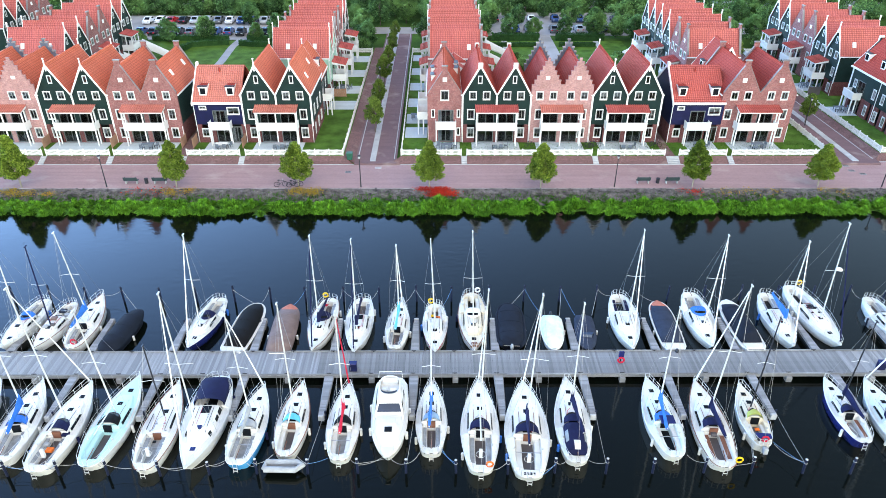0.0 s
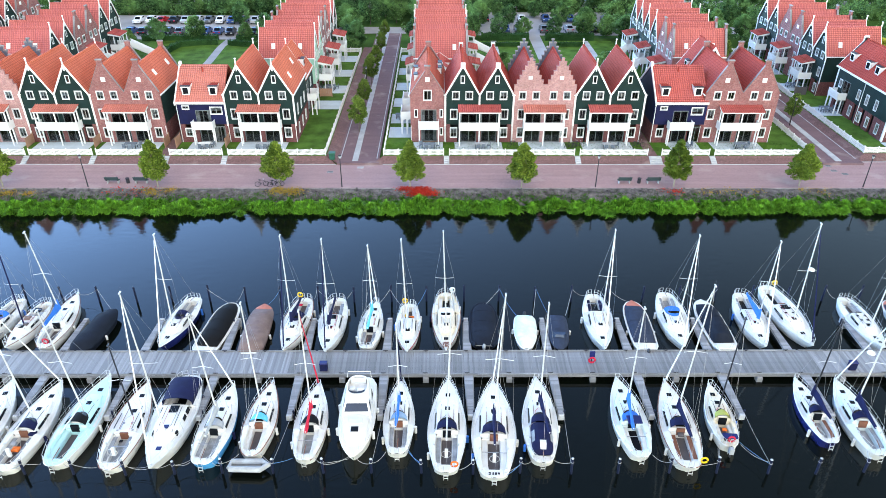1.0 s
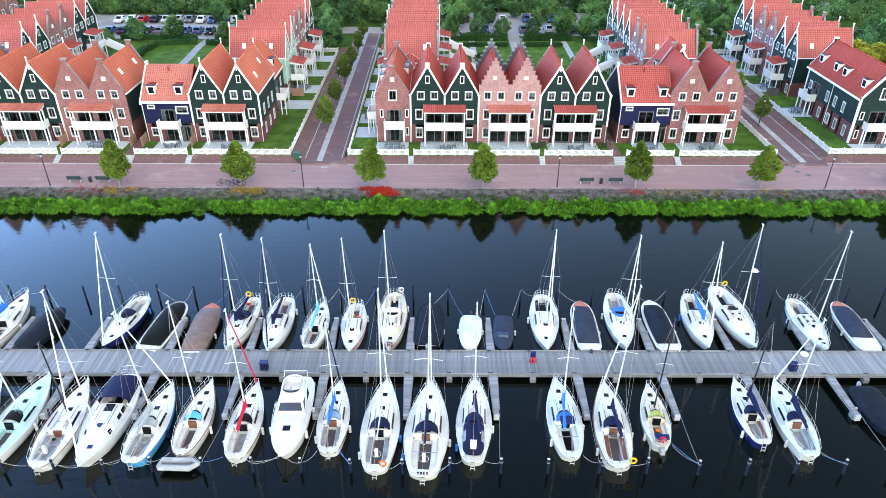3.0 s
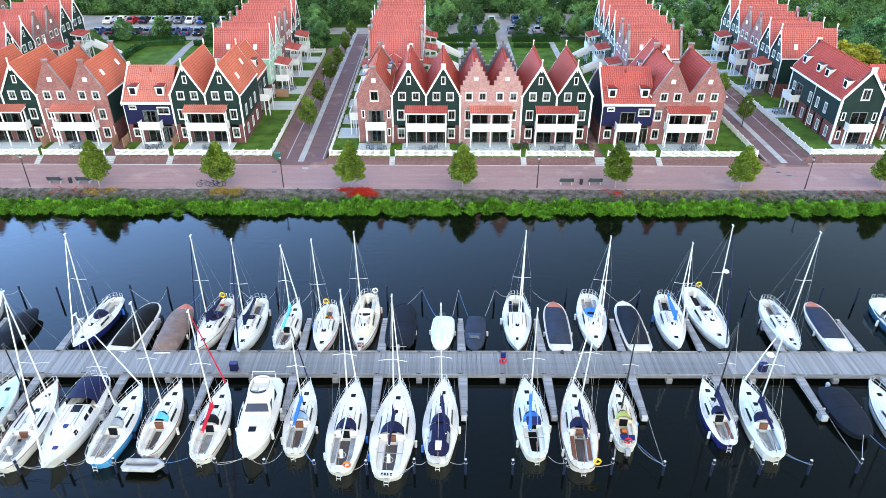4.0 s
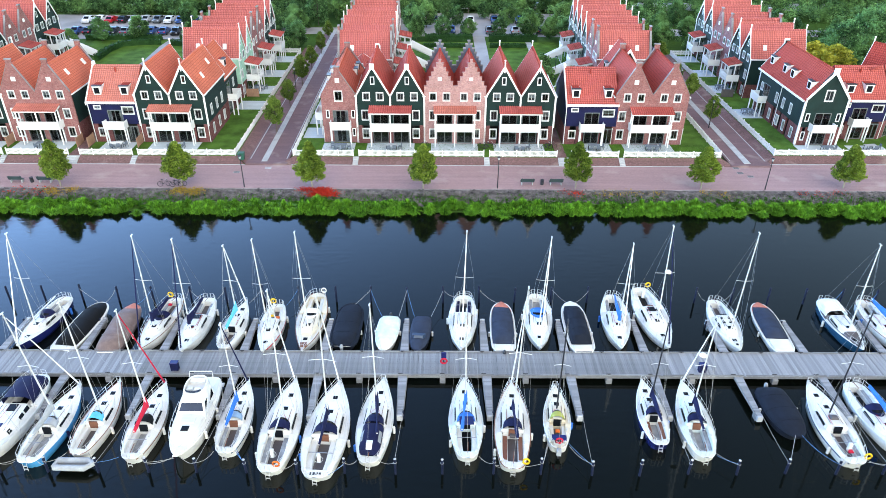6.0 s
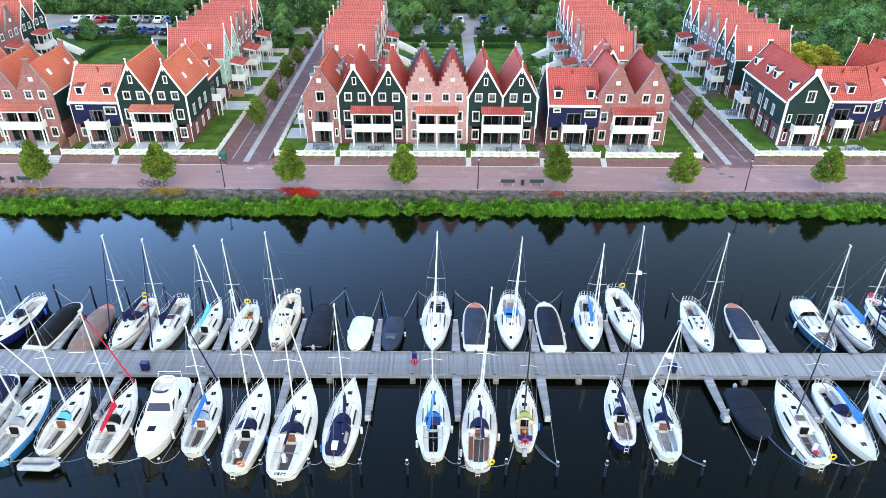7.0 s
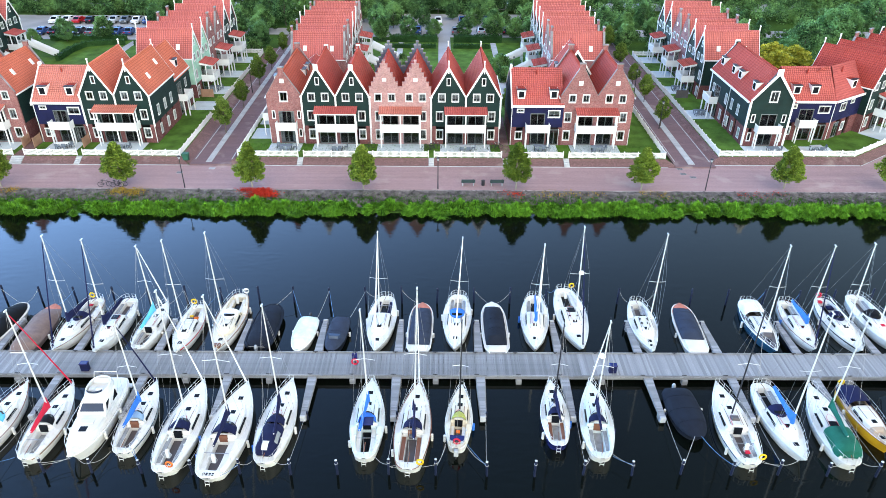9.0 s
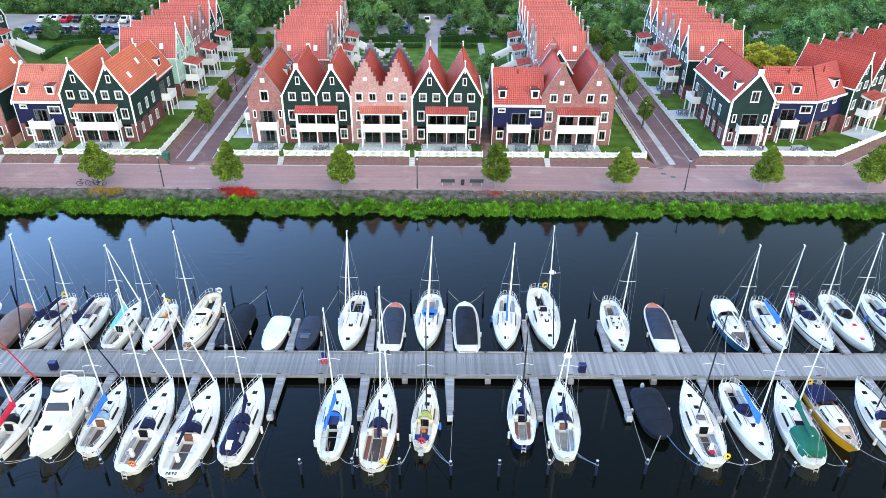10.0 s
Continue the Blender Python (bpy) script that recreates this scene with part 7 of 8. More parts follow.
# ---- plants ----
def cards(name, centres, sizes, mat, seed, stretch=1.0, lift=0.0):
    """Many small leaf quads in one mesh; centres (n, 3), sizes (n,)."""
    rg = np.random.default_rng(seed)
    n = len(centres)
    a = rg.normal(size=(n, 3))
    a[:, 2] *= .6
    a /= np.linalg.norm(a, axis=1)[:, None]
    b = rg.normal(size=(n, 3))
    b -= (b * a).sum(1)[:, None] * a
    b /= np.linalg.norm(b, axis=1)[:, None]
    s = sizes[:, None]
    v = np.stack([centres - a * s * stretch, centres + b * s * .55 - a * s * .1, centres + a * s * stretch, centres - b * s * .55 - a * s * .1], 1).reshape(-1, 3)
    me = bpy.data.meshes.new(name)
    me.vertices.add(4 * n)
    me.vertices.foreach_set("co", v.astype(np.float32).ravel())
    me.loops.add(4 * n)
    me.loops.foreach_set("vertex_index", np.arange(4 * n, dtype=np.int32))
    me.polygons.add(n)
    me.polygons.foreach_set("loop_start", np.arange(0, 4 * n, 4, dtype=np.int32))
    me.update()
    me.validate()
    me.materials.append(MAT[mat])
    return me


def tree_source(name, label, height, crown_r, trunk_h, leaf, n_leaf, leaf_size, seed, squat=1.0, category="tree", group="trees", clumps=26, bark="bark", taper=.36):
    """A tapered trunk with limbs, and a crown of leaf clumps at the limb tips."""
    rg = np.random.default_rng(seed)
    t = thing(name, Matrix.Identity(4), label, category, group)
    wood = Mb()
    r0 = .035 * height ** .9 * .55
    bend = rg.normal(size=2) * .12
    spine = [(bend[0] * k * k, bend[1] * k * k, height * .82 * k) for k in np.linspace(0, 1, 6)]
    wood.tube(spine, r0, r0 * .25, n=7)
    cz = trunk_h + (height - trunk_h) * .48
    hz = (height - trunk_h) * .52 * squat
    tips = []
    for i in range(clumps):
        az = 2.399 * i + rg.normal() * .25
        u = (i + .5) / clumps
        el = -1.0 + 2.0 * u
        k = math.sqrt(max(0, 1 - el * el)) * (1 - taper * max(0, el)) * rg.uniform(.55, 1.04)
        tip = np.array([crown_r * k * math.cos(az), crown_r * k * math.sin(az), cz + hz * el * rg.uniform(.85, 1.02)])
        if taper > .5:
            k = min(1, .5 + 2.4 * u) * (1 - u ** 1.25) ** .85 * rg.uniform(.4, 1.16)
            tip = np.array([crown_r * k * math.cos(az), crown_r * k * math.sin(az), trunk_h + .35 + (height - trunk_h - .5) * u])
        tips.append(tip)
        if i % 2 == 0:
            base = np.array([0, 0, min(height * .75, max(trunk_h * .75, tip[2] - crown_r * .7))])
            mid = (base + tip) / 2 + np.array([0, 0, .1])
            wood.tube([tuple(base), tuple(mid), tuple(tip)], r0 * .3, r0 * .06, n=5)
    part("trunk", wood, bark, t, smooth=True)
    pts, sz = [], []
    per = n_leaf // clumps
    for tip in tips:
        cr = crown_r * rg.uniform(.24, .46) * (30 / clumps) ** .25
        if taper > .5:
            cr *= 1.1 - .5 * (tip[2] - trunk_h) / (height - trunk_h)
        q = rg.normal(size=(per, 3))
        q /= np.linalg.norm(q, axis=1)[:, None]
        q *= (rg.random(per) ** .42)[:, None] * cr * np.array([1, 1, .8])
        pts.append(tip + q)
        sz.append(rg.uniform(.6, 1.25, per) * leaf_size)
    part("crown", cards("crown", np.concatenate(pts), np.concatenate(sz), leaf, seed), leaf, t)
    return t


def planted(src, spots, rnd, lo=.85, hi=1.15, z=None):
    """Copies of grown trees at the given spots; the first copy moves the source itself."""
    for i, s in enumerate(spots):
        k = rnd.uniform(lo, hi)
        zz = s[2] if len(s) > 2 else z
        m = Matrix.Translation((s[0], s[1], zz)) @ Matrix.Rotation(rnd.uniform(0, 6.28), 4, "Z") @ Matrix.Diagonal((k, k, k * rnd.uniform(.93, 1.07), 1))
        a = src[i % len(src)]
        if "used" not in CACHE.setdefault(a.name, {}):
            CACHE[a.name]["used"] = 1
            a.matrix_basis = m
        else:
            o = copy_thing(a, Matrix.Identity(4))
            o.matrix_basis = m


rt = random.Random(5)
prom = [tree_source("promenade_tree", "young round-crowned tree with light green leaves on the promenade", 6.6, 2.12, 1.3, "leaf", 12000, .145, 40 + i, group="promenade trees", clumps=64, bark="bark_pale", taper=.85) for i in range(3)]
planted(prom, [(-70.85, 79.9), (-53.4, 79.9), (-33.55, 79.9), (-18.0, 80.2), (-1.15, 79.7), (13.15, 79.7), (32.85, 80.0), (49.15, 80.1), (67.85, 80.5), (81.65, 80.5), (95.65, 80.4)], rt, .9, 1.0, RZ)
small = [tree_source("street_tree", "slim young street tree with green leaves", 4.9, 1.25, 1.6, "leaf_street", 5600, .115, 60 + i, group="street trees", clumps=44, taper=.45) for i in range(2)]
planted(small, [(-9.5, 98.4), (-9.6, 109.7), (-9.6, 121.5), (-9.4, 131), (-9.2, 142), (-9.2, 153), (57.7, 102.4), (58.0, 113.8), (58.1, 122.8), (58.2, 134), (58.2, 146), (-25.5, 106.5), (52.6, 106), (52.2, 112.5), (33.8, 106)], rt, .85, 1.1, SZ + .03)
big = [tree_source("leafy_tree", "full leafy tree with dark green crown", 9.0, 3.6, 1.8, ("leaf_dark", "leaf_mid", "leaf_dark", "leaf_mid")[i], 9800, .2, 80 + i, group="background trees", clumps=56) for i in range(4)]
spots = []
for x in np.arange(-112, 138, 7.4):
    for row, y in enumerate((183, 189, 196)):
        spots.append((x + rt.uniform(-2.6, 2.6) + row * 2, y + rt.uniform(-2.5, 2.5)))
spots = [s for s in spots if not (s[1] < 192 and 66 < s[0] < 74)]
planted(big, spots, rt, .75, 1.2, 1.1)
mid = [tree_source("garden_tree", "rounded garden tree with green leaves", 5.6, 2.3, 1.0, ("leaf_mid", "leaf_dark")[i % 2], 6200, .17, 120 + i, group="garden trees", clumps=44) for i in range(3)]
planted(mid, [(-62.5, 146.5), (-58, 151), (-50.5, 152.8), (-39.5, 152.8), (-34.5, 151), (-31, 158), (-28, 152), (-22.5, 158), (-19, 166), (-24, 166), (-31, 166), (-29, 145.5), (-16.5, 152), (-14.8, 146.5), (-17, 160), (-2.0, 149),
              (15.8, 156), (21.6, 157), (10, 154), (28.5, 157), (34.8, 156), (39.6, 155), (43, 153), (46, 157), (12, 165), (19, 166.5), (31, 166.5), (38, 166), (26.0, 174), (17, 174), (35, 175), (9, 160), (44, 168), (50, 160),
              (52.5, 147), (54.2, 140), (53.5, 155), (59, 152), (62, 147), (64.5, 158), (61, 164), (70, 155), (76, 151), (83, 156), (79, 147), (88, 150), (94, 155), (100, 150), (86, 163), (94, 166), (78, 166), (106, 160), (71, 168), (102, 140), (107, 147),
              (-44, 166.5), (-57, 178), (-50, 179), (-66, 178), (-74, 176), (-80, 168), (-84, 158), (-76, 150), (-72, 144), (-42, 178), (-36, 176), (-30, 175), (-10, 178), (-2, 174), (2, 168)], rt, .65, 1.05, 1.1)
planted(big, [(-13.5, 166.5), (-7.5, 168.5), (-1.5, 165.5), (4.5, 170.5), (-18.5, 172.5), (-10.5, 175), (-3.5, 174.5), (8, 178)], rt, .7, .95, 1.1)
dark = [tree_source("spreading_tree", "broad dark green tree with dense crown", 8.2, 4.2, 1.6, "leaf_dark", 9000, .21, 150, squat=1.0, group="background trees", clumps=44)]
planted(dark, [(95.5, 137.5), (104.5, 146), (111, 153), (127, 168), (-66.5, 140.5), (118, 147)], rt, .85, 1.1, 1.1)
yel = [tree_source("yellow_shrub", "tall shrub with yellow-green leaves behind a house", 5.0, 2.8, .5, "leaf_yellow", 4200, .26, 170, group="garden trees", clumps=36)]
planted(yel, [(84.2, 124.5), (89.4, 128.5), (86, 130)], rt, .9, 1.15, 1.1)
low = [tree_source("green_shrub", "low green garden shrub", 2.6, 1.7, .2, "leaf_mid", 2200, .2, 171 + i, group="garden shrubs", clumps=24) for i in range(2)]
planted(low, [(88.5, 121.5), (92, 125), (85, 119), (79.5, 135), (80, 128), (95, 131), (-20, 148), (-16, 143), (15.5, 136), (16, 130), (34.5, 131), (34.8, 125), (51.5, 116), (53, 121), (52.8, 127), (52, 134)  ], rt, .6, 1.1, SZ + .1)


def thicket(name, label, spots, leaf, seed):
    """Low woodland of many bushes as one mesh."""
    rg = np.random.default_rng(seed)
    pts, sz = [], []
    for x0, x1, y0, y1, n, h0, h1 in spots:
        for i in range(n):
            x, y, h = rg.uniform(x0, x1), rg.uniform(y0, y1), rg.uniform(h0, h1)
            for c in range(9):
                o = rg.normal(size=3) * np.array([.34, .34, .0]) * h + np.array([x, y, 1.1 + h * rg.uniform(.25, .85)])
                q = rg.normal(size=(62, 3))
                q /= np.linalg.norm(q, axis=1)[:, None]
                pts.append(o + q * (rg.random(62) ** .4)[:, None] * h * .27)
                sz.append(rg.uniform(.12, .3, 62))
    o = new(name, cards(name, np.concatenate(pts), np.concatenate(sz), leaf, seed))
    tagged(o, label, "bushes", "", "stuff")


thicket("bushes", "dense mixed green bushes behind the houses", [(63, 128, 166, 182, 50, 2.5, 5.5), (63, 128, 147, 157, 34, 2, 4), (74, 112, 122, 146, 40, 1.5, 3.5), (-4, 4, 160, 182, 12, 2, 3.5), (-30, -14, 160, 182, 18, 2, 4.5), (44, 62, 150, 182, 34, 2, 4.5)], "leaf_mid", 300)
thicket("wood_edge", "dark green undergrowth of the wood behind", [(-84, -22, 177, 183, 70, 2.0, 4.5), (0, 64, 180.5, 185, 60, 2.0, 4.5), (-120, 140, 181, 184, 60, 2.0, 4.0), (-120, 140, 196, 206, 90, 3, 7)], "leaf_dark", 301)


def hedge(line, h=1.3, w=1.1, label="clipped dark green hedge"):
    """A clipped hedge along a line of points: a leafy skin round a solid core."""
    rg = np.random.default_rng(int(abs(line[0][0] * 7 + line[0][1])))
    t = thing("garden_hedge", Matrix.Translation((*line[0], 1.1)), label, "hedge", "garden hedges")
    pts = [np.array(q) - np.array(line[0]) for q in line]
    p = []
    core = Mb()
    for a, b in zip(pts, pts[1:]):
        L = float(np.linalg.norm(b - a))
        d = (b - a) / L
        o = np.array([-d[1], d[0]])
        n = int(L * 95 * w)
        s, u = rg.random(n), (rg.random(n) - .5) * w
        q = a + np.outer(s, b - a) + np.outer(u, o)
        p.append(np.column_stack([q, rg.random(n) ** .6 * h]))
        c = [a + o * w * .35, a - o * w * .35, b - o * w * .35, b + o * w * .35]
        core.slab([tuple(k) for k in c], 0, h * .85)
    p = np.concatenate(p)
    part("foliage", cards("foliage", p, rg.uniform(.1, .22, len(p)), "leaf_hedge", 5), "leaf_hedge", t)
    part("core", core, "leaf_hedge", t)


hedge([(-52.9, 136), (-53.1, 142.7), (-52.2, 147), (-49, 148.2), (-44.6, 148.7)])
hedge([(-42.2, 148.3), (-38.6, 147.2), (-30, 146.6)])
hedge([(-62, 152.2), (-45.5, 152.2)])
hedge([(-41.5, 152.2), (-30, 152.2)])
hedge([(11.9, 153), (22.3, 153)], 1.6, 1.5)
hedge([(25.9, 153), (36.5, 153)], 1.6, 1.5)
hedge([(11.7, 147.6), (22.0, 147.6)], 1.0, .9)
hedge([(25.8, 147.6), (33.6, 147.6)], 1.0, .9)
hedge([(52.8, 128), (53.2, 146)], 1.1, 1.0)


def blades(name, x0, x1, y_of, n, h_of, mat, seed, width=.05, lean=.35):
    """Upright bent blades, two quads each, as one mesh."""
    rg = np.random.default_rng(seed)
    x = rg.uniform(x0, x1, n)
    y, z0 = y_of(x, rg)
    h = h_of(x, y, rg)
    az = rg.uniform(0, 2 * np.pi, n)
    d = np.stack([np.cos(az), np.sin(az)], 1)
    side = np.stack([-d[:, 1], d[:, 0]], 1) * (width * rg.uniform(.6, 1.4, n))[:, None]
    ln = rg.uniform(.05, 1, n) * lean
    base = np.stack([x, y], 1)
    v = np.empty((n, 6, 3), dtype=np.float32)
    for k, (f, wd, hh) in enumerate(((0, .8, 0), (.35, 1.0, .62), (1.0, .25, 1.0))):
        c = base + d * (ln * h * f)[:, None]
        z = z0 + h * hh * (1 - .25 * f * ln)
        v[:, 2 * k, :2], v[:, 2 * k + 1, :2] = c - side * wd, c + side * wd
        v[:, 2 * k, 2] = v[:, 2 * k + 1, 2] = z
    me = bpy.data.meshes.new(name)
    me.vertices.add(6 * n)
    me.vertices.foreach_set("co", v.ravel())
    idx = (np.arange(n)[:, None] * 6 + np.array([0, 1, 3, 2, 2, 3, 5, 4])[None]).astype(np.int32)
    me.loops.add(8 * n)
    me.loops.foreach_set("vertex_index", idx.ravel())
    me.polygons.add(2 * n)
    me.polygons.foreach_set("loop_start", np.arange(0, 8 * n, 4, dtype=np.int32))
    me.update()
    me.validate()
    me.materials.append(MAT[mat])
    return tagged(new(name, me), kind="stuff")


def tuft(x, s=1.0):
    return np.sin(x * 2.1 * s) * .35 + np.sin(x * .73 * s + 1.3) * .4 + np.sin(x * 5.3 * s + .4) * .25


def tufts(name, label, category, n_tuft, per, x0, x1, y0, y1, h0, h1, rad, mat, seed, width, rowed=False):
    """Round tufts of blades that lean out from each tuft's middle; one mesh."""
    rg = np.random.default_rng(seed)
    tx = rg.uniform(x0, x1, n_tuft)
    ty = y0 + .3 * tuft(tx) + rg.random(n_tuft) * (y1 - y0)
    if rowed:
        tx = x0 + (np.arange(n_tuft) % (n_tuft // 2) + .5) * (x1 - x0) / (n_tuft // 2) + rg.normal(size=n_tuft) * .3
        ty = np.where(np.arange(n_tuft) < n_tuft // 2, y0, y1) + .28 * tuft(tx) + rg.normal(size=n_tuft) * .2
        gap = np.sin(tx * .31) + np.sin(tx * .17 + 2) < -1.05
        tx[gap] = tx[gap] + rg.uniform(-6, 6, gap.sum())
    th = rg.uniform(h0, h1, n_tuft) * (1 + .25 * tuft(tx, .6))
    tr = rg.uniform(.7, 1.3, n_tuft) * rad
    k = np.repeat(np.arange(n_tuft), per)
    n = len(k)
    az = rg.uniform(0, 2 * np.pi, n)
    d = np.stack([np.cos(az), np.sin(az)], 1)
    q = np.sqrt(rg.random(n))
    base = np.stack([tx[k], ty[k]], 1) + d * (q * tr[k] * .45)[:, None]
    out = (tr[k] * q * rg.uniform(.5, 1.1, n))[:, None]
    h = th[k] * (1 - .45 * q ** 2) * rg.uniform(.75, 1.1, n)
    tw = rg.uniform(0, np.pi, n)
    side = np.stack([np.cos(tw), np.sin(tw)], 1) * (width * rg.uniform(.6, 1.4, n))[:, None]
    z0 = np.clip((base[:, 1] - 75.0) * .22, -.1, .62)
    v = np.empty((n, 6, 3), dtype=np.float32)
    for i, (f, wd, hh) in enumerate(((0, .8, 0), (.45, 1.0, .75), (1.15, .3, .97))):
        c = base + d * out * f
        z = z0 + h * hh - ((.42 if rowed else .22) * h * q if i == 2 else 0)
        v[:, 2 * i, :2], v[:, 2 * i + 1, :2] = c - side * wd, c + side * wd
        v[:, 2 * i, 2] = v[:, 2 * i + 1, 2] = z
    me = bpy.data.meshes.new(name)
    me.vertices.add(6 * n)
    me.vertices.foreach_set("co", v.ravel())
    idx = (np.arange(n)[:, None] * 6 + np.array([0, 1, 3, 2, 2, 3, 5, 4])[None]).astype(np.int32)
    me.loops.add(8 * n)
    me.loops.foreach_set("vertex_index", idx.ravel())
    me.polygons.add(2 * n)
    me.polygons.foreach_set("loop_start", np.arange(0, 8 * n, 4, dtype=np.int32))
    me.update()
    me.validate()
    me.materials.append(MAT[mat])
    return tagged(new(name, me), label, category, "", "stuff")


tufts("reeds", "fresh green reed tufts along the water's edge", "reeds", 380, 270, -72, 98, 74.45, 75.6, .95, 1.6, .72, "reed", 1, .034, rowed=True)
tufts("bank_weeds", "low green weeds on the bank", "weeds", 1150, 80, -72, 98, 75.4, 76.6, .25, .6, .42, "weed", 2, .038)
tufts("stray_weeds", "scattered weeds between the bank stones", "weeds", 420, 40, -72, 98, 76.5, 79.2, .12, .34, .3, "weed", 7, .03)
ob = blades("bank_grass", -72, 98, lambda x, rg: (rg.triangular(76.4, 76.6, 79.3, len(x)), .44 + 0 * x), 9000, lambda x, y, rg: .2 + (y - 76.5) * .14 + rg.uniform(.0, .2, len(x)), "weed", 3, .03, .9)
tagged(ob, "thin grass between bank stones", "grass")
fl = np.random.default_rng(9)


def flowers(name, label, mat, spots):
    c = []
    for x0, x1, n in spots:
        m = max(3, int((x1 - x0) * 1.6))
        cx, cy = fl.uniform(x0, x1, m), fl.uniform(77.9, 79.2, m)
        k = fl.integers(0, m, n)
        y = np.clip(cy[k] + fl.normal(size=n) * .28, 77.5, 79.4)
        c.append(np.stack([cx[k] + fl.normal(size=n) * .5, y, .72 + (y - 77.4) * .15 + fl.uniform(.0, .3, n)], 1))
    p = np.concatenate(c)
    o = new(name, cards(name, p, fl.uniform(.05, .12, len(p)), mat, 4))
    tagged(o, label, "flowers", "", "stuff")


flowers("red_flowers", "patches of small red poppies on the bank", "flower_red", [(-3.0, .9, 1900), (-2.6, 2.4, 900), (31, 33.5, 160), (-40, -34, 160), (61, 68, 120)])
flowers("yellow_flowers", "patches of yellow and orange flowers on the bank", "flower_yellow", [(-19.6, -15, 900), (-35, -31, 500), (-55, -49, 700), (36, 46, 260), (-72, -60, 300), (49, 52, 120)])
ob = blades("lawn_tufts", -5, 54, lambda x, rg: (rg.uniform(90.0, 93.2, len(x)), GZ + 0 * x), 5000, lambda x, y, rg: rg.uniform(.06, .16, len(x)), "weed", 6, .03, .8)
tagged(ob, "short grass tufts in front gardens", "grass")


# ---- small things ashore ----
def street_lamp(M, label="dark slim street lamp with one small lantern head"):
    t = thing("street_lamp", M, label, "street lamp", "street lamps")
    part("pole", Mb().tube([(0, 0, 0), (0, 0, 1.0), (0, 0, 4.0)], .085, .05, n=8), "darkmetal", t, smooth=True)
    part("lantern", Mb().tube([(0, 0, 3.98), (0, 0, 4.3)], .11, .17, n=8), "concrete", t, smooth=True)
    part("lantern_cap", Mb().dome((0, 0, 4.3), .24, .24, .14, 8, 3), "darkmetal", t, smooth=True)
    return t


lamp = street_lamp(Matrix.Translation((-9.95, 79.95, RZ)))
for x in (-42.55, 22.75, 57.45, 90.15, -74.3):
    copy_thing(lamp, Matrix.Translation((x, 79.95, RZ)))
for x, y in ((57.2, 101.3), (57.3, 118), (-10.0, 117.5), (36.5, 125.5)):
    copy_thing(lamp, Matrix.Translation((x, y, SZ)))


def bench(M):
    t = thing("park_bench", M, "dark green slatted park bench on pale feet", "bench", "promenade benches")
    for i in range(4):
        part("seat_slat", Mb().bbox(-.9, .9, -.25 + i * .13, -.14 + i * .13, .43, .47, .01), "bench_green", t)
    for i in range(4):
        part("back_slat", Mb().bbox(-.9, .9, .28 + i * .03, .32 + i * .03, .52 + i * .12, .62 + i * .12, .01), "bench_green", t)
    for sx in (-.7, .7):
        part("leg", Mb().box(sx - .05, sx + .05, -.22, .24, 0, .43), "concrete", t)
        part("arm", Mb().box(sx - .03, sx + .03, .2, .32, .4, .98), "darkmetal", t)
    return t


bn = bench(Matrix.Translation((26.7, 81.1, RZ)) @ Matrix.Rotation(math.pi, 4, "Z"))
for x in (30.45, -39.75, -36.05):
    copy_thing(bn, Matrix.Translation((x, 81.1, RZ)) @ Matrix.Rotation(math.pi, 4, "Z"))


def litter_bin(M, mat, label, w=.22, h=.65):
    t = thing("litter_bin", M, label, "bin", "bins")
    part("drum", Mb().tube([(0, 0, 0), (0, 0, h)], w, w * 1.05, n=12), mat, t, smooth=True)
    part("rim", Mb().tube([(w * 1.08 * math.cos(a), w * 1.08 * math.sin(a), h) for a in np.linspace(0, 2 * math.pi, 13)], .03, n=5, cap=False), "darkmetal", t)
    return t


litter_bin(Matrix.Translation((28.65, 81.1, RZ)), "darkmetal", "dark round litter bin between two benches")
litter_bin(Matrix.Translation((-37.85, 81.1, RZ)), "darkmetal", "dark round litter bin between two benches")
t = thing("waste_container", Matrix.Translation((-12.2, 87.9, SZ + .1)), "dark green wheeled waste container at the kerb", "waste container")
part("tub", Mb().hexa([(-.34, -.3, .1), (.34, -.3, .1), (.34, .3, .1), (-.34, .3, .1), (-.42, -.38, 1.0), (.42, -.38, 1.0), (.42, .38, 1.0), (-.42, .38, 1.0)]), "bin_green", t)
part("lid", Mb().bbox(-.45, .45, -.42, .42, 1.0, 1.1, .06), "bin_green", t)
for sx in (-.28, .28):
    part("wheel", Mb().tube([(sx - .04, .3, .1), (sx + .04, .3, .1)], .11, n=10), "tyre", t)


def drain_cover(x, y, mat, label):
    t = thing("drain_cover", Matrix.Translation((x, y, RZ)), label, "drain cover", "drain covers")
    part("frame", Mb().bbox(-.42, .42, -.3, .3, -.05, .02, .01), mat, t)
    for i in range(4):
        part("bar", Mb().box(-.36, .36, -.22 + i * .13, -.16 + i * .13, .02, .03), "darkmetal" if mat == "asphalt" else "asphalt", t)


for x, y in ((56.1, 86.5), (56.1, 84.9), (57.1, 83.85), (-12.1, 84.5)):
    drain_cover(x, y, "asphalt", "dark iron drain cover in the paving")
drain_cover(-8.15, 85.9, "concrete", "pale square cover plate in the paving")


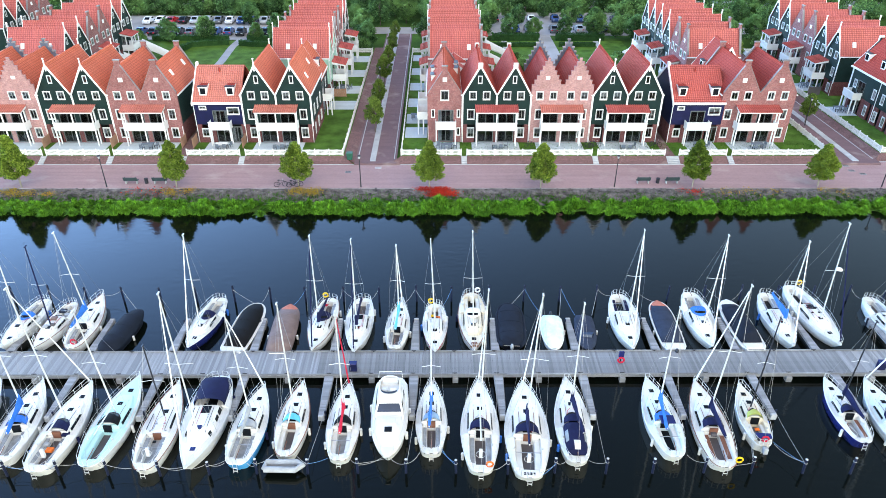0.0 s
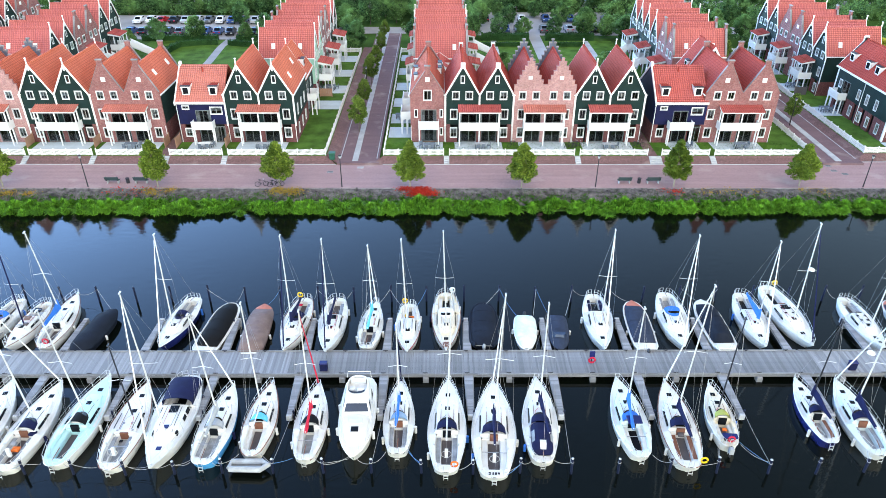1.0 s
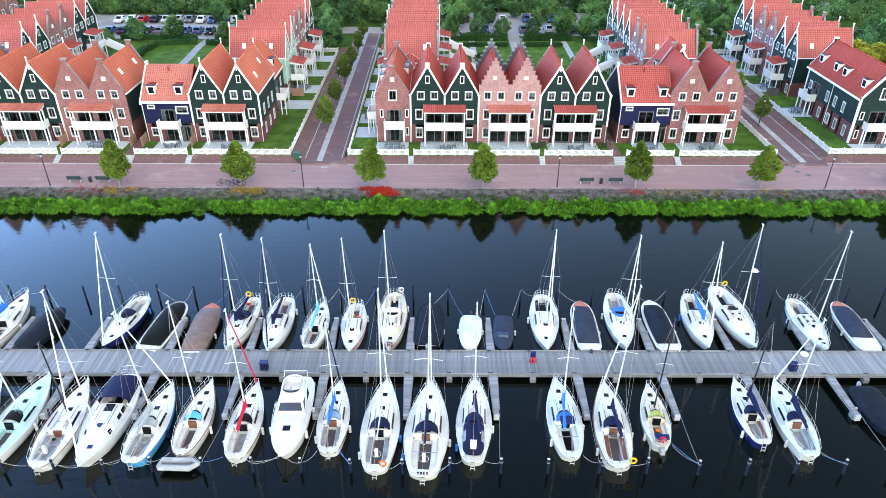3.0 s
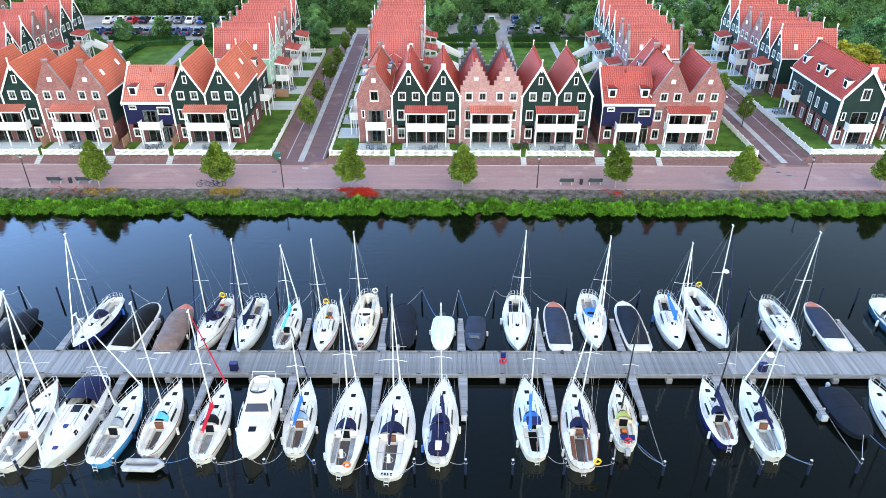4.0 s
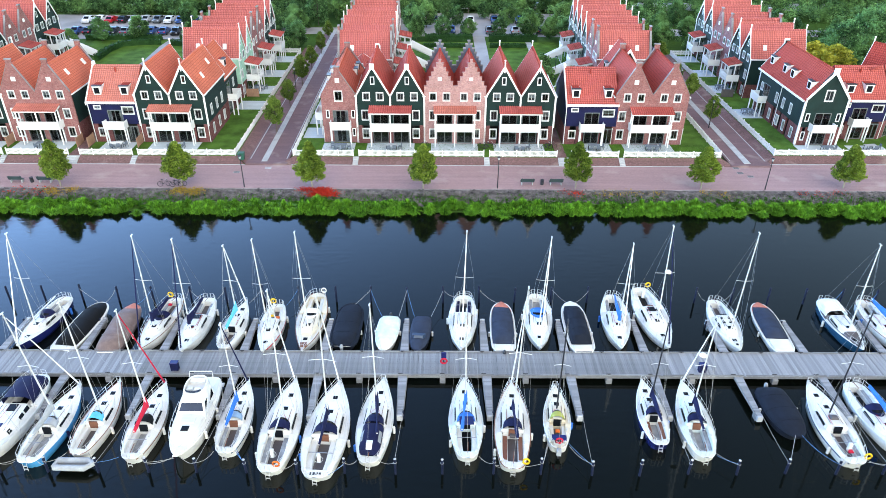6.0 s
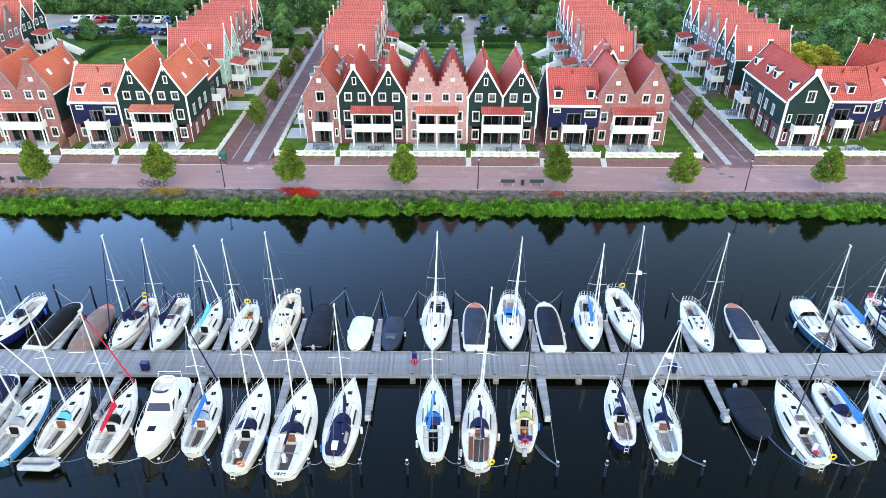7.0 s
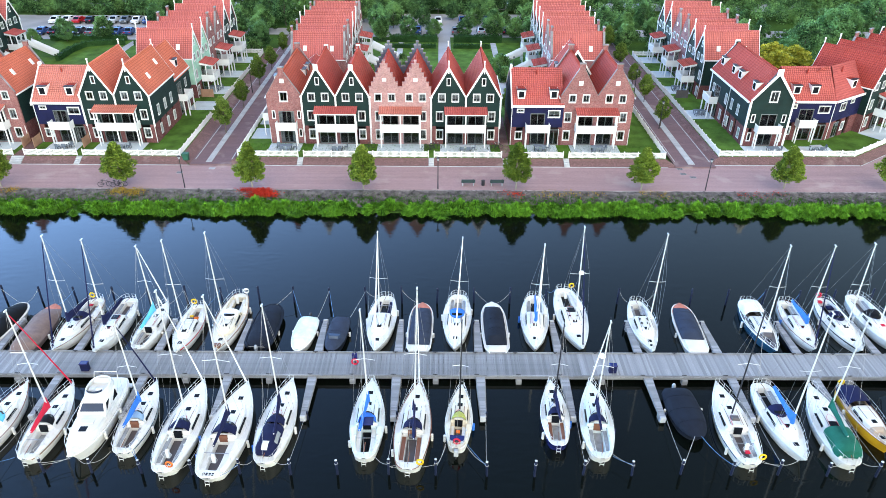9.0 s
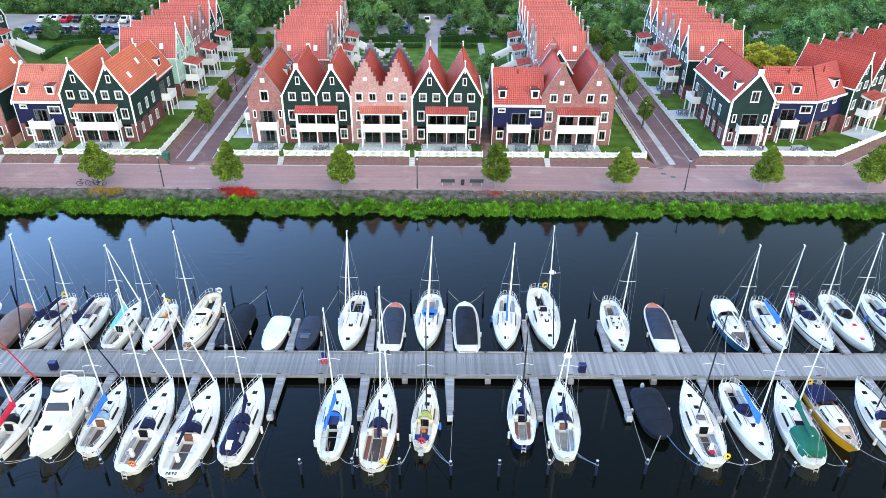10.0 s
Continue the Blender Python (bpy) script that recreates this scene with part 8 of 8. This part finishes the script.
def bicycle(M, mat="darkmetal"):
    t = thing("bicycle", M, "dark parked bicycle leaning beside a tree", "bicycle", "parked bicycles")
    for x in (-.52, .52):
        part("wheel", Mb().tube([(x + .33 * math.cos(a), 0, .34 + .33 * math.sin(a)) for a in np.linspace(0, 2 * math.pi, 17)], .035, n=5, cap=False), "tyre", t)
    part("frame", Mb().tube([(-.52, 0, .34), (-.12, 0, .32), (.34, 0, .82), (-.2, 0, .85), (-.12, 0, .32)], .032, n=5).tube([(-.52, 0, .34), (-.2, 0, .85)], .016, n=4).tube([(.52, 0, .34), (.34, 0, .95)], .022, n=5), mat, t)
    part("handlebar", Mb().tube([(.25, -.27, .98), (.36, 0, 1.0), (.25, .27, .98)], .016, n=4), "steel", t)
    part("saddle", Mb().bbox(-.36, -.1, -.08, .08, .9, .97, .02), "darkmetal", t)
    return t


bk = bicycle(Matrix.Translation((-18.65, 79.95, RZ)) @ Matrix.Rotation(.1, 4, "Z"))
for x, y, a, z in ((-20.25, 80.1, .2, RZ), (-18.25, 80.3, -.1, RZ), (21.2, 91.2, .3, GZ), (21.9, 91.5, .5, GZ), (22.4, 91.4, .1, GZ), (30.6, 91.4, .2, GZ), (31.2, 91.8, -.2, GZ), (13.0, 91.6, .6, GZ)):
    copy_thing(bk, Matrix.Translation((x, y, z)) @ Matrix.Rotation(a, 4, "Z"))


def garden_set(M, mat, label):
    t = thing("garden_table", M, label, "garden table", "patio furniture")
    part("top", Mb().bbox(-.85, .85, -.42, .42, .7, .75, .02), mat, t)
    for sx in (-.7, .7):
        for sy in (-.32, .32):
            part("leg", Mb().box(sx - .03, sx + .03, sy - .03, sy + .03, 0, .7), "darkmetal", t)


def garden_chair(M, mat):
    t = thing("garden_chair", M, "grey garden chair at a patio table", "chair", "patio chairs")
    part("seat", Mb().bbox(-.25, .25, -.25, .25, .42, .46, .02), mat, t)
    part("backrest", Mb().bbox(-.25, .25, .2, .25, .5, .95, .02), mat, t)
    for sx in (-.22, .22):
        for sy in (-.22, .22):
            part("leg", Mb().box(sx - .02, sx + .02, sy - .02, sy + .02, 0, .42), "darkmetal", t)
    return t


ch = garden_chair(Matrix.Translation((0, 91.2, GZ + .05)), "cv_steel")
rg2 = random.Random(77)
for x, y, m in ((1.2, 90.9, "cv_steel"), (8.4, 91.0, "cv_grey"), (26.6, 90.9, "cv_grey"), (37.2, 91.2, "cv_steel"), (45.4, 91.0, "cv_steel"), (-30.6, 91.1, "cv_white"), (-22.4, 91.0, "cv_grey"), (-41.0, 91.0, "cv_steel"), (70.5, 91.0, "cv_steel"), (77.0, 91.6, "cv_grey"), (-3.4, 103.0, "cv_steel"), (-16.3, 117.3, "cv_steel"), (64.9, 106.5, "cv_steel"), (64.9, 118.9, "cv_steel")):
    garden_set(Matrix.Translation((x, y, GZ + .05)) @ Matrix.Rotation(rg2.uniform(-.15, .15), 4, "Z"), m, ("white" if m == "cv_white" else "grey") + " garden table on the slab patio")
    for dx, dy, a in ((-.5, -.75, math.pi), (.5, -.75, math.pi), (1.15, .1, -1.6)):
        copy_thing(ch, Matrix.Translation((x + dx + rg2.uniform(-.1, .1), y + dy * .9 + rg2.uniform(-.1, .1), GZ + .05)) @ Matrix.Rotation(a + rg2.uniform(-.4, .4), 4, "Z"))


def screen_panel(x, y, rz=0, wood="oak", label="orange-brown wooden privacy screen beside a house"):
    t = thing("garden_screen", Matrix.Translation((x, y, GZ)) @ Matrix.Rotation(rz, 4, "Z"), label, "fence panel", "privacy screens")
    for i in range(7):
        part("board", Mb().bbox(-.03, .03, -1.0 + i * .285, -1.0 + i * .285 + .27, .05, 1.4, .01), wood, t)
    for y2 in (-1.03, .98):
        part("post", Mb().box(-.05, .05, y2 - .05, y2 + .05, 0, 1.5), wood, t)


for x in (-46.2, -36.3, -34.7, -27.7, -55.8):
    screen_panel(x, 92.2)
screen_panel(-16.6, 113.5, math.pi / 2)
screen_panel(64.6, 114.6, math.pi / 2, "deck_dark", "dark stained low wooden screen beside a rear house")


# ---- cars ----
def car(M, paint, label):
    t = thing("parked_car", M, label, "car", "parked cars")
    prof = [(-2.1, .35), (-2.15, .75), (-1.9, .92), (-1.2, .97), (-.45, 1.44), (.85, 1.46), (1.65, 1.02), (2.1, .9), (2.15, .4)]
    rings = []
    for yv, k in ((-.86, .93), (-.8, 1.0), (.8, 1.0), (.86, .93)):
        rings.append([(x * (1 if k == 1 else .985), yv * (1 if z < 1.0 else .84), .3 + (z - .3) * k) for x, z in prof])
    b = Mb()
    n = len(prof)
    b.loft(rings, closed=True, cap=True, flip=True)
    part("body", b, paint, t, smooth=True)
    w = Mb()
    for y in (-.725, .725):
        s = 1 if y > 0 else -1
        w.add([(-1.08, y + s * .045, 1.0), (1.5, y + s * .045, 1.03), (.8, y - s * .02, 1.4), (-.42, y - s * .02, 1.38)], [(0, 1, 2, 3) if s < 0 else (3, 2, 1, 0)])
    part("side_window", w, "tint", t)
    part("windscreen", Mb().add([(-1.19, -.62, 1.0), (-1.19, .62, 1.0), (-.50, .56, 1.43), (-.50, -.56, 1.43)], [(0, 1, 2, 3)]), "tint", t)
    part("rear_window", Mb().add([(1.63, -.62, 1.06), (1.63, .62, 1.06), (.92, .56, 1.46), (.92, -.56, 1.46)], [(3, 2, 1, 0)]), "tint", t)
    for x in (-1.3, 1.3):
        for y in (-.8, .8):
            part("wheel", Mb().tube([(x, y - .1, .31), (x, y + .1, .31)], .31, n=12), "tyre", t, smooth=True)
    for y in (-.6, .6):
        part("headlight", Mb().bbox(-2.17, -2.02, y - .2, y + .2, .66, .82, .03), "concrete", t)
        part("tail_light", Mb().bbox(2.03, 2.16, y - .18, y + .18, .7, .9, .03), "cv_red", t)
    return t


srcs = [car(Matrix.Translation((-67.2, 169.4, SZ + .04)) @ Matrix.Rotation(math.pi / 2, 4, "Z"), "car_white", "white parked hatchback in the car park")]
for p in ("silver", "grey", "black", "blue", "red"):
    srcs.append(car(Matrix.Translation((-100, 170, SZ)), "car_" + p, f"{p} parked hatchback in the car park"))
cr = random.Random(31)
order = [0, 0, 5, 3, 1, 1, 2, 0, 4, 4, 1, 3]
placed = set()


def park(i, x, y):
    m = Matrix.Translation((x, y, SZ + .045)) @ Matrix.Rotation((math.pi / 2 if cr.random() < .6 else -math.pi / 2) + cr.uniform(-.04, .04), 4, "Z")
    if i not in placed:
        placed.add(i)
        srcs[i].matrix_basis = m
    else:
        copy_thing(srcs[i], m)


for j in range(15):
    park(order[j % len(order)], -68.6 + j * 2.75, 168.6 + cr.uniform(-.3, .3))
for j in range(13):
    park((4, 3, 2, 3, 2, 1, 4)[j % 7], -66.5 + j * 2.8, 157.6 + cr.uniform(-.3, .3))
for j in range(17):
    if cr.random() < .75:
        park(cr.randrange(5), 8 + j * 2.9, 170.5 + cr.uniform(-.3, .3))
for j in range(14):
    if cr.random() < .6:
        park(cr.randrange(5), 12 + j * 2.9, 160.5 + cr.uniform(-.3, .3))
for j in range(9):
    park((0, 1, 0, 4, 0, 1, 3, 0, 2)[j], -52 + j * 11.3, 188.5 + cr.uniform(-.6, .6))
